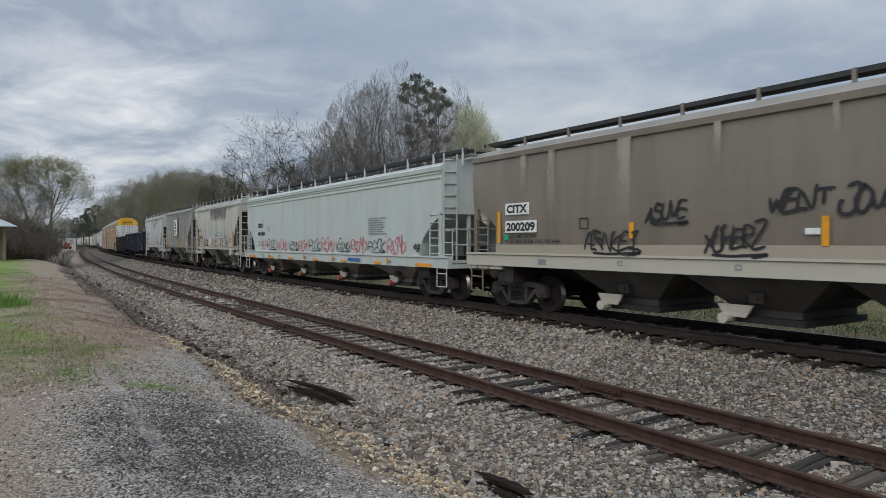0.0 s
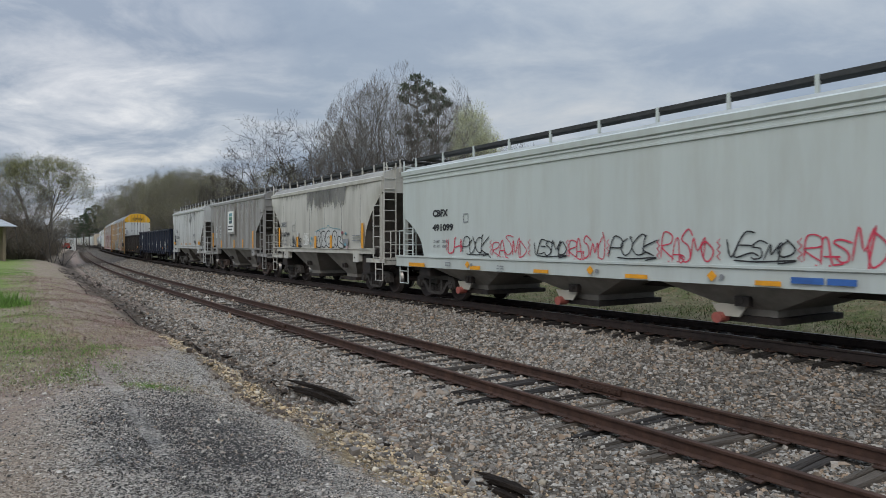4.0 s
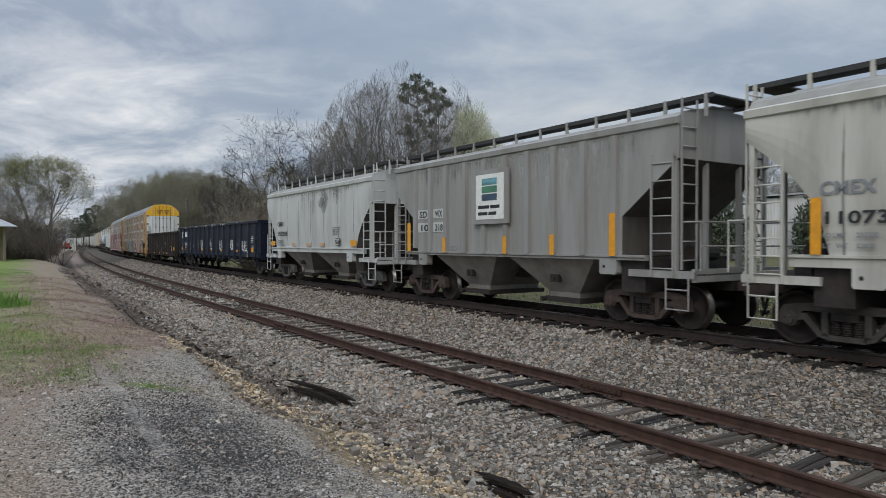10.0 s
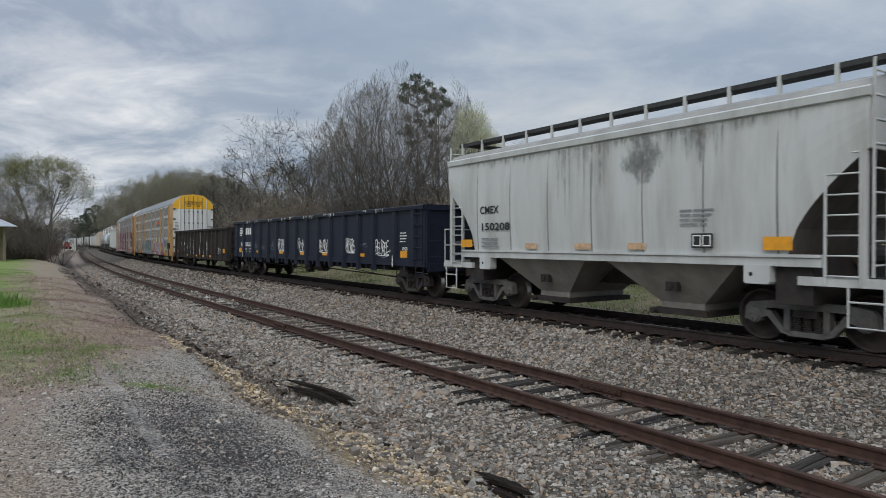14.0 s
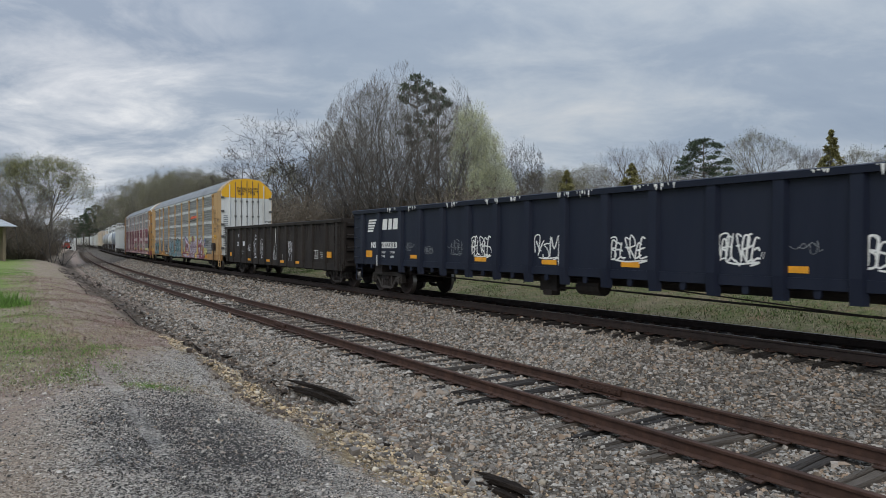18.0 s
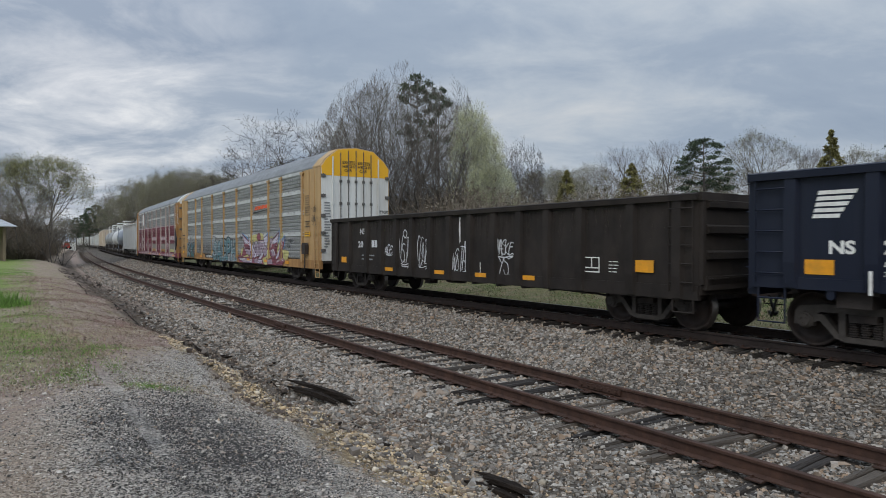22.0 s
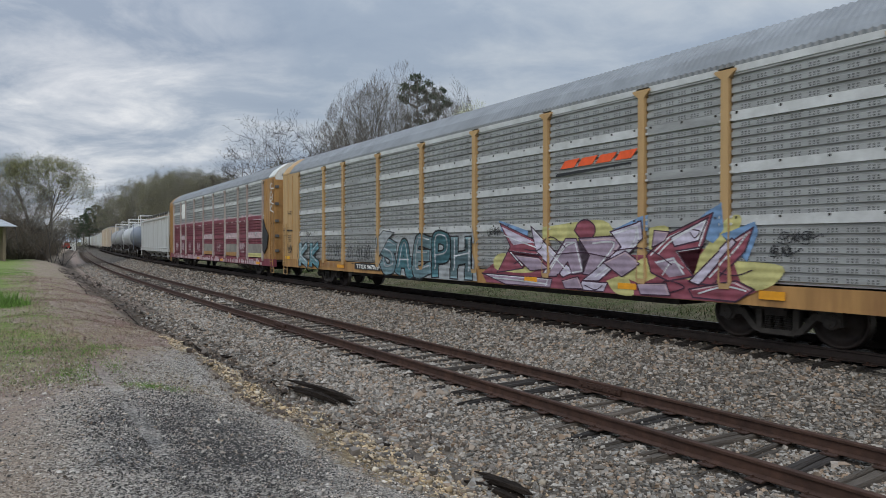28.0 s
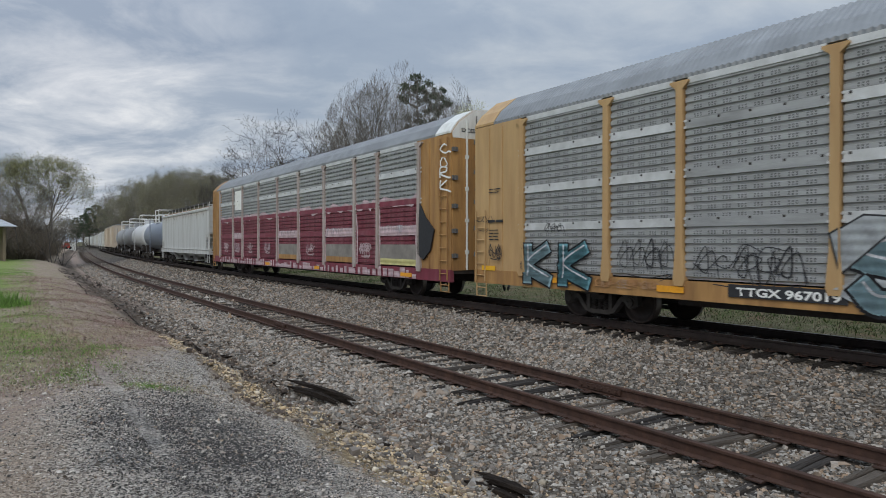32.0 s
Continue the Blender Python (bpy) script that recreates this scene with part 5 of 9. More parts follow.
        if sill_full and detail:
            bm = bmesh.new()
            slab_xz(bm, ((xc - bot - 0.05, zb - 0.02), (xc - bot + 0.35, zb - 0.02), (xc - bot + 0.5, zb + 0.2), (xc - bot - 0.2, zb + 0.2)), -w + 0.36, -w + 0.40)
            part("outlet_bracket", bm, P_CREAMSILL, bay)
            bm = bmesh.new()
            rod(bm, (xc - bot - 0.02, -w + 0.24, zb - 0.05), (xc - bot - 0.02, -w + 0.5, zb - 0.05), 0.10, 12)
            part("outlet_pipe_cap", bm, M_CAPRED if paint is not P_TAUPE else P_CREAMSILL, bay)
    # roof walk with its stanchions, and the hatch trough
    wz = crown + walk_h
    for y0, y1 in ((-0.95, -0.45), (0.45, 0.95)):
        bm = bmesh.new()
        box(bm, -lb - 0.35, lb + 0.35, y0, y1, wz - 0.03, wz)
        box(bm, -lb - 0.35, lb + 0.35, y0 - 0.02, y0 + 0.02, wz - 0.07, wz + 0.02)
        part("roof_walk", bm, M_GRATE, car)
    for s in (-1, 1):
        bm = bmesh.new()
        box(bm, s * (lb + 0.1) - 0.25, s * (lb + 0.1) + 0.25, -0.45, 0.45, wz - 0.034, wz - 0.004)
        part("cross_walk", bm, M_GRATE, car)
    bm = bmesh.new()
    box(bm, -0.035, 0.035, -0.02, 0.02, crown - 0.22, wz + 0.03)
    bracket = mesh_of("walk_bracket", bm, paint)
    for k in range(rail_post):
        x = -lb - 0.2 + (2 * lb + 0.4) * k / (rail_post - 1)
        for s in (-1, 1) if detail else (-1,):
            o = new("walk_bracket", bracket)
            o.parent = car
            o.matrix_basis = pose(x, s * 0.96, 0)
    bm = bmesh.new()
    loft(bm, [[(-q, -w_, z), (q, -w_, z), (q, w_, z), (-q, w_, z)] for q, w_, z in ((0.72, 0.34, crown - 0.06), (0.72, 0.34, crown + 0.07), (0.66, 0.28, crown + 0.11))])
    hatch_me = mesh_of("roof_hatch", bm, roof_paint)
    for k in range(int(lb)):
        o = new("roof_hatch", hatch_me)
        o.parent = car
        o.matrix_basis = pose(-lb + 0.8 + (2 * lb - 1.6) * k / max(int(lb) - 1, 1), 0, 0)
    # ends: platform, posts, ladders, brake gear
    for s in (-1, 1):
        bm = bmesh.new()
        xe = s * (half - 0.48)
        xi = s * (lb - cut + 0.15)
        box(bm, min(xe, xe - s * 0.08), max(xe, xe - s * 0.08), -w + 0.05, w - 0.05, 0.98, 1.22)
        for y in (-w + 0.06, w - 0.06):
            box(bm, min(xe, xi), max(xe, xi), y - 0.05, y + 0.05, 1.04, 1.18)
        part("end_sill", bm, sill_paint or paint, car)
        if not sill_full:
            for ys in (-1, 1):
                bm = bmesh.new()
                xj, yj = s * (centres - 0.55), ys * (w - 0.05)
                slab_xz(bm, ((xj - .2, sill[0] - .30), (xj + .2, sill[0] - .30), (xj + .23, sill[0] - .26), (xj + .23, sill[0] + .02), (xj - .23, sill[0] + .02), (xj - .23, sill[0] - .26)), yj - 0.1, yj + 0.1)
                pad = part("jacking_pad", bm, sill_paint or paint, car)
                if ys < 0:
                    bm = bmesh.new()
                    rod(bm, (xj - 0.1, yj - 0.106, sill[0] - 0.14), (xj - 0.1, yj - 0.09, sill[0] - 0.14), 0.035, 8)
                    part("pad_hole", bm, M_BLACK, pad)
        bm = bmesh.new()
        box(bm, min(xe, xe - s * 1.0), max(xe, xe - s * 1.0), -w + 0.1, w - 0.1, 1.10, 1.13)
        part("end_platform", bm, M_GRATE, car)
        for y in (-w + 0.04, -0.55, 0.55, w - 0.04):
            bm = bmesh.new()
            box(bm, s * (lb - 0.09) - 0.045, s * (lb - 0.09) + 0.045, y - 0.04, y + 0.04, 1.1, cut_z + 0.05 if abs(y) > 1 else cut_z - 0.02)
            part("end_post", bm, paint, car)
        for ys in (-1, 1):
            y = ys * (w - 0.02)
            ladder(car, s * (lb - 0.12), s * (lb - 0.62), y - 0.03 * (1 if ys > 0 else -1) * -1, 1.05, cut_z + 0.1 if s > 0 else cut_z - 0.3, 7, paint)
            stirrup(car, s * (half - 0.85), ys * (w - 0.02), paint)
        ladder(car, s * (lb + 0.03), -w + 0.5, -w + 0.05, 1.2, crown + 0.1, 9, paint, flat_end=True, name="end_ladder")
        if detail:
            bm = bmesh.new()
            pipe(bm, [(s * (lb + 0.05), -w + 0.1, 2.1), (s * (lb + 0.4), -w + 0.1, 2.1), (s * (lb + 0.4), -w + 0.1, 1.2)], 0.018)
            pipe(bm, [(s * (lb + 0.4), -w + 0.1, 2.1), (s * (lb + 0.4), w - 0.1, 2.1), (s * (lb + 0.4), w - 0.1, 1.2)], 0.018)
            pipe(bm, [(s * (lb + 0.4), -w + 0.1, 1.65), (s * (lb + 0.4), w - 0.1, 1.65)], 0.016)
            part("handrail", bm, paint, car)
    if detail:
        xb = lb - 0.35
        bm = bmesh.new()
        for k in range(16):
            a, b = k * math.pi / 8, (k + 1) * math.pi / 8
            rod(bm, (lb + 0.2, 0.7 + 0.28 * math.cos(a), 2.1 + 0.28 * math.sin(a)), (lb + 0.2, 0.7 + 0.28 * math.cos(b), 2.1 + 0.28 * math.sin(b)), 0.016, 5)
        for k in range(5):
            a = k * 2 * math.pi / 5
            rod(bm, (lb + 0.2, 0.7, 2.1), (lb + 0.2, 0.7 + 0.28 * math.cos(a), 2.1 + 0.28 * math.sin(a)), 0.012, 4)
        rod(bm, (lb - 0.1, 0.7, 2.1), (lb + 0.2, 0.7, 2.1), 0.025, 6)
        part("brake_wheel", bm, M_STEEL, car)
        bm = bmesh.new()
        rod(bm, (-lb + 0.7, -0.7, 1.55), (-lb + 0.7, 0.1, 1.55), 0.2, 12)
        part("brake_cylinder", bm, M_STEEL, car)
        bm = bmesh.new()
        rod(bm, (lb - 0.7, -0.2, 1.5), (lb - 0.7, 0.6, 1.5), 0.17, 12)
        part("air_reservoir", bm, M_STEEL, car)
        bm = bmesh.new()
        box(bm, -lb + 0.3, -lb + 0.6, -0.6, -0.2, 1.15, 1.5)
        part("control_valve", bm, M_STEEL, car)
    return car, half, lb


# ---- gondolas ----
def gondola(name, s0, s1, paint, top, floor, w, posts, label, kind="dark", drop=0.2, spin=True, hang=0.22, gear=0.0, end_ribs=4):
    centres = (s1 - s0) / 2 - 2.05
    car, half = railcar(name, s0, s1, centres, kind, label, "gondola car", spin)
    lb = half - 0.52
    for s in (-1, 1):
        bm = bmesh.new()
        box(bm, -lb, lb, s * w - 0.02, s * w + 0.02, floor - 0.02, top - 0.05)
        part("side_sheet", bm, paint, car)
        bm = bmesh.new()
        slab_yz(bm, ((s * (w - .06), top - .13), (s * (w + .12), top - .13), (s * (w + .13), top - .02), (s * (w + .10), top), (s * (w - .06), top)), -lb - 0.02, lb + 0.02)
        part("top_chord", bm, paint, car)
        bm = bmesh.new()
        box(bm, -lb, lb, s * w - 0.05, s * w + 0.05, floor - drop - 0.02, floor + 0.06)
        part("side_sill", bm, paint, car)
        for x in posts:
            bm = bmesh.new()
            low = floor - drop - (hang if (abs(abs(x) - centres) > 1.3) else 0.0)
            loft(bm, [[(x - .14, s * w, z), (x - .09, s * (w + d), z), (x + .09, s * (w + d), z), (x + .14, s * w, z)] for z, d in ((low, 0.09), (low + 0.4, 0.125), (top - 0.13, 0.10))])
            part("side_post", bm, paint, car)
        bm = bmesh.new()
        box(bm, s * lb - 0.03, s * lb + 0.03, -w, w, floor - 0.1, top - 0.04)
        box(bm, s * lb - 0.09, s * lb + 0.09, -w - 0.05, w + 0.05, top - 0.14, top + 0.005)
        part("end_sheet", bm, paint, car)
        for k in range(end_ribs):
            z = floor + 0.15 + (top - floor - 0.35) * k / 3
            bm = bmesh.new()
            slab_xz(bm, ((s * (lb + .02), z - .1), (s * (lb + .12), z - .06), (s * (lb + .12), z + .06), (s * (lb + .02), z + .1)), -w + 0.12, w - 0.12)
            part("end_rib", bm, paint, car)
        bm = bmesh.new()
        for y in (-w + .04, w - .04):
            box(bm, s * (lb + .02) - .06, s * (lb + .02) + .06, y - .05, y + .05, 0.95, top)
        box(bm, s * (lb + .04) - .08, s * (lb + .04) + .08, -w + .05, w - .05, 0.85, 1.1)
        part("corner_post", bm, paint, car)
        for ys in (-1, 1):
            ladder(car, s * (lb - 0.08), s * (lb - 0.60), ys * (w + 0.09), floor - 0.05, top - 0.1, 5, paint, rail_w=0.02)
            stirrup(car, s * (lb - 0.33), ys * (w + 0.03), paint, 0.45, 0.42, floor)
            bm = bmesh.new()
            for k in range(4):
                z = floor + 0.2 + (top - floor - 0.35) * k / 3
                pipe(bm, [(s * (lb + .09), ys * (w - .12), z), (s * (lb + .2), ys * (w - .12), z), (s * (lb + .2), ys * (w - .6), z), (s * (lb + .09), ys * (w - .6), z)], 0.013)
            part("grab_irons", bm, paint, car)
    bm = bmesh.new()
    box(bm, -lb, lb, -w + 0.03, w - 0.03, floor - 0.09, floor)
    part("floor", bm, paint, car)
    bm = bmesh.new()
    box(bm, -half + 0.5, half - 0.5, -0.26, 0.26, 0.72, floor - 0.1)
    for x in posts:
        box(bm, x - 0.05, x + 0.05, -w + 0.05, w - 0.05, floor - drop - 0.08, floor - 0.1)
    for s in (-1, 1):
        box(bm, s * centres - 0.25, s * centres + 0.25, -w + 0.1, w - 0.1, 0.72, floor - 0.1)
    part("centre_sill", bm, M_STEEL, car)
    if hang:
        ps = sorted(p for p in posts)
        for a_, b_ in zip(ps[:-1], ps[1:]):
            bm = bmesh.new()
            x = (a_ + b_) / 2
            slab_xz(bm, ((x - .06, floor - drop + .02), (x - .06, floor - drop - .12), (x - .03, floor - drop - .16), (x + .03, floor - drop - .16), (x + .06, floor - drop - .12), (x + .06, floor - drop + .02)), -w - 0.03, -w + 0.02)
            part("sill_tab", bm, paint, car)
    # air reservoir, brake valve and rods beneath
    bm = bmesh.new()
    rod(bm, (gear + 0.58, -0.95, 0.74), (gear + 1.27, -0.95, 0.74), 0.21, 14)
    part("air_reservoir", bm, M_STEEL, car)
    bm = bmesh.new()
    box(bm, gear - 0.70, gear - 0.12, -1.08, -0.78, 0.56, 0.98)
    box(bm, gear - 0.55, gear - 0.25, -1.12, -0.85, 0.46, 0.58)
    rod(bm, (gear - 1.0, -0.95, 0.62), (gear + 0.5, -0.95, 0.66), 0.03, 6)
    pipe(bm, [(-centres + 1.3, -0.95, 0.72), (gear - 0.7, -0.95, 0.62)], 0.022)
    pipe(bm, [(-centres + 1.3, -1.0, 0.86), (gear - 0.6, -1.0, 0.78)], 0.018)
    for k in range(3):
        pipe(bm, [(gear - 2.6 + k * 0.6, -1.0, 0.98), (gear - 2.6 + k * 0.6, -1.0, 0.7)], 0.016)
    pipe(bm, [(gear + 1.27, -0.95, 0.68), (centres - 1.2, -0.8, 0.55)], 0.022)
    pipe(bm, [(2.6, -0.95, 0.8), (centres - 1.0, -1.1, 0.55), (centres - 1.0, -1.1, 0.8)], 0.016)
    part("brake_rigging", bm, M_STEEL, car)
    return car, half, lb
# ---- autoracks ----
M_ZINC = material("galvanised_ribbed_panel", (0.37, 0.375, 0.375), 0.55, 0.35, 0.2, 2.5, (0.17, 0.165, 0.16), 0.55, 1.2, (0.5, 1, 2.5))
M_ZINCLIGHT = material("pale_galvanised_splice", (0.60, 0.605, 0.605), 0.5, 0.3, 0.15, 3, (0.36, 0.35, 0.33), 0.5, 2.0)
M_RACKROOF = material("weathered_grey_roof_sheet", (0.24, 0.25, 0.26), 0.55, 0.3, 0.2, 1.5, (0.15, 0.15, 0.15), 0.5, 1.0)
M_AMBER = material("faded_amber_paint", (0.46, 0.30, 0.14), 0.55, 0, 0.15, 2, (0.30, 0.15, 0.06), 0.5, 1.6, STREAK)
M_AMBERDIRTY = material("dirty_amber_paint", (0.38, 0.21, 0.075), 0.6, 0, 0.25, 2, (0.16, 0.075, 0.035), 0.75, 1.6, STREAK)
M_ENDWHITE = material("stained_white_end_door_paint", (0.66, 0.67, 0.65), 0.55, 0, 0.12, 2, (0.40, 0.36, 0.31), 0.5, 1.8, STREAK)
M_ENDYELLOW = material("yellow_end_door_paint", (0.80, 0.43, 0.02), 0.5, 0, 0.12, 2, (0.45, 0.25, 0.05), 0.4, 2.0, STREAK)
M_PALEPOST = material("faded_pinkish_grey_post_paint", (0.40, 0.35, 0.32), 0.6, 0, 0.2, 2, (0.22, 0.10, 0.09), 0.7, 1.2, STREAK)
M_MAROON = material("maroon_panel_paint", (0.195, 0.036, 0.056), 0.55, 0.1, 0.25, 2, (0.30, 0.15, 0.16), 0.5, 1.4, STREAK)


def rack_panel_mesh(length, z0, z1, mat, pitch=0.152):
    """A sheet with horizontal ribs."""
    bm = bmesh.new()
    z, k = z0, 0
    prof = []
    while z < z1 - 1e-6:
        prof += [(0.0, z), (0.0, min(z + pitch * 0.26, z1)), (-0.038, min(z + pitch * 0.36, z1)), (-0.038, min(z + pitch * 0.92, z1))]
        z += pitch
    prof.append((0.0, z1))
    v0 = [bm.verts.new((0, y, z)) for y, z in prof]
    v1 = [bm.verts.new((length, y, z)) for y, z in prof]
    for a in range(len(prof) - 1):
        bm.faces.new((v0[a], v1[a], v1[a + 1], v0[a + 1]))
    b0 = [bm.verts.new((x, 0.02, z)) for x, z in ((0, z0), (length, z0), (length, z1), (0, z1))]
    bm.faces.new(b0)
    return mesh_of("side_panel", bm, mat)


def holes_mesh(length, z0, z1, pitch=0.152):
    """Close columns of small slots in a sheet."""
    bm = bmesh.new()
    groups = max(2, int(length / 0.30))
    for r in range(2 * int((z1 - z0) / pitch)):
        z = z0 - 0.02 + pitch * (r // 2) + pitch * (0.44, 0.70)[r % 2]
        deep = -0.041
        for g in range(groups):
            for k in range(3):
                x = 0.12 + (length - 0.24) * (g + 0.5) / groups + (k - 1) * 0.062
                bm.faces.new([bm.verts.new(p) for p in ((x - .010, deep, z), (x + .010, deep, z), (x + .010, deep, z + .026), (x - .010, deep, z + .026))])
    return mesh_of("perforation", bm, M_BLACK)


def autorack(name, s0, s1, label, posts, roof_z, eave, side0, sill0, post_mat, sill_mat, lower=None, split_z=None, side_post=None, spin=True):
    centres = (s1 - s0) / 2 - 4.55
    car, half = railcar(name, s0, s1, centres, "dark", label, "autorack", spin)
    lb, w = half - 0.55, 1.50
    end_len = 1.96
    # sills and deck
    for s in (-1, 1):
        bm = bmesh.new()
        box(bm, -lb, lb, s * w - 0.05, s * w + 0.07, sill0, side0)
        part("side_sill", bm, sill_mat, car)
    bm = bmesh.new()
    box(bm, -lb, lb, -w + 0.06, w - 0.06, side0 - 0.12, side0)
    part("deck", bm, M_STEEL, car)
    bm = bmesh.new()
    box(bm, -half + 0.45, half - 0.45, -0.3, 0.3, 0.55, side0 - 0.12)
    for s in (-1, 1):
        box(bm, s * centres - 0.3, s * centres + 0.3, -w + 0.1, w - 0.1, 0.6, sill0 + 0.1)
    box(bm, -centres + 2, centres - 2, -1.0, 1.0, 0.5, 0.62)
    part("centre_sill", bm, M_STEEL, car)
    # side posts and ribbed panels between them
    xs = list(posts)
    posts = len(xs) - 1
    panels = {}
    bands = [side0, side0 + (eave - side0) * 0.29, side0 + (eave - side0) * 0.53, side0 + (eave - side0) * 0.77, eave - 0.06]
    for k in range(posts):
        step = round(xs[k + 1] - xs[k], 2)
        if step not in panels:
            sheets = [rack_panel_mesh(step - 0.2, side0 + 0.03, eave - 0.06, M_ZINC)] if not lower else [rack_panel_mesh(step - 0.2, side0 + 0.03, split_z, lower), rack_panel_mesh(step - 0.2, split_z + 0.004, eave - 0.06, M_ZINC)]
            panels[step] = (sheets, holes_mesh(step - 0.2, side0 + 0.05, eave - 0.08))
    for ys in (-1, 1):
        for k in range(posts):
            sheets, slots = panels[round(xs[k + 1] - xs[k], 2)]
            for me in sheets:
                o = new("side_panel", me); o.parent = car
                o.matrix_basis = pose(xs[k] + 0.1, -w, 0) if ys < 0 else pose(xs[k + 1] - 0.1, w, 0, 0, 0, 180)
            if ys < 0:
                h = tagged(new("perforation", slots), kind="stuff"); h.parent = o
                for z in bands[1:4]:
                    bm = bmesh.new()
                    box(bm, xs[k] + 0.1, xs[k + 1] - 0.1, -w - 0.047, -w - 0.006, z - 0.085, z + 0.085)
                    part("splice_strip", bm, (M_ZINCLIGHT if k % 5 != 2 else M_ZINC) if not (lower and z < split_z) else lower, car)
                    if not (lower and z < split_z):
                        n_ = max(2, int((xs[k + 1] - xs[k]) / 0.55))
                        bm = bmesh.new()
                        for q in range(n_):
                            xq = xs[k] + 0.2 + (xs[k + 1] - xs[k] - 0.4) * q / (n_ - 1)
                            box(bm, xq - .02, xq + .02, -w - 0.055, -w - 0.045, z + .03, z + .07)
                        tagged(part("bolts", bm, M_STEEL, car), kind="stuff")
                bm = bmesh.new()
                box(bm, xs[k] + 0.16, xs[k + 1] - 0.16, -w - 0.052, -w - 0.003, eave - 0.12, eave - 0.004)
                part("eave_strip", bm, M_ZINCLIGHT, car)
        for k in range(posts + 1):
            bm = bmesh.new()
            slab_xz(bm, ((xs[k] - .09, side0 - 0.1), (xs[k] + .09, side0 - 0.1), (xs[k] + .125, side0 + 0.02), (xs[k] + .075, side0 + 0.6), (xs[k] + .07, eave - 0.2), (xs[k] + .2, eave - 0.09), (xs[k] + .2, eave - 0.05), (xs[k] - .2, eave - 0.05), (xs[k] - .2, eave - 0.09), (xs[k] - .07, eave - 0.2), (xs[k] - .075, side0 + .6), (xs[k] - .125, side0 + 0.02)),
                    ys * w - 0.10 if ys < 0 else w - 0.02, ys * w + 0.02 if ys < 0 else w + 0.10)
            post = part("side_post", bm, side_post or post_mat, car)
            if ys < 0:
                bm = bmesh.new()
                for z in bands[1:4]:
                    for dx in (-.105, .105):
                        for dz in (-.06, .06):
                            rod(bm, (xs[k] + dx, -w - 0.06, z + dz), (xs[k] + dx, -w, z + dz), 0.028, 6)
                tagged(part("bolts", bm, M_ZINCLIGHT, post), kind="stuff")
    # roof: ribbed arch, solid ends of the sides
    prof = [(-w - 0.03, eave), (-w - 0.03, eave + 0.06), (-1.30, eave + 0.36), (-0.80, roof_z - 0.10), (0, roof_z), (0.80, roof_z - 0.10), (1.30, eave + 0.36), (w + 0.03, eave + 0.06), (w + 0.03, eave)]
    rings = []
    n = 4 * int((2 * lb - 1.6) / 0.125)
    for k in range(n + 1):
        x = -lb + 0.8 + (2 * lb - 1.6) * k / n
        d = 0.026 if k % 4 in (2, 3) else 0.0
        rings.append([(x, y * (1 - d * 0.4), z + (d if i not in (0, 8) else 0)) for i, (y, z) in enumerate(prof)])
    bm = bmesh.new()
    loft(bm, rings)
    part("roof", bm, M_RACKROOF, car)
    for s in (-1, 1):
        bm = bmesh.new()
        a, b = sorted((s * (lb - 0.8), s * (lb + 0.0)))
        slab_yz(bm, [(y * 1.005, z + 0.012) for y, z in prof], a, b)
        part("roof_end", bm, M_ENDWHITE if (lower and s > 0) else post_mat, car)
        for ys in (-1, 1):
            bm = bmesh.new()
            a, b = sorted((s * (lb - end_len + 0.1), s * lb))
            box(bm, a, b, ys * w - 0.03, ys * w + 0.04, side0, eave)
            sheet = part("end_side_sheet", bm, post_mat, car)
            for q in (0.62, 1.15):
                bm = bmesh.new()
                xq = s * (lb - q)
                box(bm, xq - 0.02, xq + 0.02, ys * w - 0.05, ys * w + 0.055, side0, eave - 0.1)
                part("seam_strip", bm, post_mat, sheet)
            ladder(car, s * (lb - 0.12), s * (lb - 0.5), ys * (w + 0.08), sill0 + 0.05, sill0 + 1.9 if not lower else eave - 0.1, 6 if not lower else 11, post_mat, rail_w=0.03)
            stirrup(car, s * (lb - 0.3), ys * (w + 0.04), post_mat, 0.42, 0.32, sill0)
        # end doors: outline plate, four leaves with hinges and lock rods
        x = s * (lb - 0.03)
        outline = [(-w + .02, side0 - .02)] + [(y * 0.985, z - 0.02) for y, z in prof] + [(w - .02, side0 - .02)]
        bm = bmesh.new()
        slab_yz(bm, outline, min(x, x + s * 0.06), max(x, x + s * 0.06))
        part("end_door", bm, M_ENDWHITE if not lower else M_AMBERDIRTY, car)
        band_z = eave - 0.33 if not lower else eave - 0.12
        top = [(-w + .022, band_z)] + [(y * 0.984, z - 0.022) for y, z in prof] + [(w - .022, band_z)]
        bm = bmesh.new()
        slab_yz(bm, top, min(x + s * .062, x + s * 0.066), max(x + s * .062, x + s * 0.066))
        part("end_door_band", bm, M_ENDYELLOW if not lower else M_ENDWHITE, car)
        for y in (-1.02, -0.68, -0.34, 0.0, 0.34, 0.68, 1.02):
            bm = bmesh.new()
            rod(bm, (x + s * 0.09, y, side0), (x + s * 0.09, y, roof_z - 0.12 - abs(y) * abs(y) * 0.28), 0.03 if abs(y) > 1 else 0.018, 6)
            for z in (side0 + 0.5, side0 + 1.4, side0 + 2.3, side0 + 3.2):
                box(bm, min(x + s * .06, x + s * .12), max(x + s * .06, x + s * .12), y - 0.05, y + 0.05, z - 0.05, z + 0.05)
            part("door_lock_rod", bm, M_ENDWHITE if abs(y) > 1 else M_GREYSTEEL, car)
        bm = bmesh.new()
        box(bm, -0.03, 0.03, -0.09, 0.09, -0.06, 0.06)
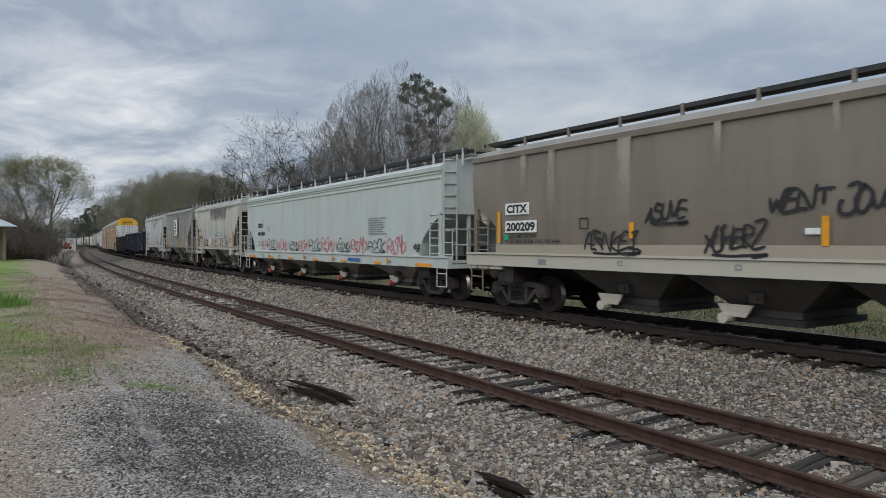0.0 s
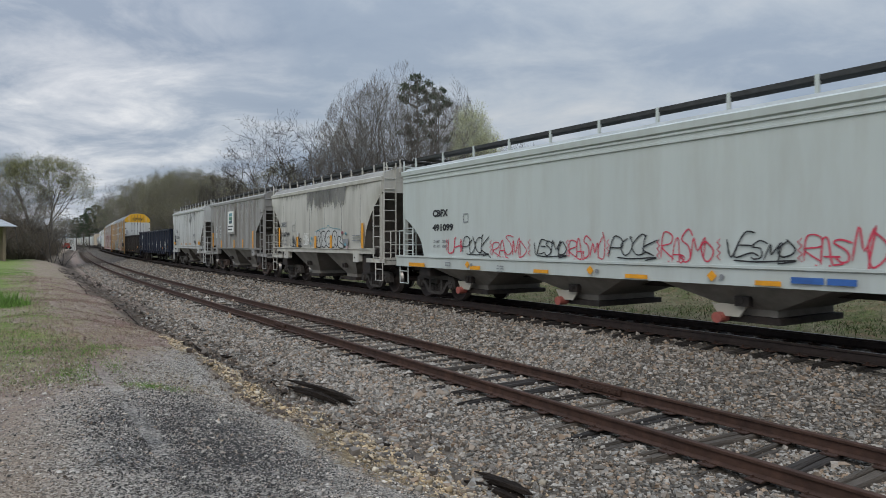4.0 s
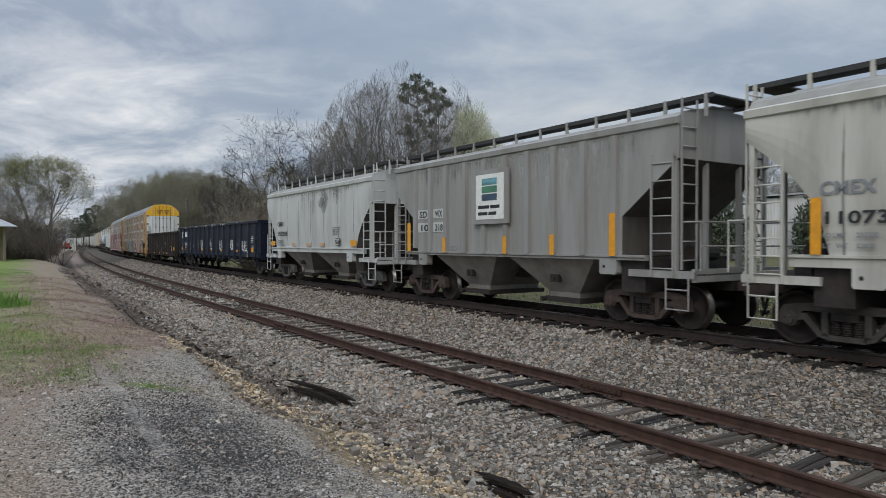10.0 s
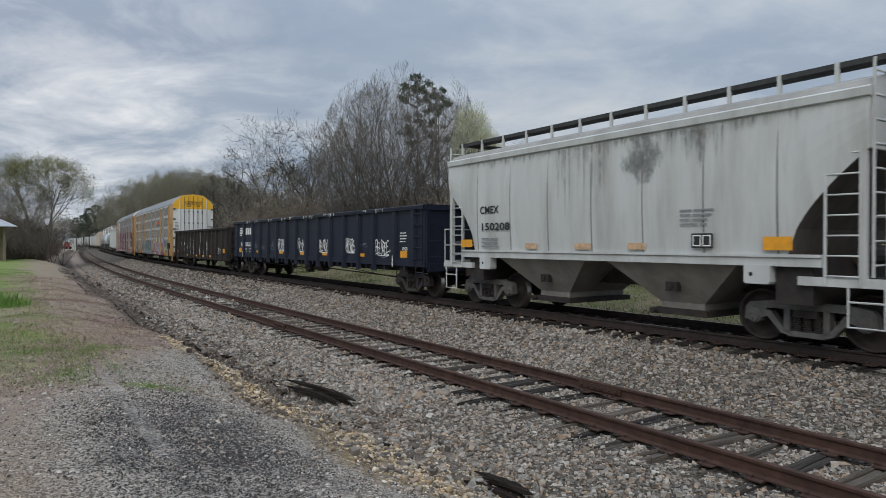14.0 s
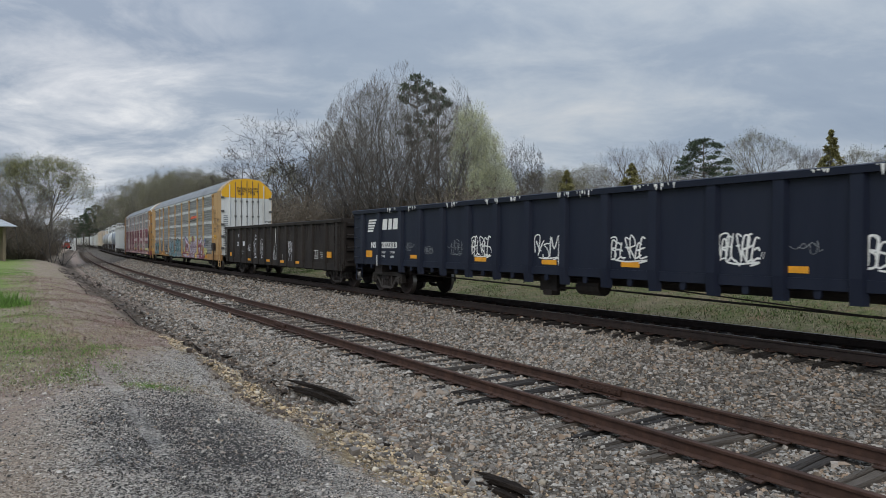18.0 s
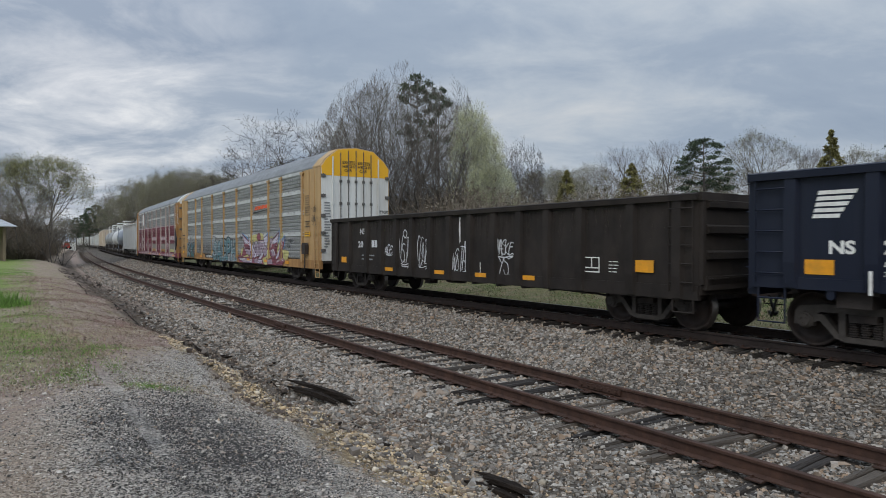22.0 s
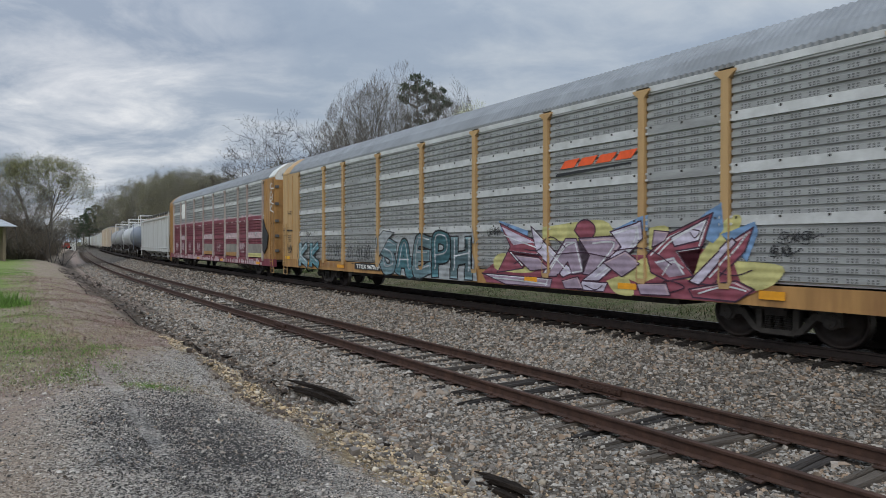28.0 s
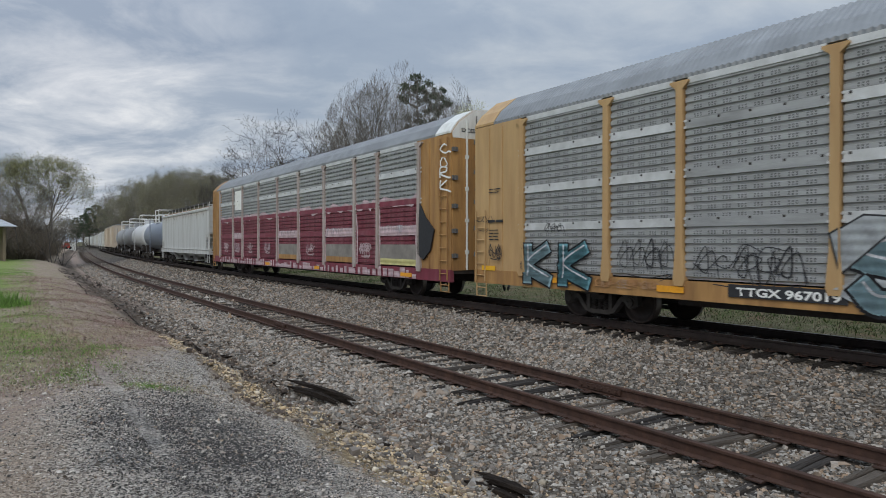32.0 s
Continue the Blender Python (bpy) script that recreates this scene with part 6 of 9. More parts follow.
        rod(bm, (0.03, 0, -0.07), (0.03, 0, 0.07), 0.02, 6)
        hinge = mesh_of("door_hinge", bm, M_GREYSTEEL)
        for y in (-w + 0.07, w - 0.07):
            for z in (side0 + 0.4, side0 + 1.1, side0 + 1.8, side0 + 2.6, side0 + 3.4):
                o = new("door_hinge", hinge); o.parent = car
                o.matrix_basis = pose(x + s * 0.08, y, z)
    return car, half, lb


# ---- tank cars ----
def tank_car(name, s0, s1, paint, label, r=1.42, zc=2.45):
    centres = (s1 - s0) / 2 - 1.9
    car, half = railcar(name, s0, s1, centres, "dark", label, "tank car", False)
    lb = half - 0.75
    bm = bmesh.new()
    rings = []
    for x, q in ((-lb, .05), (-lb + .05, .4), (-lb + .18, .72), (-lb + .4, .93), (-lb + .65, 1), (lb - .65, 1), (lb - .4, .93), (lb - .18, .72), (lb - .05, .4), (lb, .05)):
        rings.append([(x, r * q * math.cos(k * math.pi / 14), zc + r * q * math.sin(k * math.pi / 14)) for k in range(28)])
    loft(bm, rings)
    part("tank", bm, paint, car, smooth=True)
    bm = bmesh.new()
    box(bm, -half + 0.5, half - 0.5, -0.3, 0.3, 0.78, 1.12)
    for s in (-1, 1):
        box(bm, s * centres - 0.5, s * centres + 0.5, -1.25, 1.25, 0.8, 1.5)
        box(bm, s * (half - 0.6) - 0.06, s * (half - 0.6) + 0.06, -1.4, 1.4, 0.95, 1.2)
        box(bm, s * (half - 1.2) - 0.6, s * (half - 1.2) + 0.6, -1.45, -1.2, 1.02, 1.1)
    part("stub_sill", bm, M_STEEL, car)
    bm = bmesh.new()
    rod(bm, (0, 0, zc + r - 0.1), (0, 0, zc + r + 0.42), 0.5, 16)
    part("manway", bm, paint, car)
    bm = bmesh.new()
    for x in (-1.1, 1.1):
        for y in (-0.9, 0.9):
            rod(bm, (x, y, zc + r * 0.8), (x, y, zc + r + 1.0), 0.03, 5)
    for z in (zc + r + 1.0, zc + r + 0.55):
        pipe(bm, [(-1.1, -.9, z), (1.1, -.9, z), (1.1, .9, z), (-1.1, .9, z), (-1.1, -.9, z)], 0.03)
    box(bm, -1.1, 1.1, -1.0, -0.55, zc + r * 0.86, zc + r * 0.9)
    part("top_platform", bm, M_WHITE, car)
    ladder(car, -0.25, 0.25, -r - 0.12, 0.9, zc + r, 9, paint)
    return car


# ---- box cars ----
def box_car(name, s0, s1, paint, label, top=4.75, open_end=False):
    centres = (s1 - s0) / 2 - 2.2
    car, half = railcar(name, s0, s1, centres, "dark", label, "box car", False)
    lb, w = half - 0.55, 1.5
    bm = bmesh.new()
    box(bm, -lb, lb, -w, w, 1.0, top - 0.25)
    part("body", bm, paint, car)
    bm = bmesh.new()
    slab_yz(bm, ((-w - .04, top - .25), (-w - .04, top - .15), (-.9, top - .03), (0, top), (.9, top - .03), (w + .04, top - .15), (w + .04, top - .25)), -lb - .03, lb + .03)
    part("roof", bm, M_RACKROOF, car)
    for k in range(13):
        x = -lb + 0.25 + (2 * lb - 0.5) * k / 12
        bm = bmesh.new()
        box(bm, x - .06, x + .06, -w - .06, -w + .01, 1.0, top - .3)
        part("side_post", bm, paint, car)
    bm = bmesh.new()
    box(bm, -1.6, 1.6, -w - .1, -w - .02, 1.1, top - .45)
    part("sliding_door", bm, paint, car)
    bm = bmesh.new()
    box(bm, -half + 0.5, half - 0.5, -0.3, 0.3, 0.72, 1.0)
    part("centre_sill", bm, M_STEEL, car)
    ladder(car, lb - 0.1, lb - 0.55, -w - 0.08, 1.0, top - 0.3, 9, paint)
    return car
# ---- the train, car by car ----
P_TAUPE = material("grimy_taupe_hopper_paint", (0.236, 0.196, 0.163), 0.34, 0.15, 0.14, 0.9, (0.15, 0.125, 0.105), 0.6, 0.8, STREAK, bump=0.05, spec=0.5)
# far darker than the bodies: shade beneath the ends, and grime, in its colour
P_SLOPE = material("shaded_grimy_slope_paint", (0.075, 0.066, 0.058), 0.8, 0, 0.3, 1.2, (0.16, 0.135, 0.115), 0.7, 1.3, STREAK)
M_CAPRED = material("red_cap_paint", (0.34, 0.10, 0.08), 0.5, 0, 0.2, 8)
P_TANBAND = material("dusty_tan_lower_band", (0.40, 0.345, 0.275), 0.6, 0, 0.15, 1.2, (0.27, 0.22, 0.17), 0.6, 1.2, (1.0, 1.0, 3.0))
P_TAUPETOP = material("grimy_taupe_roof_paint", (0.26, 0.235, 0.205), 0.5, 0.05, 0.15, 1, (0.16, 0.13, 0.11), 0.5, 0.8, STREAK)
P_PALE = material("pale_grey_green_hopper_paint", (0.50, 0.54, 0.52), 0.45, 0, 0.05, 0.8, (0.38, 0.38, 0.34), 0.55, 1.2, STREAK)
P_CREAM = material("stained_light_grey_hopper_paint", (0.50, 0.485, 0.44), 0.5, 0, 0.10, 1.0, (0.27, 0.25, 0.22), 0.75, 1.1, STREAK)
P_MIDGREY = material("dull_mid_grey_hopper_paint", (0.30, 0.295, 0.285), 0.55, 0, 0.12, 1.2, (0.19, 0.17, 0.15), 0.75, 1.1, STREAK)
P_LIGHT = material("light_grey_streaked_hopper_paint", (0.52, 0.53, 0.52), 0.5, 0, 0.08, 1.0, (0.30, 0.285, 0.26), 0.7, 1.1, STREAK)
P_BAYGREY = material("dusty_grey_bay_paint", (0.25, 0.23, 0.205), 0.75, 0, 0.2, 1.6, (0.10, 0.085, 0.075), 0.7, 1.4)
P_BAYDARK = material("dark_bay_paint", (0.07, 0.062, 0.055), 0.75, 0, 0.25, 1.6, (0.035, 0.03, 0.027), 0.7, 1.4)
P_NAVY = material("blue_black_gondola_paint", (0.012, 0.016, 0.031), 0.5, 0, 0.2, 1.2, (0.018, 0.02, 0.026), 0.5, 1.2, STREAK, spec=0.25)
P_SOOT = material("sooty_brown_black_gondola_paint", (0.0245, 0.0205, 0.0185), 0.65, 0, 0.3, 1.4, (0.052, 0.041, 0.034), 0.6, 1.6, (1.2, 1.2, 0.7), spec=0.2)
P_TANKBLUE = material("blue_grey_tank_paint", (0.17, 0.20, 0.25), 0.4, 0, 0.12, 1, (0.12, 0.12, 0.13), 0.5, 1)
P_TANKWHITE = material("white_tank_paint", (0.55, 0.56, 0.56), 0.4, 0, 0.12, 1, (0.3, 0.28, 0.25), 0.5, 1)
P_TANKGREY = material("grey_tank_paint", (0.26, 0.265, 0.27), 0.45, 0, 0.12, 1, (0.15, 0.14, 0.13), 0.5, 1)
P_TANCAR = material("tan_white_box_car_paint", (0.52, 0.45, 0.36), 0.55, 0, 0.15, 1, (0.3, 0.2, 0.12), 0.5, 1, STREAK)

P_CREAMSILL = material("cream_sill_paint", (0.50, 0.47, 0.40), 0.5, 0, 0.1, 1.5, (0.33, 0.28, 0.22), 0.5, 1.5, STREAK)
P_SOOTSTAIN = material("grey_soot_stain", (0.20, 0.195, 0.185), 0.6, 0, 0.3, 3, (0.33, 0.33, 0.32), 0.6, 2.0, STREAK)
P_DARKSTAIN = material("dark_soot_stain", (0.13, 0.13, 0.125), 0.6, 0, 0.3, 3, (0.30, 0.30, 0.29), 0.7, 2.5, STREAK)
P_PALERUN = material("pale_streak_of_spill", (0.46, 0.41, 0.34), 0.6, 0, 0.2, 3, (0.22, 0.19, 0.16), 0.6, 2.5, STREAK)
P_RUSTROOF = material("rusted_roof_sheet", (0.20, 0.12, 0.075), 0.8, 0, 0.3, 2, (0.36, 0.30, 0.24), 0.6, 1.5, STREAK)
P_ROOFDIRT = material("dirty_grey_roof_paint", (0.30, 0.29, 0.27), 0.7, 0, 0.2, 1.5, (0.18, 0.165, 0.15), 0.6, 1.2)
P_ROOFPALE = material("dull_pale_roof_paint", (0.40, 0.42, 0.41), 0.6, 0, 0.12, 1.5, (0.28, 0.27, 0.25), 0.6, 1.2)
P_RUSTRUN = material("orange_rust_streak", (0.33, 0.17, 0.07), 0.8, 0, 0.3, 3, (0.45, 0.40, 0.33), 0.6, 2.0, STREAK)

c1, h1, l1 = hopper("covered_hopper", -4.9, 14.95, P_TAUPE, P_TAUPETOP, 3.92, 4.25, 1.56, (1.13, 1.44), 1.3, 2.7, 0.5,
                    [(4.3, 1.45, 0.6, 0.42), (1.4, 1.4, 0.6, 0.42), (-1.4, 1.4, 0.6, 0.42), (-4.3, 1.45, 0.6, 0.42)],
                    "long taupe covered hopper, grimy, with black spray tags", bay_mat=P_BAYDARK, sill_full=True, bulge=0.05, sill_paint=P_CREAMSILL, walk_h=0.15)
c2, h2, l2 = hopper("covered_hopper", 14.95, 35.1, P_PALE, P_ROOFPALE, 3.90, 4.18, 1.56, (0.98, 1.30), 1.25, 2.55, 0.5,
                    [(6.1, 1.75, 0.45, 0.42), (2.05, 1.75, 0.45, 0.42), (-2.05, 1.75, 0.45, 0.42), (-6.1, 1.75, 0.45, 0.42)],
                    "long pale grey-green covered hopper with red and black spray tags", bay_mat=P_BAYGREY, sill_full=True, seam=0, overhang=0.82)
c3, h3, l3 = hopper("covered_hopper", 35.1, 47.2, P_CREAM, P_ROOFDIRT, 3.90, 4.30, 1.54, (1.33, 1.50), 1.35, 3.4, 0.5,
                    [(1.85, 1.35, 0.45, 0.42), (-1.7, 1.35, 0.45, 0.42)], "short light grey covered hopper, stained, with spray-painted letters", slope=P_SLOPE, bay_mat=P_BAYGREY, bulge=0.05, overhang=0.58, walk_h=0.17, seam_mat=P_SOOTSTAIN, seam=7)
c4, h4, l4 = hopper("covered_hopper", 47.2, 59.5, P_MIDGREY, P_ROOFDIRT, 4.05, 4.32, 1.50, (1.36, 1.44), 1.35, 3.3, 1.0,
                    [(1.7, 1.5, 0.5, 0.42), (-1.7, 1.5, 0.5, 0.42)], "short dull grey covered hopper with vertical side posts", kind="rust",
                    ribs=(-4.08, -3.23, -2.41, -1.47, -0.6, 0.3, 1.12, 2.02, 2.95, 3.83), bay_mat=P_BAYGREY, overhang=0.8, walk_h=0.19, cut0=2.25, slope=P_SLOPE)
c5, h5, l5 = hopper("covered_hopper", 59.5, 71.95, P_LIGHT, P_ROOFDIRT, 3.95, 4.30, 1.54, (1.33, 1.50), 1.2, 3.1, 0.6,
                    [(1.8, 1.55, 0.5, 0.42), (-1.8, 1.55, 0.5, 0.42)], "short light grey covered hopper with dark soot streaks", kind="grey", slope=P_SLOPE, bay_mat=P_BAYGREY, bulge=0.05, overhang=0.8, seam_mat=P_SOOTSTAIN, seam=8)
c6, h6, l6 = gondola("gondola_car", 71.95, 93.1, P_NAVY, 2.86, 1.1, 1.5, [s * x for x in (9.4, 8.2, 6.72, 5.55, 4.33, 3.07, 1.84, 0.61) for s in (-1, 1)], "long blue-black gondola car with white spray tags", drop=0.1, end_ribs=0)
c7, h7, l7 = gondola("gondola_car", 93.1, 110.2, P_SOOT, 2.62, 0.86, 1.5, [s * x for x in (7.6, 6.5, 5.1, 4.04, 3.05, 2.05, 1.0) for s in (-1, 1)] + [0.0], "sooty brown-black gondola car with white spray tags", drop=0.18, hang=0.0, gear=-1.42)
RACK_POSTS = (-11.4, -8.7, -6.9, -4.15, -1.35, 1.35, 4.15, 6.9, 8.7, 11.4)
c8, h8, l8 = autorack("autorack", 110.2, 138.0, "grey-sided autorack with amber posts and large spray paintings", RACK_POSTS, 5.60, 4.75, 1.01, 0.66, M_AMBER, M_AMBERDIRTY)
c9, h9, l9 = autorack("autorack", 138.0, 165.3, "autorack with maroon lower half, galvanised panels and rusty amber ends", RACK_POSTS, 5.60, 4.80, 0.95, 0.60, M_AMBERDIRTY, M_MAROON, M_MAROON, 3.0, M_PALEPOST)
c10, h10, l10 = hopper("covered_hopper", 165.3, 184.3, P_LIGHT, P_RUSTROOF, 3.92, 4.22, 1.54, (0.98, 1.28), 0.9, 2.3, 0.5,
                       [(5.4, 1.6, 0.6, 0.42), (1.8, 1.6, 0.6, 0.42), (-1.8, 1.6, 0.6, 0.42), (-5.4, 1.6, 0.6, 0.42)], "white covered hopper with a rust-streaked top edge", spin=False, sill_full=True, detail=False)
_s = 184.3
for _p, _len, _lab in ((P_TANKBLUE, 14.2, "blue-grey tank car"), (P_TANKWHITE, 12.4, "white tank car"), (P_TANKGREY, 13.4, "grey tank car"), (P_TANKGREY, 13.4, "grey tank car")):
    tank_car("tank_car", _s, _s + _len, _p, _lab + " with a railed top platform")
    _s += _len
for _p, _lab in ((P_TANCAR, "tan and white box car"), (P_TANCAR, "tan and white box car")):
    box_car("box_car", _s, _s + 17.5, _p, _lab + ", far down the line")
    _s += 17.5
for _k in range(11):
    hopper("covered_hopper", _s, _s + 17.8, P_LIGHT if _k % 3 else P_CREAM, P_LIGHT, 3.9, 4.25, 1.54, (1.1, 1.35), 1.9, 2.6, 0.6,
           [(4.5, 1.5, 0.5, 0.42), (1.5, 1.5, 0.5, 0.42), (-1.5, 1.5, 0.5, 0.42), (-4.5, 1.5, 0.5, 0.42)], "light grey covered hopper far down the line", spin=False, detail=False, rail_post=7, seam=0)
    _s += 17.8
# ---- lettering, reflectors, stains and spray paint, car by car ----
def bars(car, mat, y, *rows):
    for x0, x1, z0, z1 in rows:
        plate(car, "reflector_strip", x0, x1, z0, z1, mat, y)


def outline_box(car, x0, x1, z0, z1, mat, y, t=0.022, cross=False):
    bm = bmesh.new()
    for a, b, c, d in ((x0, x1, z0, z0 + t), (x0, x1, z1 - t, z1), (x0, x0 + t, z0 + t, z1 - t), (x1 - t, x1, z0 + t, z1 - t)):
        box(bm, a, b, y - 0.003, y, c, d)
    if cross:
        xm, zm = (x0 + x1) / 2, z0 + (z1 - z0) * 0.3
        box(bm, x0 + t, x1 - t, y - 0.003, y, zm - t / 2, zm + t / 2)
        box(bm, xm - t / 2, xm + t / 2, y - 0.003, y, zm + t / 2, z1 - t)
    part("stencil_frame", bm, mat, car)


# the taupe hopper
Y = -1.625
plate(c1, "mark_plate", -7.78, -6.89, 2.40, 2.68, M_WHITE, Y)
lettering(c1, "CITX", -7.72, 2.45, 0.26, M_INK, Y - 0.009, width=0.77)
plate(c1, "mark_plate", -7.78, -6.62, 1.96, 2.25, M_WHITE, Y)
lettering(c1, "200209", -7.73, 2.01, 0.27, M_INK, Y - 0.009, width=1.06)
lettering(c1, "LD LMT 230700", -7.6, 1.84, 0.11, M_INK, Y - 0.003, 0.003, width=0.95)
lettering(c1, "LT WT 55300 TTC TX 4-04", -7.6, 1.71, 0.11, M_INK, Y - 0.003, 0.003, width=1.75)
plate(c1, "green_dot", -7.82, -7.66, 1.78, 1.91, material("green_dot_paint", (0.02, 0.35, 0.16), 0.5), Y)
bars(c1, M_YELLOW, Y, (-8.1, -7.98, 1.7, 2.5), (-3.87, -3.75, 1.80, 2.12), (-0.15, -0.04, 1.66, 2.12), (3.7, 3.82, 1.8, 2.1), (7.95, 8.07, 1.7, 2.5))
outline_box(c1, -5.25, -4.98, 2.01, 2.25, M_INK, Y)
bm = bmesh.new(); slab_xz(bm, ((-9.29, 2.9), (-9.1, 3.02), (-8.93, 2.98), (-8.85, 2.6), (-8.6, 2.35), (-8.66, 2.14), (-8.93, 2.26), (-9.02, 2.45), (-9.18, 2.5), (-9.2, 2.75)), -1.47, -1.44); part("torn_sheet", bm, P_CREAMSILL, c1, "torn pale sheet at the car's end")
plate(c1, "sticker", -0.40, -0.17, 1.84, 1.94, M_WHITE, Y)
plate(c1, "lower_band", -l1 + 1.0, l1 - 1.0, 1.452, 1.67, P_TANBAND, Y + 0.012, 0.006, "dusty tan band along the side's foot")
for _t, _x, _z, _w, _h, _r in (("AFNKEI", -5.05, 1.55, 1.4, 0.34, 0.0), ("ASUVE", -3.45, 2.12, 0.9, 0.24, 0.02), ("YOHERZ", -2.2, 1.55, 1.15, 0.34, 0.02), ("WENT", -0.98, 2.2, 0.95, 0.28, 0.02), ("JOVE", 0.1, 2.18, 0.85, 0.32, 0.02)):
    tag(c1, _t, _x, _z, _w, _h, M_INK, Y - 0.006, len(_t) + int(_w * 50), 0.05, 0.12, _r, _t[0] in "AY")
for k, (x, z, l, q) in enumerate(((-6.12, 3.78, 1.55, 0.20), (-7.12, 3.76, 1.0, 0.22), (-4.0, 3.78, 2.0, 0.34), (-1.92, 3.8, 0.8, 0.12), (0.05, 3.8, 0.6, 0.1), (2.1, 3.78, 1.3, 0.25), (4.3, 3.8, 1.5, 0.3))):
    drips(c1, x - q, x + q, z + 0.05, l, P_PALERUN, Y - 0.001, shape="streak")
plate(c1, "sill_stencil", -6.6, -6.35, 1.2, 1.33, M_GREYINK, -1.592)
for x in (-4.2, -1.6, 1.0):
    outline_box(c1, x, x + 0.13, 1.24, 1.34, M_GREYINK, -1.594)

# the pale long hopper
Y = -1.572
lettering(c2, "CBFX", -7.5, 2.48, 0.26, M_INK, Y, width=0.8)
lettering(c2, "491099", -7.5, 2.07, 0.25, M_INK, Y, width=1.07)
lettering(c2, "LD LMT", -7.47, 1.72, 0.10, M_GREYINK, Y, 0.003)
lettering(c2, "220400", -7.47 + 0.85 * 0.56, 1.72, 0.10, M_GREYINK, Y, 0.003)
lettering(c2, "LT  WT", -7.47, 1.58, 0.10, M_GREYINK, Y, 0.003)
lettering(c2, "65600", -7.47 + 0.85 * 0.56, 1.58, 0.10, M_GREYINK, Y, 0.003)
outline_box(c2, -5.95, -5.72, 2.27, 2.51, M_GREYINK, Y)
small_print(c2, 4.63, 2.56, 1.32, 8, M_GREYINK, Y, 0.05, 0.075, 2)
for k, (x0, x1) in enumerate(((-4.71, -3.2), (-1.95, -0.75), (0.51, 1.8), (3.21, 4.55), (5.98, 7.25))):
    tag(c2, "RASMO", x0 + 0.1, 1.40, (x1 - x0) * 0.84, 0.42, M_RED, Y - 0.003, 200 + k, 0.026, 0.04, 0, False, True)
tag(c2, "UH", -6.7, 1.45, 0.62, 0.42, M_RED, Y - 0.003, 206, 0.03, 0.05, 0, False, True)
for k, (x0, x1, t_) in enumerate(((-5.95, -4.85, "POCK"), (-3.1, -2.0, "VESMO"), (-0.67, 0.42, "POCK"), (1.9, 3.1, "VESMO"), (4.67, 5.85, "POCK"))):
    tag(c2, t_, x0, 1.46, x1 - x0, 0.33, M_INK, Y - 0.014, 220 + k, 0.028, 0.25, 0)
scribble(c2, 7.7, 1.48, 0.32, 0.2, 2, M_INK, Y - 0.009, 225, 0.03, flourish=False)
YS = -1.632
bars(c2, M_YELLOW, YS, (7.89, 8.78, 1.0, 1.1), (5.21, 5.62, 1.01, 1.1), (2.5, 2.94, 1.01, 1.09), (-0.25, 0.3, 1.01, 1.09), (-3.0, -2.5, 1.01, 1.09), (-5.55, -5.11, 1.0, 1.1), (-8.77, -7.87, 1.0, 1.11))
small_print(c2, -4.4, 1.14, 0.3, 3, M_GREYINK, YS, 0.04, 0.07, 3)
outline_box(c2, -6.75, -6.5, 1.06, 1.17, M_GREYINK, YS)
for _x, _w in ((3.1, 0.5), (3.65, 0.42)):
    plate(c2, "mark_bar", _x, _x + _w, 1.07, 1.17, material("blue_mark_paint", (0.04, 0.12, 0.36), 0.5), YS, 0.003)
for _x in (-5.68, -1.2, 1.7, 6.1):
    bm = bmesh.new(); slab_xz(bm, ((_x - 0.1, 1.13), (_x, 1.03), (_x + 0.1, 1.13), (_x, 1.23)), YS - 0.006, YS); part("placard", bm, M_YELLOW, c2)
    bm = bmesh.new(); rod(bm, (_x + 0.19, YS - 0.006, 1.12), (_x + 0.19, YS, 1.12), 0.05, 12); part("sticker", bm, M_GREYINK, c2)
for z in (3.74, 3.60):
    bm = bmesh.new(); slab_yz(bm, ((-1.555, z - .03), (-1.59, z - .02), (-1.59, z + .02), (-1.555, z + .03)), -l2 + .05, l2 - .05); part("side_swage", bm, P_PALE, c2)

# the stained short hopper
Y = -1.605
lettering(c3, "CMEX", -4.24, 2.44, 0.28, M_GREYINK, Y, 0.008, width=0.8)
lettering(c3, "110739", -4.22, 2.0, 0.26, M_INK, Y, 0.006, width=1.08)
lettering(c3, "LD LMT", -4.19, 1.79, 0.10, M_GREYINK, Y, 0.003)
lettering(c3, "233200", -4.19 + 0.85 * 0.56, 1.79, 0.10, M_GREYINK, Y, 0.003)
lettering(c3, "LT   WT", -4.19, 1.63, 0.10, M_GREYINK, Y, 0.003)
lettering(c3, "52800", -4.19 + 0.85 * 0.56, 1.63, 0.10, M_GREYINK, Y, 0.003)
outline_box(c3, -2.72, -2.42, 2.22, 2.5, M_GREYINK, Y)
bars(c3, M_YELLOW, Y - 0.03, (-4.36, -4.20, 1.53, 2.40), (-2.12, -1.95, 1.53, 1.98), (-0.16, 0.02, 1.51, 1.98), (1.38, 1.56, 1.51, 2.0), (4.08, 4.25, 1.53, 2.41))
for x in (-2.04, -0.07, 1.47):
    plate(c3, "whitewash_patch", x - 0.09, x + 0.09, 1.98, 2.16, P_LIGHT, Y - 0.01)
tag(c3, "LANCOS", -2.95, 1.6, 1.3, 0.3, M_INK, Y - 0.006, 300, 0.04, 0.1)
scribble(c3, -1.4, 1.72, 0.55, 0.38, 3, M_WHITE, Y - 0.006, 301, 0.03)
piece = Wall(c3, (), 0.0, Y - 0.004, Y - 0.004, Y - 0.004)
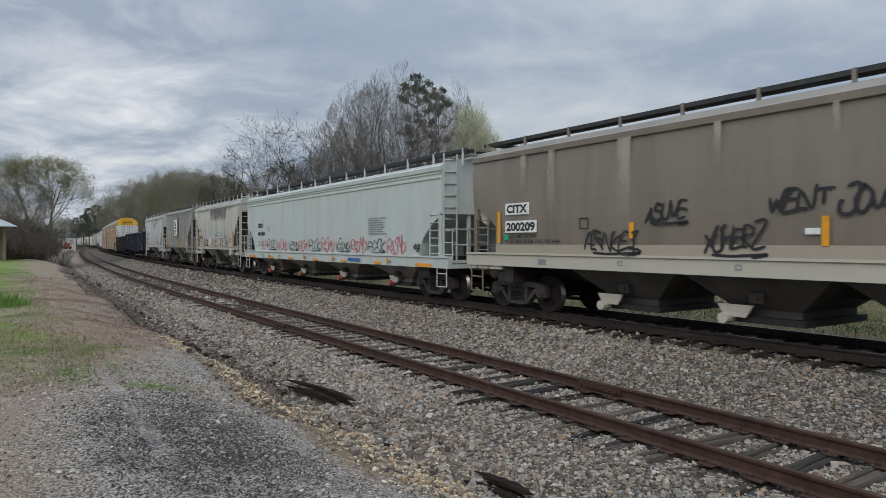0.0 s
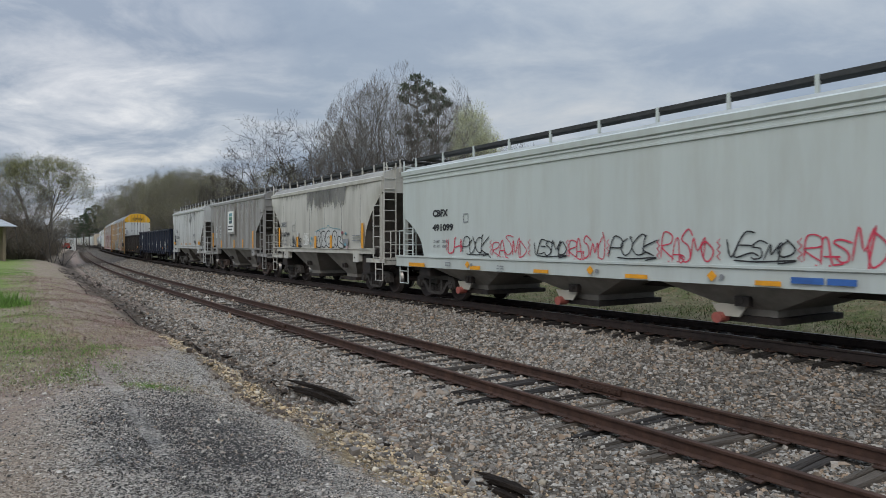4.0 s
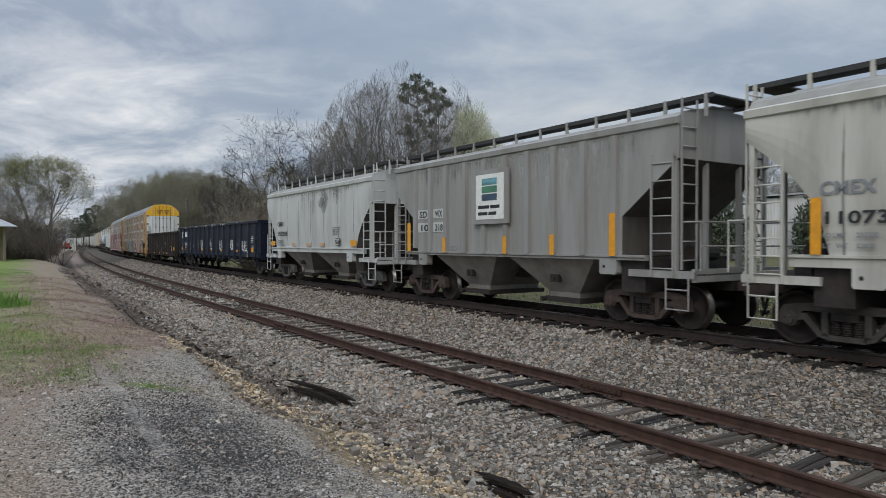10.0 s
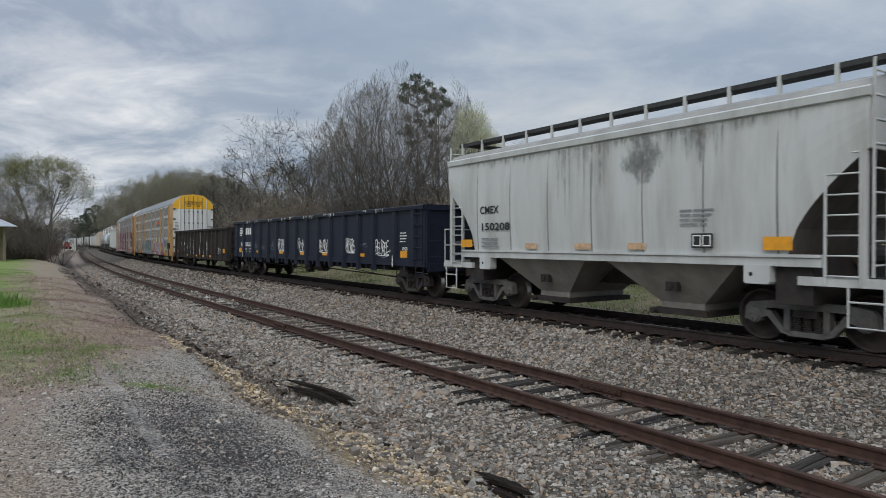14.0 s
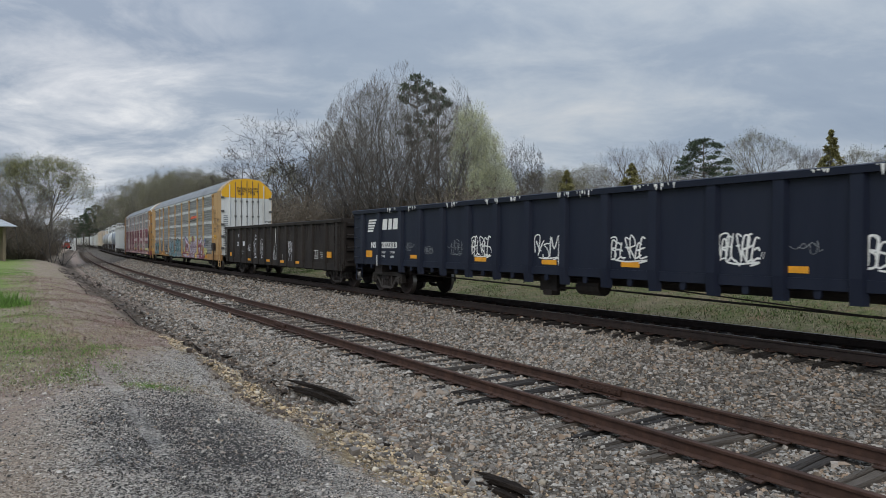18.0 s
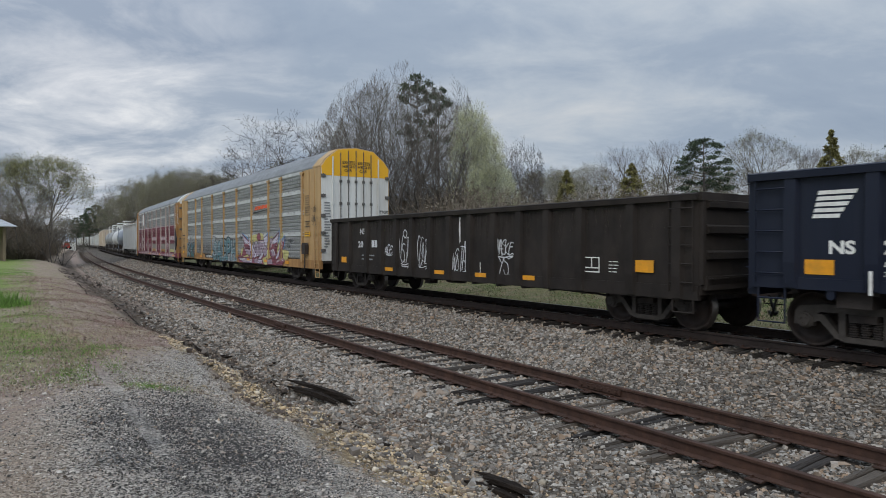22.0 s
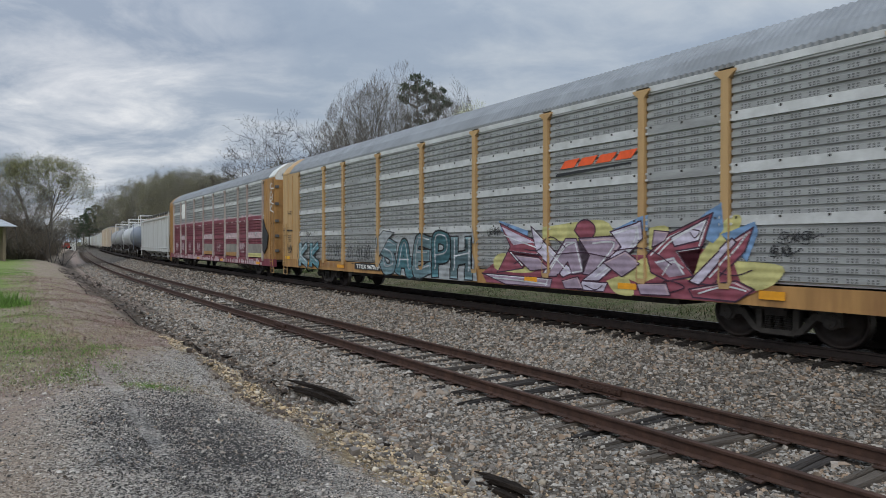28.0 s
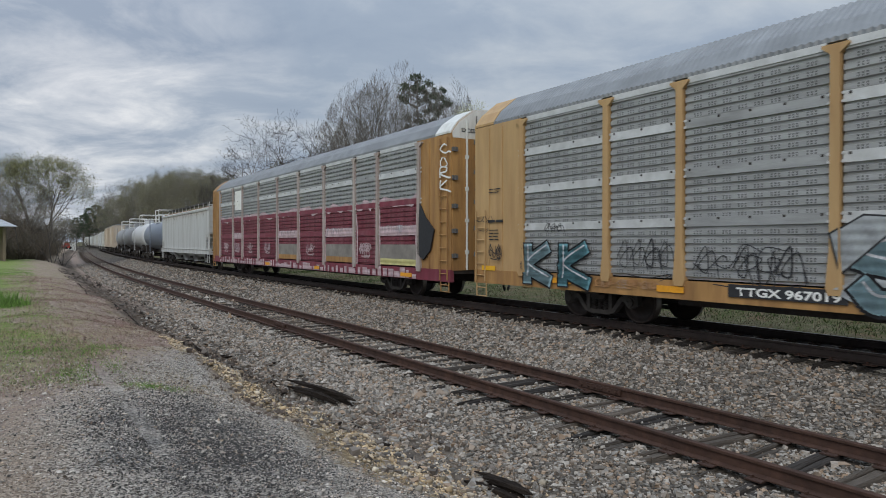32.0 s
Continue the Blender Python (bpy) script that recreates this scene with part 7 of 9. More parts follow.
piece.shape(((-0.05, 1.53), (-0.02, 2.2), (0.7, 2.24), (1.2, 2.3), (2.3, 2.16), (2.45, 1.8), (2.62, 1.53)), P_LIGHT, "spray_cloud")
for _f in (((0.0, 1.56), (0.02, 2.14), (0.32, 2.18), (0.46, 1.98), (0.3, 1.85), (0.42, 1.56), (0.22, 1.54)), ((0.5, 1.6), (0.5, 2.1), (0.82, 2.16), (0.92, 1.95), (0.8, 1.84), (0.98, 1.7), (0.8, 1.54)),
           ((0.98, 1.62), (0.96, 2.02), (1.2, 2.18), (1.46, 2.05), (1.5, 1.7), (1.3, 1.53)), ((1.5, 1.56), (1.62, 2.1), (1.9, 2.14), (2.0, 1.9), (1.96, 1.56), (1.8, 1.68), (1.68, 1.55)), ((2.04, 1.62), (2.1, 1.95), (2.34, 1.9), (2.24, 1.76), (2.5, 1.66), (2.56, 1.53), (2.2, 1.53))):
    piece.shape(rounded(_f), P_LIGHT, "spray_form", edge=M_INK, width=0.05)
for _p in (((0.1, 1.7), (0.15, 1.95), (0.28, 1.98)), ((1.1, 1.9), (1.2, 1.95), (1.3, 1.9)), ((1.12, 1.72), (1.22, 1.66), (1.36, 1.72)), ((0.6, 1.75), (0.7, 1.98), (0.8, 1.95)), ((1.7, 1.8), (1.78, 1.98), (1.86, 1.8))):
    piece.line(_p, M_INK, 0.03)
piece.line(((-0.1, 2.16), (0.6, 2.28), (1.0, 2.3), (1.15, 2.4), (1.4, 2.3), (2.3, 2.22)), M_TEAL, 0.03)
for _x, _z, _m in ((-0.5, 1.9, M_TEAL), (-0.62, 1.68, M_TEAL), (-0.2, 1.62, M_PINK), (-0.15, 1.88, M_CORAL), (2.45, 2.1, M_CORAL), (2.75, 2.05, M_TEAL), (2.72, 1.66, M_TEAL), (2.85, 1.56, M_PINK)):
    piece.shape(rounded(((_x - .1, _z), (_x, _z + .06), (_x + .1, _z), (_x, _z - .06))), _m, "spray_blot")
plate(c3, "dark_label", 2.5, 2.93, 1.62, 1.86, M_GREYINK, Y)
small_print(c3, 3.29, 1.99, 0.65, 3, M_GREYINK, Y, 0.05, 0.085, 5)
drips(c3, -1.15, 2.75, 3.80, 1.25, P_SOOTSTAIN, Y + 0.008, shape="wash")
drips(c3, -1.0, 1.7, 3.8, 0.9, P_DARKSTAIN, Y + 0.002)
drips(c3, -5.0, 5.0, 3.79, 0.28, P_SOOTSTAIN, Y + 0.012)

# the grey hopper with side posts
Y = -1.512
for x, z, w, h, txt in ((-3.98, 2.43, 0.62, 0.27, "SD"), (-3.98, 2.03, 0.62, 0.28, "10"), (-3.12, 2.43, 0.6, 0.27, "WX"), (-3.12, 2.03, 0.6, 0.28, "318")):
    plate(c4, "mark_plate", x, x + w, z, z + h, P_LIGHT, Y, 0.004)
    lettering(c4, txt, x + 0.1, z + 0.04, 0.26, M_INK, Y - 0.007, 0.008, width=w - 0.2)
YB = -1.60
bm = bmesh.new(); box(bm, -1.0, 0.49, YB - 0.03, YB + 0.02, 2.2, 3.6); sign = part("sign_board", bm, P_MIDGREY, c4, "grey steel sign board with a white panel")
plate(sign, "sign_panel", -0.84, 0.32, 2.32, 3.48, M_WHITE, YB - 0.031, 0.006)
for k, mat in enumerate((M_TEAL, material("green_stripe_paint", (0.07, 0.2, 0.13), 0.5), material("navy_stripe_paint", (0.05, 0.08, 0.12), 0.5))):
    plate(sign, "sign_stripe", -0.58, 0.05, 3.2 - k * 0.2, 3.37 - k * 0.2, mat, YB - 0.038, 0.005)
small_print(sign, -0.75, 2.68, 0.95, 2, M_INK, YB - 0.038, 0.14, 0.17, 6)
bars(c4, M_YELLOW, -1.603, (-4.46, -4.27, 1.45, 2.32), (-2.50, -2.36, 1.44, 1.86), (0.24, 0.38, 1.44, 1.88), (1.95, 2.09, 1.44, 1.9), (3.74, 3.90, 1.44, 2.32))
drips(c4, -4.9, 4.9, 3.88, 0.6, P_SOOTSTAIN, Y + 0.006)
drips(c4, -0.3, 4.3, 3.85, 1.6, P_LIGHT, Y + 0.003)
outline_box(c4, -2.2, -1.9, 1.5, 1.62, M_GREYINK, Y)

# the light hopper with soot streaks
Y = -1.605
lettering(c5, "CMEX", -3.92, 2.47, 0.27, M_INK, Y, 0.006, width=0.78)
lettering(c5, "150208", -3.92, 2.04, 0.26, M_INK, Y, 0.006, width=1.15)
small_print(c5, -3.85, 1.84, 0.85, 3, M_GREYINK, Y, 0.07, 0.1, 7)
bars(c5, M_YELLOW, Y, (-4.78, -4.27, 1.6, 1.8), (3.85, 4.33, 1.59, 1.81))
bars(c5, material("faded_orange_strip", (0.55, 0.36, 0.22), 0.5, vary=0.3, scale=12), Y, (-0.46, 0.01, 1.57, 1.70), (1.01, 1.45, 1.58, 1.71), (-2.1, -1.7, 1.57, 1.7))
plate(c5, "dark_label", 2.49, 2.92, 1.62, 1.88, M_INK, Y)
outline_box(c5, 2.52, 2.69, 1.65, 1.85, M_WHITE, Y - 0.008, 0.02)
outline_box(c5, 2.72, 2.89, 1.65, 1.85, M_WHITE, Y - 0.008, 0.02)
small_print(c5, 2.24, 2.32, 0.7, 4, M_GREYINK, Y, 0.05, 0.085, 8)
drips(c5, 0.75, 1.95, 3.85, 0.95, P_DARKSTAIN, Y + 0.006, shape="puff")
drips(c5, 1.75, 2.7, 3.8, 0.75, P_DARKSTAIN, Y + 0.005, shape="runs")
drips(c5, -1.2, 0.6, 3.78, 1.6, P_SOOTSTAIN, Y + 0.008)
drips(c5, 2.3, 3.2, 3.75, 0.7, P_SOOTSTAIN, Y + 0.008)
drips(c5, -5.1, 5.1, 3.82, 0.22, P_SOOTSTAIN, Y + 0.012)
bm = bmesh.new(); box(bm, l5 - 0.02, l5 + 0.03, -1.5, 1.5, 3.08, 3.98); part("end_sheet", bm, P_LIGHT, c5)
END = lambda x, y, z: Matrix.Translation((x, y, z)) @ Euler((radians(90), 0, radians(90))).to_matrix().to_4x4()
lettering(c5, "CMEX", 0, 0, 0.2, M_GREYINK, name="lettering", turn=END(l5 + 0.034, -0.1, 3.75), bold=0.004)
lettering(c5, "150208", 0, 0, 0.2, M_GREYINK, name="lettering", turn=END(l5 + 0.034, -0.1, 3.48), bold=0.004)

# the blue-black gondola
Y = -1.524
bm = bmesh.new()
for k in range(5):
    slab_xz(bm, ((-9.0 - 0.02 * k, 2.45 - 0.09 * k), (-8.44 - 0.06 * k, 2.45 - 0.09 * k), (-8.42 - 0.06 * k, 2.51 - 0.09 * k), (-8.98 - 0.02 * k, 2.51 - 0.09 * k)), Y - 0.003, Y)
part("railroad_emblem", bm, M_WHITE, c6, "white striped emblem")
for x0, x1 in ((-8.02, -7.66), (-7.62, -7.34), (-7.30, -6.96)):
    bm = bmesh.new()
    slab_xz(bm, ((x0, 2.15), (x1 - 0.04, 2.15), (x1, 2.5), (x0 + 0.06, 2.5)), Y - 0.003, Y)
    part("railroad_emblem", bm, M_WHITE, c6, "white block emblem")
lettering(c6, "202333", -8.08, 1.55, 0.27, M_WHITE, Y, 0.01, width=1.06)
lettering(c6, "NS", -8.84, 1.55, 0.27, M_WHITE, Y, 0.01, width=0.38)
lettering(c6, "LD LMT", -8.1, 1.37, 0.09, M_WHITE, Y, 0.003)
lettering(c6, "217100", -8.1 + 1.15 * 0.56, 1.37, 0.09, M_WHITE, Y, 0.003)
lettering(c6, "LT WT", -8.1, 1.23, 0.09, M_WHITE, Y, 0.003)
lettering(c6, "68900", -8.1 + 1.15 * 0.56, 1.23, 0.09, M_WHITE, Y, 0.003)
small_print(c6, 8.52, 2.04, 0.45, 4, M_WHITE, Y, 0.055, 0.09, 9)
lettering(c6, "G123", 8.66, 1.48, 0.14, M_WHITE, Y, 0.004, width=0.33)
bars(c6, M_YELLOW, Y, (8.55, 8.97, 1.24, 1.46), (5.57, 6.0, 1.23, 1.34), (2.24, 2.7, 1.22, 1.33), (-0.15, 0.34, 1.21, 1.32), (-2.8, -2.3, 1.22, 1.33), (-6.18, -5.74, 1.23, 1.34), (-9.19, -8.75, 1.22, 1.45))
for k, (x0, x1, z, h, t_) in enumerate(((6.85, 7.8, 1.36, 0.36, "BELFREE"), (4.5, 5.2, 1.42, 0.36, "BELFREE"), (1.98, 2.9, 1.40, 0.34, "BELFREE"), (-0.35, 0.4, 1.42, 0.38, "YSM"), (-2.9, -2.1, 1.42, 0.36, "BELFREE"))):
    tag(c6, t_, x0, z, (x1 - x0) * 0.95, h, M_WHITE, Y - 0.004, 600 + k, 0.032, 0.08)
    bm = bmesh.new()
    ribbon(bm, curve_pts([(x0 - 0.02, z + 0.05), (x0 - 0.04, z + h * 1.1), (x0 + 0.14, z + h * 1.2), (x0 + 0.1, z + 0.1)], 5), 0.03, Y - 0.008)
    for q in (1.02, 1.08):
        ribbon(bm, [(x0 + (x1 - x0) * q, z + 0.02), (x0 + (x1 - x0) * (q + 0.05), z + 0.14)], 0.024, Y - 0.008)
    part("spray_flourish", bm, M_WHITE, c6)
scribble(c6, -4.1, 1.45, 0.7, 0.35, 4, M_GREYINK, Y - 0.004, 605, 0.014)
for k, (x0, z) in enumerate(((5.7, 1.55), (-6.45, 1.5), (-5.35, 1.4))):
    scribble(c6, x0, z, 0.45, 0.2, 3, M_GREYINK, Y - 0.004, 620 + k, 0.014, flourish=False)
for k, x in enumerate((7.0, 5.9, 3.1, 2.5, 1.0, 0.4, -1.3, -2.2, -4.0, -6.2, -7.5)):
    splashes(c6, x, x + 0.55, 2.84, 0.15, M_WHITE, -1.634, 640 + k, 9)
small_print(c6, 7.3, 1.28, 0.25, 2, M_GREYINK, Y, 0.03, 0.05, 11)
for x in (8.2, -8.2):
    bm = bmesh.new(); box(bm, x - 0.025, x + 0.025, -1.632, -1.628, 0.95, 1.3); part("jacking_stencil", bm, M_WHITE, c6)
lettering(c6, "202333", 0, 0, 0.17, M_GREYINK, name="lettering", turn=END(l6 + 0.035, 0.0, 2.25), bold=0.004)

# the sooty gondola
bars(c7, M_YELLOW, -1.556, (-7.15, -6.7, 0.99, 1.2), (-3.76, -3.26, 0.80, 0.91), (-0.75, -0.26, 0.81, 0.92), (1.25, 1.72, 0.81, 0.92), (3.2, 3.62, 0.82, 0.93), (6.62, 7.06, 1.13, 1.37))
lettering(c7, "NS", -5.69, 2.02, 0.28, M_CHALK, Y - 0.003, 0.008, width=0.4)
lettering(c7, "201", -5.82, 1.56, 0.30, M_CHALK, Y - 0.003, 0.008, width=0.52)
for x0, x1 in ((-4.78, -4.6), (-4.56, -4.40)):
    plate(c7, "mark_bar", x0, x1, 1.56, 1.80, M_CHALK, Y, 0.002)
plate(c7, "mark_patch", -4.28, -4.13, 1.5, 1.86, material("maroon_patch_paint", (0.12, 0.03, 0.025), 0.6), Y, 0.003)
small_print(c7, -5.55, 1.3, 1.05, 2, M_GREYINK, Y, 0.07, 0.13, 12)
for k, (x0, x1, z0, z1, t_) in enumerate(((-3.83, -3.12, 1.36, 1.62, "AGES"), (-2.88, -2.15, 1.15, 1.78, "VSTA"), (-1.78, -1.15, 1.1, 1.75, "CENZ"), (0.12, 0.8, 1.0, 1.6, "WSTA"), (2.1, 2.8, 1.42, 1.78, "MASKE"), (2.2, 2.65, 0.95, 1.35, "YS"))):
    tag(c7, t_, x0, z0, (x1 - x0) * 0.95, z1 - z0, M_CHALK, Y - 0.004, 700 + k, 0.026, 0.10, 0.0)
bm = bmesh.new(); ribbon(bm, curve_pts([(-2.5, 1.85), (-2.62, 2.0), (-2.5, 2.12), (-2.38, 2.0), (-2.48, 1.86)], 5), 0.035, Y - 0.006); ribbon(bm, curve_pts([(-2.75, 0.98), (-2.3, 0.95), (-2.6, 0.82), (-2.25, 0.78)], 5), 0.03, Y - 0.006); part("spray_flourish", bm, M_CHALK, c7)
bm = bmesh.new(); ribbon(bm, [(0.5, 2.42), (0.49, 2.1), (0.51, 1.7)], 0.07, Y - 0.004); part("spray_line", bm, M_WHITE, c7)
outline_box(c7, 5.19, 5.64, 1.08, 1.41, M_WHITE, Y, 0.025, True)
small_print(c7, 5.9, 1.33, 0.26, 4, M_WHITE, Y, 0.03, 0.07, 13)
drips(c7, -7.5, 7.5, 2.45, 0.8, material("brown_rust_run", (0.055, 0.042, 0.035), 0.8, vary=0.3), Y + 0.002)
for x in (1.45, -2.5):
    bm = bmesh.new(); ribbon(bm, [(x, 1.2), (x, 0.75)], 0.05, Y - 0.012); part("spray_line", bm, M_WHITE, c7)

# the grey autorack
Y = -1.548
for _k in range(4):
    bm = bmesh.new(); slab_xz(bm, ((4.6 + 0.53 * _k, 3.365 + 0.012 * _k), (5.03 + 0.53 * _k, 3.375 + 0.012 * _k), (5.2 + 0.53 * _k, 3.56 + 0.008 * _k), (4.75 + 0.53 * _k, 3.54 + 0.01 * _k)), Y - 0.003, Y); part("railroad_emblem", bm, M_ORANGE, c8, "plain orange slanted emblem block")
bm = bmesh.new(); slab_xz(bm, ((4.44, 3.2), (6.6, 3.30), (6.65, 3.335), (4.5, 3.27)), Y - 0.003, Y); part("emblem_shadow", bm, M_INK, c8)
rack = Wall(c8, RACK_POSTS, 1.01, -1.550, -1.604, -1.573)
M_PLUM = material("dark_plum_spray_paint", (0.055, 0.025, 0.045), 0.5, 0, 0.3, 4)
# the angular painting: a cloud of colour, then interlocked forms
rack.shape(((1.7, .92), (2.51, 1.4), (3.33, 1.51), (7.12, 1.47), (8.59, 1.64), (9.14, 1.21), (9.29, .9), (8.83, .68), (7.52, .67), (5.68, .67), (4.23, .68), (1.89, .69)), M_CORAL, "spray_cloud")
for _f in (((2.16, 1.28), (2.51, 1.45), (3.79, 1.3), (3.64, 1.01), (2.33, 1.02)), ((4.01, 2.07), (5.68, 2.2), (6.12, 2.03), (6.04, 1.8), (4.23, 1.78)), ((6.6, 1.21), (7.02, 1.42), (7.32, 1.15), (6.92, .93), (6.5, 1.03)),
           ((7.07, 2.0), (7.52, 2.0), (7.42, 1.42), (7.1, 1.5)), ((7.85, 1.05), (8.75, 2.12), (8.98, 2.01), (8.3, 1.1)), ((8.85, 1.4), (9.72, 1.33), (9.5, .98), (9.07, .95)), ((6.0, .92), (6.49, 1.05), (6.72, .68), (6.26, .68))):
    rack.shape(rounded(_f), M_LEMON, "spray_cloud")
for _f in (((2.38, 2.28), (3.5, 2.0), (3.5, 1.78), (2.5, 2.0)), ((8.35, 2.28), (8.66, 2.42), (8.7, 1.94), (8.46, 1.7), (7.95, 1.97)), ((8.65, 1.86), (9.24, 2.07), (9.3, 1.89), (9.1, 1.38), (8.95, 1.62)), ((6.05, 1.94), (6.7, 2.17), (7.04, 2.26), (7.04, 1.95), (6.24, 1.78))):
    rack.shape(_f, M_BLUE, "spray_cloud")
rack.shape(((1.7, .92), (4.37, .89), (4.3, .69), (2.68, .68)), M_PURPLE, edge=M_PLUM, shine=M_CHALK)
rack.shape(((5.31, .89), (6.04, .88), (5.92, .69), (5.18, .69)), M_LILAC, edge=M_PLUM)
rack.shape(((7.98, .86), (8.91, 1.06), (9.25, .93), (8.91, .7), (8.07, .72)), M_CORAL, edge=M_PLUM, shine=M_PINK)
rack.shape(((2.42, 2.21), (4.09, 1.67), (3.94, 1.42), (2.76, 1.51), (3.33, 1.1), (2.33, .96), (2.84, 1.62)), M_CORAL, edge=M_PLUM, shine=M_CHALK)
rack.shape(((2.5, 2.12), (3.75, 1.72), (2.95, 1.66)), M_LILAC)
rack.shape(((3.61, 2.11), (4.01, 1.82), (5.05, 1.06), (4.72, .94), (3.79, 1.52)), M_LILAC, edge=M_PLUM, shine=M_CHALK)
rack.shape(((4.01, .92), (4.78, 1.81), (5.12, 1.81), (5.37, 1.07), (4.99, 1.01), (4.85, 1.29), (4.51, .95)), M_PURPLE, edge=M_PLUM, shine=M_CHALK)
rack.shape(rounded(((5.05, 1.98), (5.2, 2.17), (5.45, 2.2), (5.66, 2.05), (5.6, 1.84), (5.3, 1.78))), M_CORAL, edge=M_PLUM)
rack.shape(((5.18, 1.81), (6.09, 1.85), (6.49, 1.8), (5.8, 1.0), (5.31, 1.03), (5.5, 1.44)), M_PURPLE, edge=M_PLUM, shine=M_PINK)
rack.shape(((6.09, 1.94), (6.92, 2.14), (6.97, 1.8), (5.8, .91), (5.31, .89), (6.38, 1.63)), M_LILAC, edge=M_PLUM, shine=M_CHALK)
rack.shape(((7.02, 1.47), (7.52, 1.88), (8.46, 2.24), (8.25, 1.64), (7.7, 1.56), (8.07, 1.1), (7.52, .99), (7.12, 1.14)), M_CORAL, edge=M_PLUM, shine=M_CHALK)
rack.shape(((7.57, 1.81), (8.37, 2.16), (8.18, 1.75), (7.66, 1.64)), M_LILAC, edge=M_PLUM, shine=M_CHALK)
rack.shape(((7.2, 1.35), (7.65, 1.45), (7.9, 1.12), (7.55, 1.06)), M_PURPLE, shine=M_CHALK)
rack.shape(((8.16, .98), (8.91, 1.79), (9.22, 1.97), (9.07, 1.57), (8.46, .96)), M_CORAL, edge=M_PLUM, shine=M_PINK)
rack.shape(((7.98, 1.01), (8.83, 1.79), (8.91, 1.72), (8.2, .95)), M_LILAC, edge=M_PLUM)
for _p, _w in ((((2.6, 1.9), (3.2, 1.75), (3.8, 1.6)), .03), (((3.9, 1.75), (4.4, 1.4), (4.9, 1.05)), .03), (((4.3, 1.1), (4.75, 1.6), (5.0, 1.7)), .03), (((5.6, 1.7), (6.2, 1.7), (5.75, 1.2)), .035), (((6.4, 1.95), (6.75, 2.0), (6.6, 1.6), (5.7, 1.0)), .03),
              (((7.3, 1.5), (7.6, 1.75), (8.2, 2.05)), .035), (((7.4, 1.1), (7.6, 1.35), (7.85, 1.25)), .03), (((8.4, 1.1), (8.9, 1.6), (9.1, 1.85)), .035), (((2.2, .82), (3.2, .8), (4.2, .76)), .035), (((8.2, .8), (8.7, .95), (9.1, .9)), .03)):
    rack.line(_p, M_CHALK, _w)
for _p, _w in ((((3.4, 1.55), (3.9, 1.55), (4.3, 1.85), (4.8, 1.6)), .03), (((4.5, 1.45), (5.3, 1.5), (6.1, 1.4)), .03), (((6.2, 1.55), (7.0, 1.6), (7.6, 1.3)), .03), (((7.3, .8), (7.5, 1.0), (7.9, .9), (7.6, .78)), .025), (((5.4, .8), (5.7, .72), (5.9, .82)), .025), (((8.0, 1.9), (8.1, 1.8), (8.2, 1.92), (8.05, 1.95)), .025),
               (((3.0, 1.2), (3.5, 1.35), (4.1, 1.2)), .03), (((8.6, 1.2), (8.9, 1.15), (9.2, 1.25)), .025)):
    rack.line(_p, M_PLUM, _w * 0.8)
for _f in (((3.0, 1.42), (3.9, 1.36), (4.3, 1.12), (3.6, 1.05)), ((5.9, 1.3), (6.5, 1.55), (6.9, 1.3), (6.4, 1.02)), ((7.2, 1.95), (7.55, 1.92), (7.45, 1.75), (7.15, 1.62)), ((4.7, .86), (5.2, .98), (5.35, .72), (4.8, .7)), ((6.8, .9), (7.5, .95), (7.6, .72), (6.9, .7))):
    rack.shape(_f, M_PURPLE, edge=M_PLUM, shine=M_PINK, width=0.026)
M_MIST = material("dull_white_spray_mist", (0.29, 0.31, 0.32), 0.5, 0, 0.3, 4, ribbed=0.152)
# the swollen blue painting with a chalky ground
rack.shape(((-4.19, .99), (-3.9, 1.15), (-3.5, 1.85), (-1.4, 1.95), (.2, 1.85), (1.1, 1.95), (1.42, 1.25), (1.51, .7), (.89, .67), (-1.92, .67), (-3.72, .74)), M_MIST, "spray_cloud")
for _k, _x in enumerate((-1.75, -.6, .05, .45, .95, 1.35)):
    rack.shape(((_x - .09, 1.7), (_x - .02, 2.05 + .06 * (_k % 3)), (_x + .03, 1.9), (_x + .12, 1.7)), M_MIST, "spray_cloud")
for _c, _x, _w, _h, _m in (("S", -3.75, 0.85, 0.80, M_ICE), ("A", -2.72, 0.85, 0.72, M_TEAL), ("E", -1.62, 0.80, 0.86, M_ICE), ("P", -0.55, 0.72, 0.92, M_TEAL), ("H", 0.42, 0.80, 0.88, M_ICE)):
    rack.bubble(_c, _x, 0.86, _w, _h, _m, M_INK, M_CHALK, 0.33)
rack.shape(((-4.05, 1.25), (-4.2, 1.85), (-3.75, 2.12), (-3.0, 2.05), (-3.4, 1.85)), M_MIST, "spray_cloud", edge=M_INK)
for _c, _x in (("K", -11.15), ("K", -9.95)):
    rack.bubble(_c, _x, 0.86, 0.72, 0.72, M_ICE if _x < -11 else M_TEAL, M_INK, M_CHALK, 0.28)
scribble(c8, -8.4, 1.15, 1.3, 0.6, 4, M_INK, Y - 0.003, 801, 0.02)
scribble(c8, -6.6, 1.05, 1.9, 0.6, 5, M_INK, Y - 0.003, 802, 0.022)
scribble(c8, -10.6, 1.95, 0.6, 0.2, 3, M_INK, Y - 0.003, 803, 0.02, flourish=False)
scribble(c8, 9.65, 1.72, 0.6, 0.16, 5, M_INK, Y - 0.003, 804, 0.02, flourish=False)
scribble(c8, 9.5, 1.5, 0.45, 0.16, 4, M_INK, Y - 0.003, 805, 0.02, flourish=False)
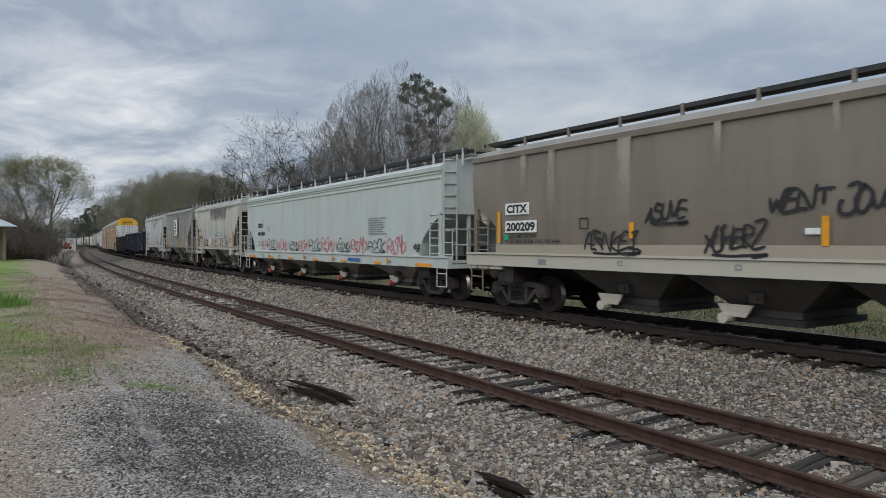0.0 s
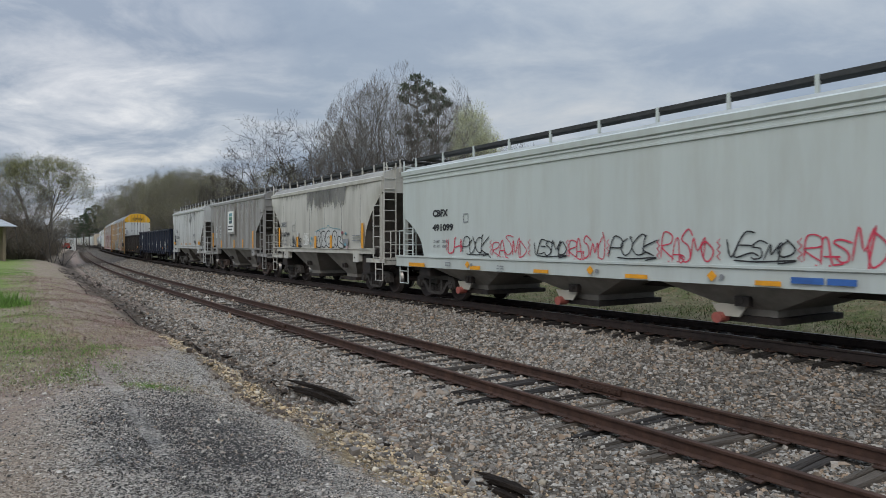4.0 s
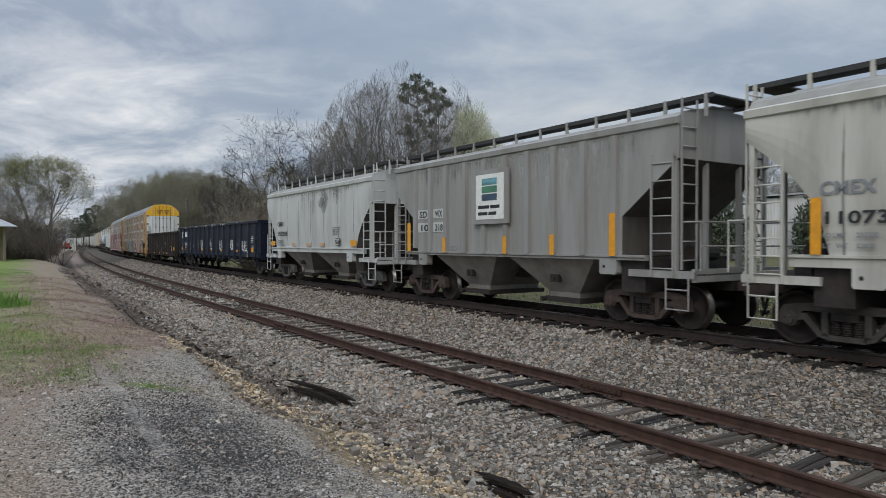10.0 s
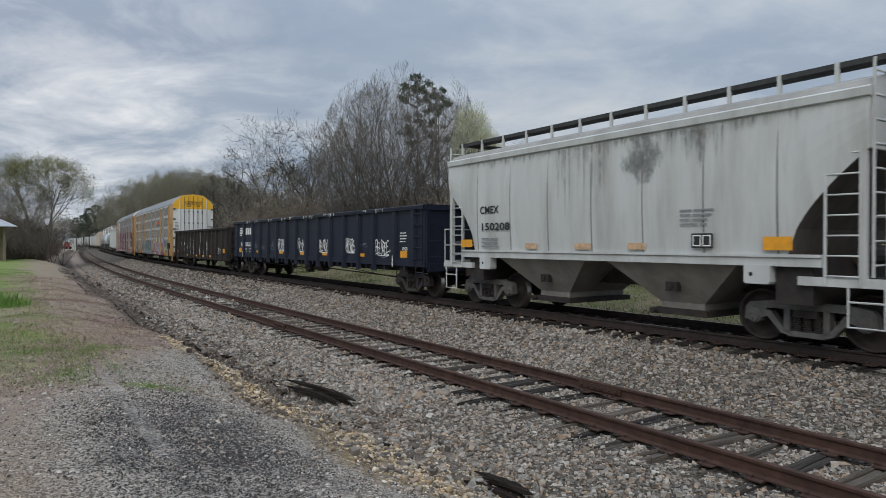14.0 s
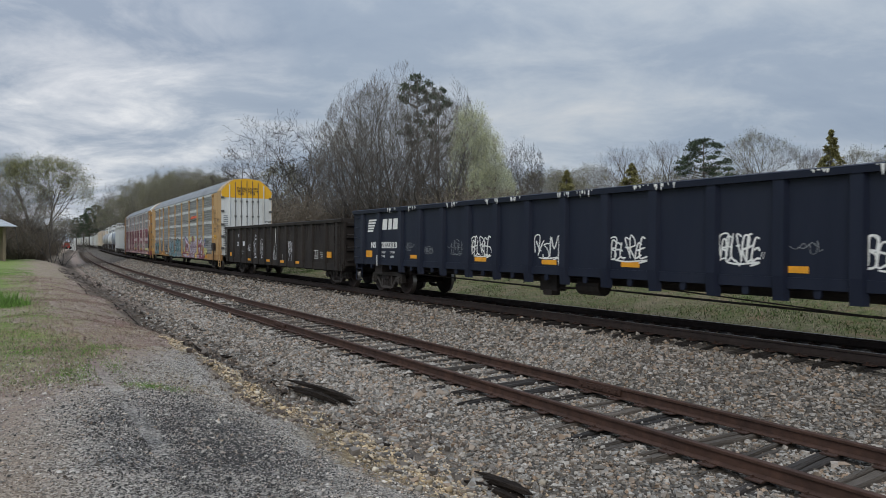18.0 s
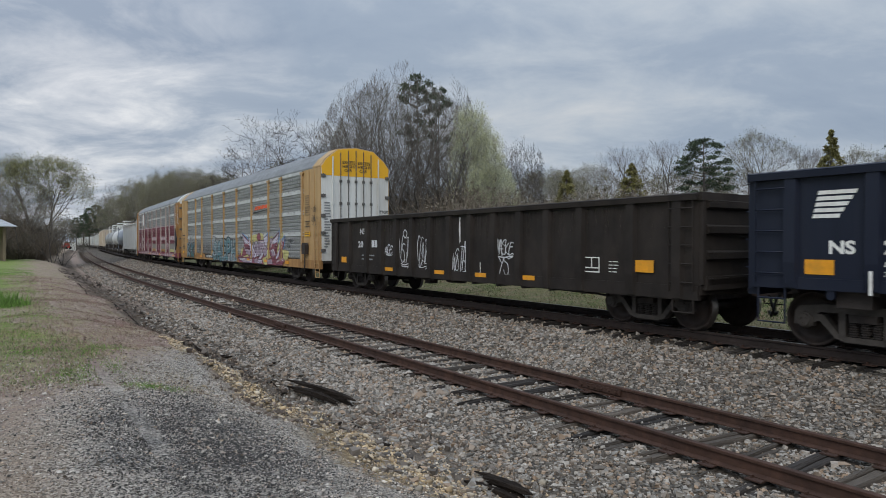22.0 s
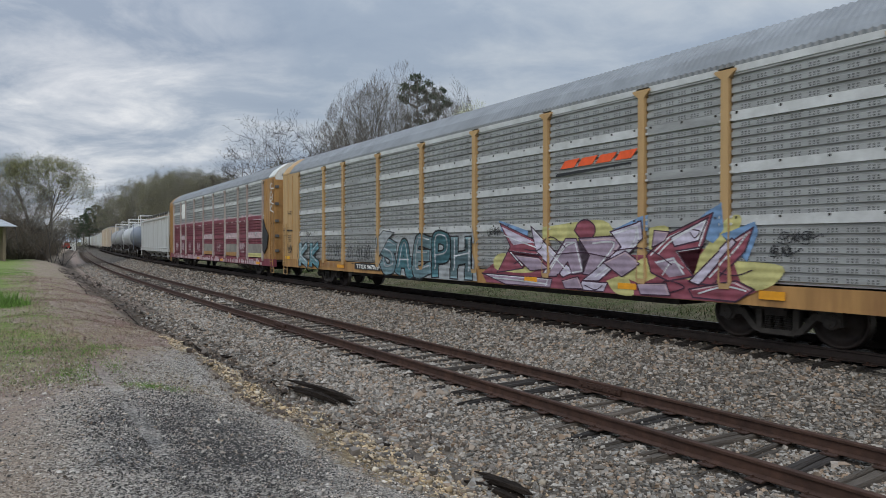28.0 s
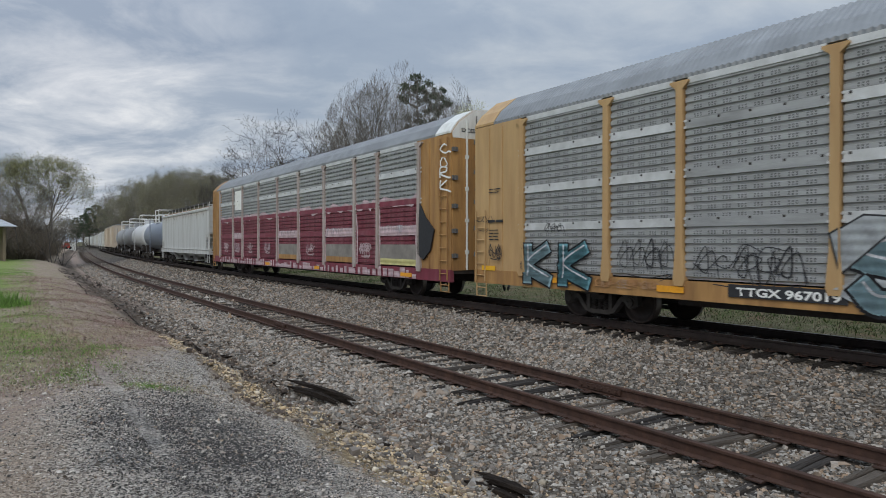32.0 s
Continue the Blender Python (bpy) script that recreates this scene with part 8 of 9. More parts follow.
scribble(c8, 1.9, 1.9, 0.5, 0.2, 4, M_INK, Y - 0.003, 806, 0.02, flourish=False)
YS = -1.574
plate(c8, "mark_plate", -5.9, -3.95, 0.78, 1.0, M_INK, YS)
lettering(c8, "TTGX 967019", -5.74, 0.815, 0.19, M_WHITE, YS - 0.009, 0.006, width=1.7)
bars(c8, M_YELLOW, YS - 0.002, (9.33, 9.77, 0.78, 0.92), (6.31, 6.78, 0.78, 0.9), (3.4, 3.85, 0.78, 0.9), (0.3, 0.8, 0.78, 0.9), (-2.9, -2.4, 0.78, 0.9), (-7.4, -6.8, 0.78, 0.9), (-10.3, -9.7, 0.8, 0.92))
scribble(c8, -9.0, 0.82, 1.6, 0.14, 8, P_RUSTRUN, YS - 0.004, 807, 0.03, flourish=False)
Y2 = -1.562
plate(c8, "warning_plate", 11.73, 12.3, 1.98, 2.18, M_ENDYELLOW, Y2)
small_print(c8, 11.78, 2.15, 0.48, 2, M_INK, Y2 - 0.008, 0.05, 0.08, 14)
plate(c8, "warning_plate", -13.0, -12.45, 1.0, 1.12, M_ENDYELLOW, Y2)
outline_box(c8, 11.78, 12.3, 2.86, 3.22, M_INK, Y2)
small_print(c8, 11.82, 3.17, 0.42, 3, M_INK, Y2, 0.04, 0.09, 15)
small_print(c8, 11.8, 3.68, 0.44, 5, M_INK, Y2, 0.04, 0.09, 16)
small_print(c8, 11.8, 2.62, 0.5, 3, M_INK, Y2, 0.06, 0.1, 17)
small_print(c8, -12.7, 3.1, 0.5, 2, M_INK, Y2, 0.04, 0.08, 18)
small_print(c8, -12.75, 2.3, 0.65, 1, M_INK, Y2, 0.11, 0.12, 19)
small_print(c8, -12.7, 2.05, 0.4, 4, M_INK, Y2, 0.04, 0.08, 20)
scribble(c8, 12.55, 2.5, 0.5, 0.35, 4, M_INK, Y2 - 0.03, 808, 0.018)
scribble(c8, 12.55, 3.0, 0.45, 0.2, 3, M_INK, Y2 - 0.03, 809, 0.018, flourish=False)
scribble(c8, -13.2, 2.1, 0.5, 0.4, 4, M_INK, Y2 - 0.03, 810, 0.016)
scribble(c8, -12.7, 1.35, 0.5, 0.3, 4, M_INK, Y2 - 0.03, 811, 0.03)
bm = bmesh.new()
slab_xz(bm, ((11.75, 1.25), (12.1, 1.25), (12.13, 1.62), (12.05, 1.72), (11.8, 1.72), (11.73, 1.6)), -1.72, -1.56)
part("hand_brake", bm, M_STEEL, c8)
bm = bmesh.new(); pipe(bm, [(11.95, -1.65, 1.25), (11.95, -1.66, 0.62)], 0.03); part("brake_chain", bm, M_STEEL, c8)
XE = l8 + 0.043
for y, words in ((-0.60, ("EXCESS", "HEIGHT", "CAR")), (0.08, ("EXCESS", "HEIGHT", "CAR"))):
    for k, wd in enumerate(words):
        lettering(c8, wd, 0, 0, 0.17, M_INK, turn=END(XE, y + (0.08 if wd == "CAR" else 0.0), 4.92 - 0.16 * k), bold=0.004)
lettering(c8, "TTGX", 0, 0, 0.16, M_INK, turn=END(XE, 1.06, 2.95), bold=0.004)
lettering(c8, "967019", 0, 0, 0.16, M_INK, turn=END(XE, 1.06, 2.77), bold=0.004)
bm = bmesh.new()
rnd_ = random.Random(5)
for k in range(17):
    z = 3.3 - 0.11 * k
    box(bm, XE, XE + 0.003, -1.38, -1.38 + rnd_.uniform(0.15, 0.28), z, z + 0.05)
part("small_print", bm, M_GREYINK, c8)

# the maroon autorack
Y = -1.546
bm = bmesh.new()
rnd_ = random.Random(6)
for a, b in zip(RACK_POSTS[:-1], RACK_POSTS[1:]):
    pts = [(a + 0.1 + (b - a - 0.2) * k / 7, 3.02 + rnd_.uniform(-0.1, 0.12)) for k in range(8)]
    ribbon(bm, pts, 0.24, Y, taper=False)
part("spray_edge", bm, M_PINK, c9)
for k, (a, b) in enumerate(zip(RACK_POSTS[:-1], RACK_POSTS[1:])):
    bm = bmesh.new()
    for x, wd in ((a + 0.14, 0.09), (b - 0.14, 0.07)):
        ribbon(bm, curve_pts([(x, 3.0 - rnd_.uniform(0, 0.4)), (x + rnd_.uniform(-0.1, 0.1), 2.0), (x + rnd_.uniform(-.08, .08), 0.98)], 4), wd, Y - 0.002, taper=False)
    part("spray_line", bm, M_PINK, c9)
    if k in (1, 4, 6, 8):
        plate(c9, "spray_block", a + 0.15, b - 0.15, 1.95, 2.25, M_PINK, Y - 0.004, 0.002)
        drips(c9, a + 0.15, b - 0.15, 2.28, 0.3, M_CHALK, Y - 0.008)
    if k in (4, 6, 8):
        plate(c9, "bare_panel", a + 0.16, b - 0.16, 1.2, 1.66, P_BAYGREY, Y - 0.004, 0.002)
        plate(c9, "spray_block", a + 0.2, b - 0.2, 1.0, 1.2, M_LEMON if k == 8 else M_AMBERDIRTY, Y - 0.008, 0.002)
    else:
        scribble(c9, (a + b) / 2 - 0.5, 1.3, 0.8, 0.4, 4, M_PINK, Y - 0.006, 920 + k, 0.05)
bm = bmesh.new()
for k in range(60):
    x = -11.4 + 22.8 * k / 60
    box(bm, x, x + 0.42 * rnd_.uniform(0.3, 1), -1.578, -1.573, 0.62, 0.62 + rnd_.uniform(0.12, 0.33))
part("spray_block", bm, M_PINK, c9)
plate(c9, "whitewash_patch", -8.3, -7.1, 3.5, 4.55, M_WHITE, Y - 0.002, 0.002)
bm = bmesh.new(); slab_xz(bm, ((11.35, 1.4), (11.5, 2.9), (11.8, 2.5), (12.3, 2.1), (12.1, 1.5), (11.7, 1.2)), -1.60, -1.56); part("spray_shadow", bm, M_INK, c9)
for k, t_ in enumerate("KROC"):
    tag(c9, t_, 12.70, 3.2 + 0.36 * k, 0.32, 0.28, M_WHITE, -1.60, 950 + k, 0.05, 0.0, 0.0, False)
lettering(c9, "EXCESS HEIGHT", 0, 0, 0.16, M_INK, turn=END(l9 + 0.045, -1.2, 4.86), bold=0.004)
bars(c9, M_YELLOW, -1.58, (10.3, 11.0, 0.66, 0.78), (3.2, 3.7, 0.66, 0.78), (-3.0, -2.4, 0.66, 0.78))
# rust along the white hopper's top edge
drips(c10, -l10, l10, 3.88, 0.6, P_RUSTRUN, -1.556)
# ---- trees and bushes ----
M_BARK = material("grey_brown_bark", (0.105, 0.094, 0.084), 0.9, 0, 0.35, 6, bump=0.4, stretch=(1, 1, 0.3))
M_TWIG = material("bare_grey_twigs", (0.175, 0.160, 0.145), 0.9, 0, 0.3, 2, bump=0)
M_TWIGDARK = material("dark_bare_branches", (0.048, 0.042, 0.038), 0.9, 0, 0.3, 2, bump=0)
M_TWIGMID = material("grey_brown_dense_twigs", (0.140, 0.126, 0.113), 0.9, 0, 0.3, 2, bump=0)
# twigs of the far woods; the air's haze is put into this colour
M_TWIGFAR = material("haze_tinted_grey_twigs", (0.165, 0.150, 0.130), 0.9, 0, 0.3, 2, bump=0)
M_TWIGWARM = material("bare_brown_twigs", (0.175, 0.145, 0.112), 0.9, 0, 0.3, 2, bump=0)
M_BUD = material("pale_green_buds", (0.19, 0.185, 0.08), 0.8, 0, 0.3, 2, bump=0, by_island=0.4)
M_BLOSSOM = material("cream_blossom", (0.47, 0.49, 0.29), 0.8, 0, 0.25, 2, bump=0, by_island=0.35)
M_PINE = material("dark_pine_needles", (0.055, 0.077, 0.045), 0.8, 0, 0.3, 1.5, bump=0, by_island=0.5)
M_CEDAR = material("yellow_green_cedar_needles", (0.19, 0.175, 0.065), 0.8, 0, 0.3, 1.5, bump=0, by_island=0.5)
M_OLIVE = material("olive_brown_spring_leaves", (0.185, 0.175, 0.105), 0.85, 0, 0.3, 1.5, bump=0, by_island=0.5)
M_HAZE = material("brown_grey_twig_haze", (0.15, 0.132, 0.105), 0.9, 0, 0.35, 1.0, bump=0, by_island=0.4)
M_THICKET = material("brown_grey_thicket_twigs", (0.165, 0.140, 0.108), 0.9, 0, 0.35, 1.0, bump=0, by_island=0.4)


def tubes_mesh(name, segs, mat, sides=4):
    """Tapered twigs and limbs: rows of (start, end, start radius, end radius)."""
    A = np.array([s[0] for s in segs]); B = np.array([s[1] for s in segs])
    ra = np.array([s[2] for s in segs]); rb = np.array([s[3] for s in segs])
    d = B - A
    d /= np.maximum(np.linalg.norm(d, axis=1, keepdims=True), 1e-9)
    ref = np.where(abs(d[:, 2:3]) < 0.9, np.array([[0, 0, 1.0]]), np.array([[1.0, 0, 0]]))
    p = np.cross(d, ref); p /= np.linalg.norm(p, axis=1, keepdims=True)
    q = np.cross(d, p)
    rows = []
    for c, r in ((A, ra), (B, rb)):
        for k in range(sides):
            a = 2 * math.pi * k / sides
            rows.append(c + (p * math.cos(a) + q * math.sin(a)) * r[:, None])
    V = np.stack(rows, 1).reshape(-1, 3)
    n = len(segs)
    base = np.arange(n)[:, None, None] * sides * 2
    f = np.array([(k, (k + 1) % sides, sides + (k + 1) % sides, sides + k) for k in range(sides)])[None] + base
    me = bpy.data.meshes.new(name)
    quick_fill(me, V, f.reshape(-1, 4))
    me.materials.append(mat)
    me.shade_smooth()
    return me


def twigs_mesh(name, segs, mat, seed, thick=1.0):
    """Fine twigs as slim flat slivers, turned at random."""
    rng = np.random.default_rng(seed)
    A = np.array([s[0] for s in segs]); B = np.array([s[1] for s in segs])
    ra = np.array([s[2] for s in segs])[:, None] * thick; rb = np.array([s[3] for s in segs])[:, None] * thick
    d = B - A
    w = rng.normal(size=d.shape)
    w -= d * ((w * d).sum(1, keepdims=True) / np.maximum((d * d).sum(1, keepdims=True), 1e-9))
    w /= np.maximum(np.linalg.norm(w, axis=1, keepdims=True), 1e-9)
    V = np.stack([A - w * ra, A + w * ra, B + w * rb, B - w * rb], 1).reshape(-1, 3)
    me = bpy.data.meshes.new(name)
    quick_fill(me, V, np.arange(len(V)).reshape(-1, 4))
    me.materials.append(mat)
    return me


def quick_fill(me, V, F):
    k = F.shape[1]
    me.vertices.add(len(V))
    me.vertices.foreach_set("co", V.reshape(-1).astype(np.float32))
    me.loops.add(F.size)
    me.loops.foreach_set("vertex_index", F.reshape(-1).astype(np.int32))
    me.polygons.add(len(F))
    me.polygons.foreach_set("loop_start", np.arange(0, F.size, k, dtype=np.int32))
    me.update(calc_edges=True)


def leaves_mesh(name, centres, size, mat, seed, droop=0.0):
    """Small folded leaf clumps, one quad each, turned every way."""
    rng = np.random.default_rng(seed)
    n = len(centres)
    a = rng.normal(size=(n, 3)); a[:, 2] -= droop; a /= np.linalg.norm(a, axis=1, keepdims=True)
    b = rng.normal(size=(n, 3)); b -= a * (a * b).sum(1, keepdims=True); b /= np.linalg.norm(b, axis=1, keepdims=True)
    s = size * rng.uniform(0.6, 1.4, (n, 1))
    V = np.stack([centres - a * s, centres + b * s * 0.45, centres + a * s, centres - b * s * 0.45], 1).reshape(-1, 3)
    me = bpy.data.meshes.new(name)
    quick_fill(me, V, np.arange(4 * n).reshape(-1, 4))
    me.materials.append(mat)
    return me


def grow(seed, height=10.0, wide=0.40, low=0.16, stems=1, lean=0.0, bole=0.2, trunk=0.17, kids=(9, 7, 6, 4), angle=(42, 45, 45, 40), reach=(0.62, 0.52, 0.5, 0.55),
         lift=0.10, wander=0.10, bare=0.25, twig_r=0.008):
    """A trunk or several stems that fork and fork again inside a domed, uneven crown; returns thick pieces, thin pieces and twig tips."""
    rnd = random.Random(seed)
    zc, rz, rx = height * (low + 1) / 2, height * (1 - low) / 2, height * wide
    lump = [rnd.uniform(0, 6.28) for _ in range(4)]
    thick, thin, tips = [], [], []

    def room(p, d):
        """How far the crown's edge is from p along d."""
        q = (p.x / rx, p.y / rx, (p.z - zc) / rz)
        e = (d.x / rx, d.y / rx, d.z / rz)
        az = math.atan2(p.y + d.y, p.x + d.x)
        k = 1 + 0.07 * math.sin(3 * az + lump[0]) + 0.06 * math.sin(5 * az + lump[1]) + 0.05 * math.sin(6 * q[2] + 2 * az + lump[2])
        a_, b_, c_ = sum(v * v for v in e), 2 * sum(u * v for u, v in zip(q, e)), sum(v * v for v in q) - k * k
        disc = b_ * b_ - 4 * a_ * c_
        return (-b_ + math.sqrt(disc)) / (2 * a_) if disc > 0 else 0.0

    def limb(p, d, length, r, level):
        length = min(length, room(p, d) * rnd.uniform(0.86, 1.0))
        if length < 0.1:
            return
        n = (8, 6, 4, 3, 2)[min(level, 4)]
        spots = []
        r = min(r, 0.012 * length + twig_r) if level else r
        r0, r1 = r, max(r * 0.10, twig_r * 0.45)
        for k in range(n):
            d = (d + Vector((rnd.gauss(0, wander), rnd.gauss(0, wander), rnd.gauss(0, wander) + lift * (0.4 if level == 0 else 1.0) / n * 2))).normalized()
            e = p + d * (length / n)
            r2 = r0 + (r1 - r0) * (k + 1) / n
            (thick if r > 0.018 else thin).append((tuple(p), tuple(e), r, r2))
            spots.append((e.copy(), d.copy(), r2))
            p, r = e, r2
        if level >= len(kids):
            tips.append(tuple(p))
            return
        first = bole if level == 0 else bare
        turn = rnd.uniform(0, 6.283)
        for c in range(kids[level]):
            t = min(0.999, first + (1 - first) * (c + rnd.random()) / kids[level])
            o, od, orad = spots[int(t * n)]
            turn += 2.4 + rnd.gauss(0, 0.4)
            side = od.orthogonal().normalized()
            side.rotate(Matrix.Rotation(turn, 3, od))
            a = radians(max(12, rnd.gauss(angle[level], 9)) * (1.15 - 0.45 * t))
            nd = od * math.cos(a) + side * math.sin(a)
            limb(o, nd.normalized(), length * reach[level] * rnd.uniform(0.75, 1.2) * (1.15 - 0.4 * t if level else 1.0), min(orad * 0.72, (0.075, 0.034, 0.016, twig_r)[level]), level + 1)

    for st in range(stems):
        az = 2.4 * st + rnd.uniform(-0.4, 0.4)
        q = lean * (0.35 + 0.65 * (st + 0.5) / stems) if stems > 1 else 0.0
        limb(Vector((0.25 * math.cos(az) * (stems > 1), 0.25 * math.sin(az) * (stems > 1), -0.2)), Vector((math.cos(az) * q, math.sin(az) * q, 1)).normalized(), height * 1.2, trunk * (1.0 if stems == 1 else 0.75), 0)
    return thick, thin, tips


TREES = {}


def bare_tree(key, seed, twig=M_TWIG, buds=None, bud_size=0.11, bud_n=1, bud_share=1.0, **kw):
    thick, thin, tips = grow(seed, **kw)
    meshes = [("trunk", tubes_mesh("trunk", thick, M_BARK, 3 if key[:3] in ("far", "oli") else 5)), ("crown", twigs_mesh("crown", thin, twig, seed))]
    if buds:
        rng = np.random.default_rng(seed)
        c = np.repeat(np.array(tips), bud_n, 0)
        c = c[rng.random(len(c)) < bud_share]
        c = c + rng.normal(0, 0.2, c.shape)
        meshes.append(("foliage", leaves_mesh("foliage", c, bud_size, buds, seed)))
    TREES[key] = meshes


def pine_tree(key, seed, height, bare, radius, mat, clumps=70, per=70, leaf=0.2, cone=False):
    """A trunk with whorled limbs, each carrying clumps of needles."""
    rng = np.random.default_rng(seed)
    segs = [((0, 0, -0.2), (0.1, 0, height * 0.5), 0.2 * height / 12, 0.14 * height / 12), ((0.1, 0, height * 0.5), (0, 0.05, height * 0.97), 0.14 * height / 12, 0.03)]
    pts = []
    for k in range(clumps):
        q = rng.random() ** (1.0 if cone else 0.8)
        z = height * (bare + (0.985 - bare) * q)
        rmax = radius * ((1 - q) ** 0.85 if cone else math.sqrt(max(0.05, 1 - (1.6 * q - 0.62) ** 2))) * rng.uniform(0.55, 1.12)
        a = rng.uniform(0, 6.283)
        tip = np.array((math.cos(a) * rmax, math.sin(a) * rmax, z + (0.3 if cone else 0.12) * rmax))
        segs.append(((0, 0, z - 0.2 * rmax), tuple(tip), 0.04, 0.012))
        m = rng.normal(0, 1, (per, 3)) * np.array((0.42, 0.42, 0.5 if cone else 0.16)) * (radius * (0.05 + 0.13 * (1 - q) if cone else 0.22))
        pts.append(tip * np.array((0.82, 0.82, 1)) + m)
    TREES[key] = [("trunk", tubes_mesh("trunk", segs, M_BARK, 6)), ("crown", leaves_mesh("crown", np.concatenate(pts), leaf, mat, seed, 0.3))]


def bush_mesh(key, seed, mat, height, radius, n=900, twigs=260, leaf=0.12, twig=M_TWIGWARM):
    rng = np.random.default_rng(seed)
    segs = []
    for k in range(twigs):
        a, q = rng.uniform(0, 6.283), rng.random() ** 0.6
        b = np.array((math.cos(a) * radius * q * 0.35, math.sin(a) * radius * q * 0.35, -0.1))
        e = np.array((math.cos(a) * radius * q, math.sin(a) * radius * q, height * rng.uniform(0.45, 1.0) * math.sqrt(1.05 - 0.7 * q * q)))
        mid = (b + e) / 2 + rng.normal(0, 0.08 * height, 3)
        segs += [(tuple(b), tuple(mid), 0.022, 0.014), (tuple(mid), tuple(e), 0.014, 0.006)]
        for _ in range(3):
            f = mid + (e - mid) * rng.random()
            segs.append((tuple(f), tuple(f + rng.normal(0, 0.16 * height, 3)), 0.008, 0.004))
    a, q = rng.uniform(0, 6.283, n), rng.random(n) ** 0.5
    z = height * rng.uniform(0.1, 1.0, n) * np.sqrt(1.05 - 0.75 * q * q)
    pts = np.stack([np.cos(a) * radius * q, np.sin(a) * radius * q, z], -1) + rng.normal(0, 0.1, (n, 3))
    TREES[key] = [("branchwork", twigs_mesh("branchwork", segs, twig, seed, 0.9)), ("foliage", leaves_mesh("foliage", pts, leaf, mat, seed))]


def plant(key, name, x, y, height_scale, label, group, turn=0.0, wide=1.0, category="tree", z=None):
    root = empty(name, Matrix.LocRotScale((x, y, GZ(x, y) if z is None else z), Euler((0, 0, radians(turn))), (height_scale * wide, height_scale * wide, height_scale)))
    for n, me in TREES[key]:
        o = new(n, me)
        o.parent = root
    return tagged(root, label, category, group)


def GZ(x, y):
    """Ground height at a plan position."""
    d = (PX - x) ** 2 + (PY - y) ** 2
    i = int(np.argmin(d))
    u = (PX[i] - x) * math.cos(HG[i]) + (PY[i] - y) * math.sin(HG[i])
    return float(ground_z(np.array(SG[i]), np.array(u))) - 0.05


bare_tree("great", 11, M_TWIGMID, wide=0.46, low=0.0, stems=6, lean=0.95, bole=0.10, trunk=0.17, kids=(13, 8, 6, 4), lift=0.16, angle=(46, 44, 42, 40), reach=(0.55, 0.52, 0.5, 0.6), twig_r=0.0115)
bare_tree("round", 12, wide=0.42, low=0.10, stems=1, bole=0.15, trunk=0.15, kids=(20, 9, 6, 4), angle=(46, 42, 42, 40), lift=0.2, twig_r=0.010)
bare_tree("tall", 37, M_TWIGMID, wide=0.30, low=0.08, stems=2, lean=0.25, bole=0.12, trunk=0.13, kids=(15, 9, 7, 4), angle=(40, 40, 40, 38), lift=0.22, twig_r=0.009)
bare_tree("broad", 23, M_TWIGDARK, wide=0.46, low=0.22, stems=5, lean=1.15, bole=0.2, trunk=0.24, kids=(12, 8, 6, 4), angle=(44, 48, 50, 45), lift=0.06, wander=0.17, twig_r=0.016)
bare_tree("umbrella", 29, M_TWIGDARK, M_BUD, 0.06, 6, 0.9, wide=0.56, low=0.36, stems=4, lean=0.6, bole=0.32, trunk=0.18, kids=(10, 9, 7, 3), angle=(52, 46, 46, 45), lift=0.10, twig_r=0.011)
bare_tree("budding", 41, M_TWIG, M_BUD, 0.045, 3, 0.7, wide=0.44, low=0.12, stems=3, lean=0.4, bole=0.15, trunk=0.13, kids=(11, 8, 6, 3), lift=0.14, twig_r=0.012)
bare_tree("blossom", 53, M_TWIG, M_BLOSSOM, 0.05, 6, 0.85, wide=0.36, low=0.02, stems=3, lean=0.35, bole=0.08, trunk=0.1, kids=(15, 9, 5, 3), lift=0.15, twig_r=0.009)
bare_tree("olive", 67, M_TWIGWARM, M_OLIVE, 0.065, 6, 0.9, wide=0.44, low=0.08, stems=2, lean=0.35, trunk=0.12, kids=(12, 8, 5, 3), twig_r=0.011)
# rounder, denser trees for the woods far off
bare_tree("far_grey", 91, M_TWIGFAR, M_HAZE, 0.065, 4, 0.9, wide=0.42, low=0.02, stems=3, lean=0.45, bole=0.08, trunk=0.12, kids=(9, 6, 5, 3), twig_r=0.016)
bare_tree("far_olive", 92, M_TWIGFAR, M_OLIVE, 0.065, 5, 0.9, wide=0.46, low=0.02, stems=3, lean=0.45, bole=0.08, trunk=0.12, kids=(9, 6, 5, 3), twig_r=0.016)
pine_tree("pine", 5, 14, 0.38, 3.6, M_PINE, 90, 90, 0.13)
pine_tree("pine_top", 15, 14, 0.60, 2.9, M_PINE, 46, 75, 0.12)
pine_tree("cedar", 6, 9, 0.08, 2.5, M_CEDAR, 190, 45, 0.09, cone=True)
pine_tree("young_pine", 8, 10, 0.10, 2.2, M_CEDAR, 190, 40, 0.10, cone=True)
bush_mesh("thicket", 71, M_THICKET, 3.0, 2.6, 1500, 420, 0.055)
bush_mesh("leafy_bush", 72, M_OLIVE, 3.0, 2.4, 2000, 200, 0.07)
bush_mesh("holly", 73, M_PINE, 3.0, 1.4, 2600, 120, 0.12)
F_LEN = 1163.1


def spot(px, depth):
    """Plan position that lies at the bearing px and the distance depth."""
    return (px - 784) / F_LEN * depth, depth


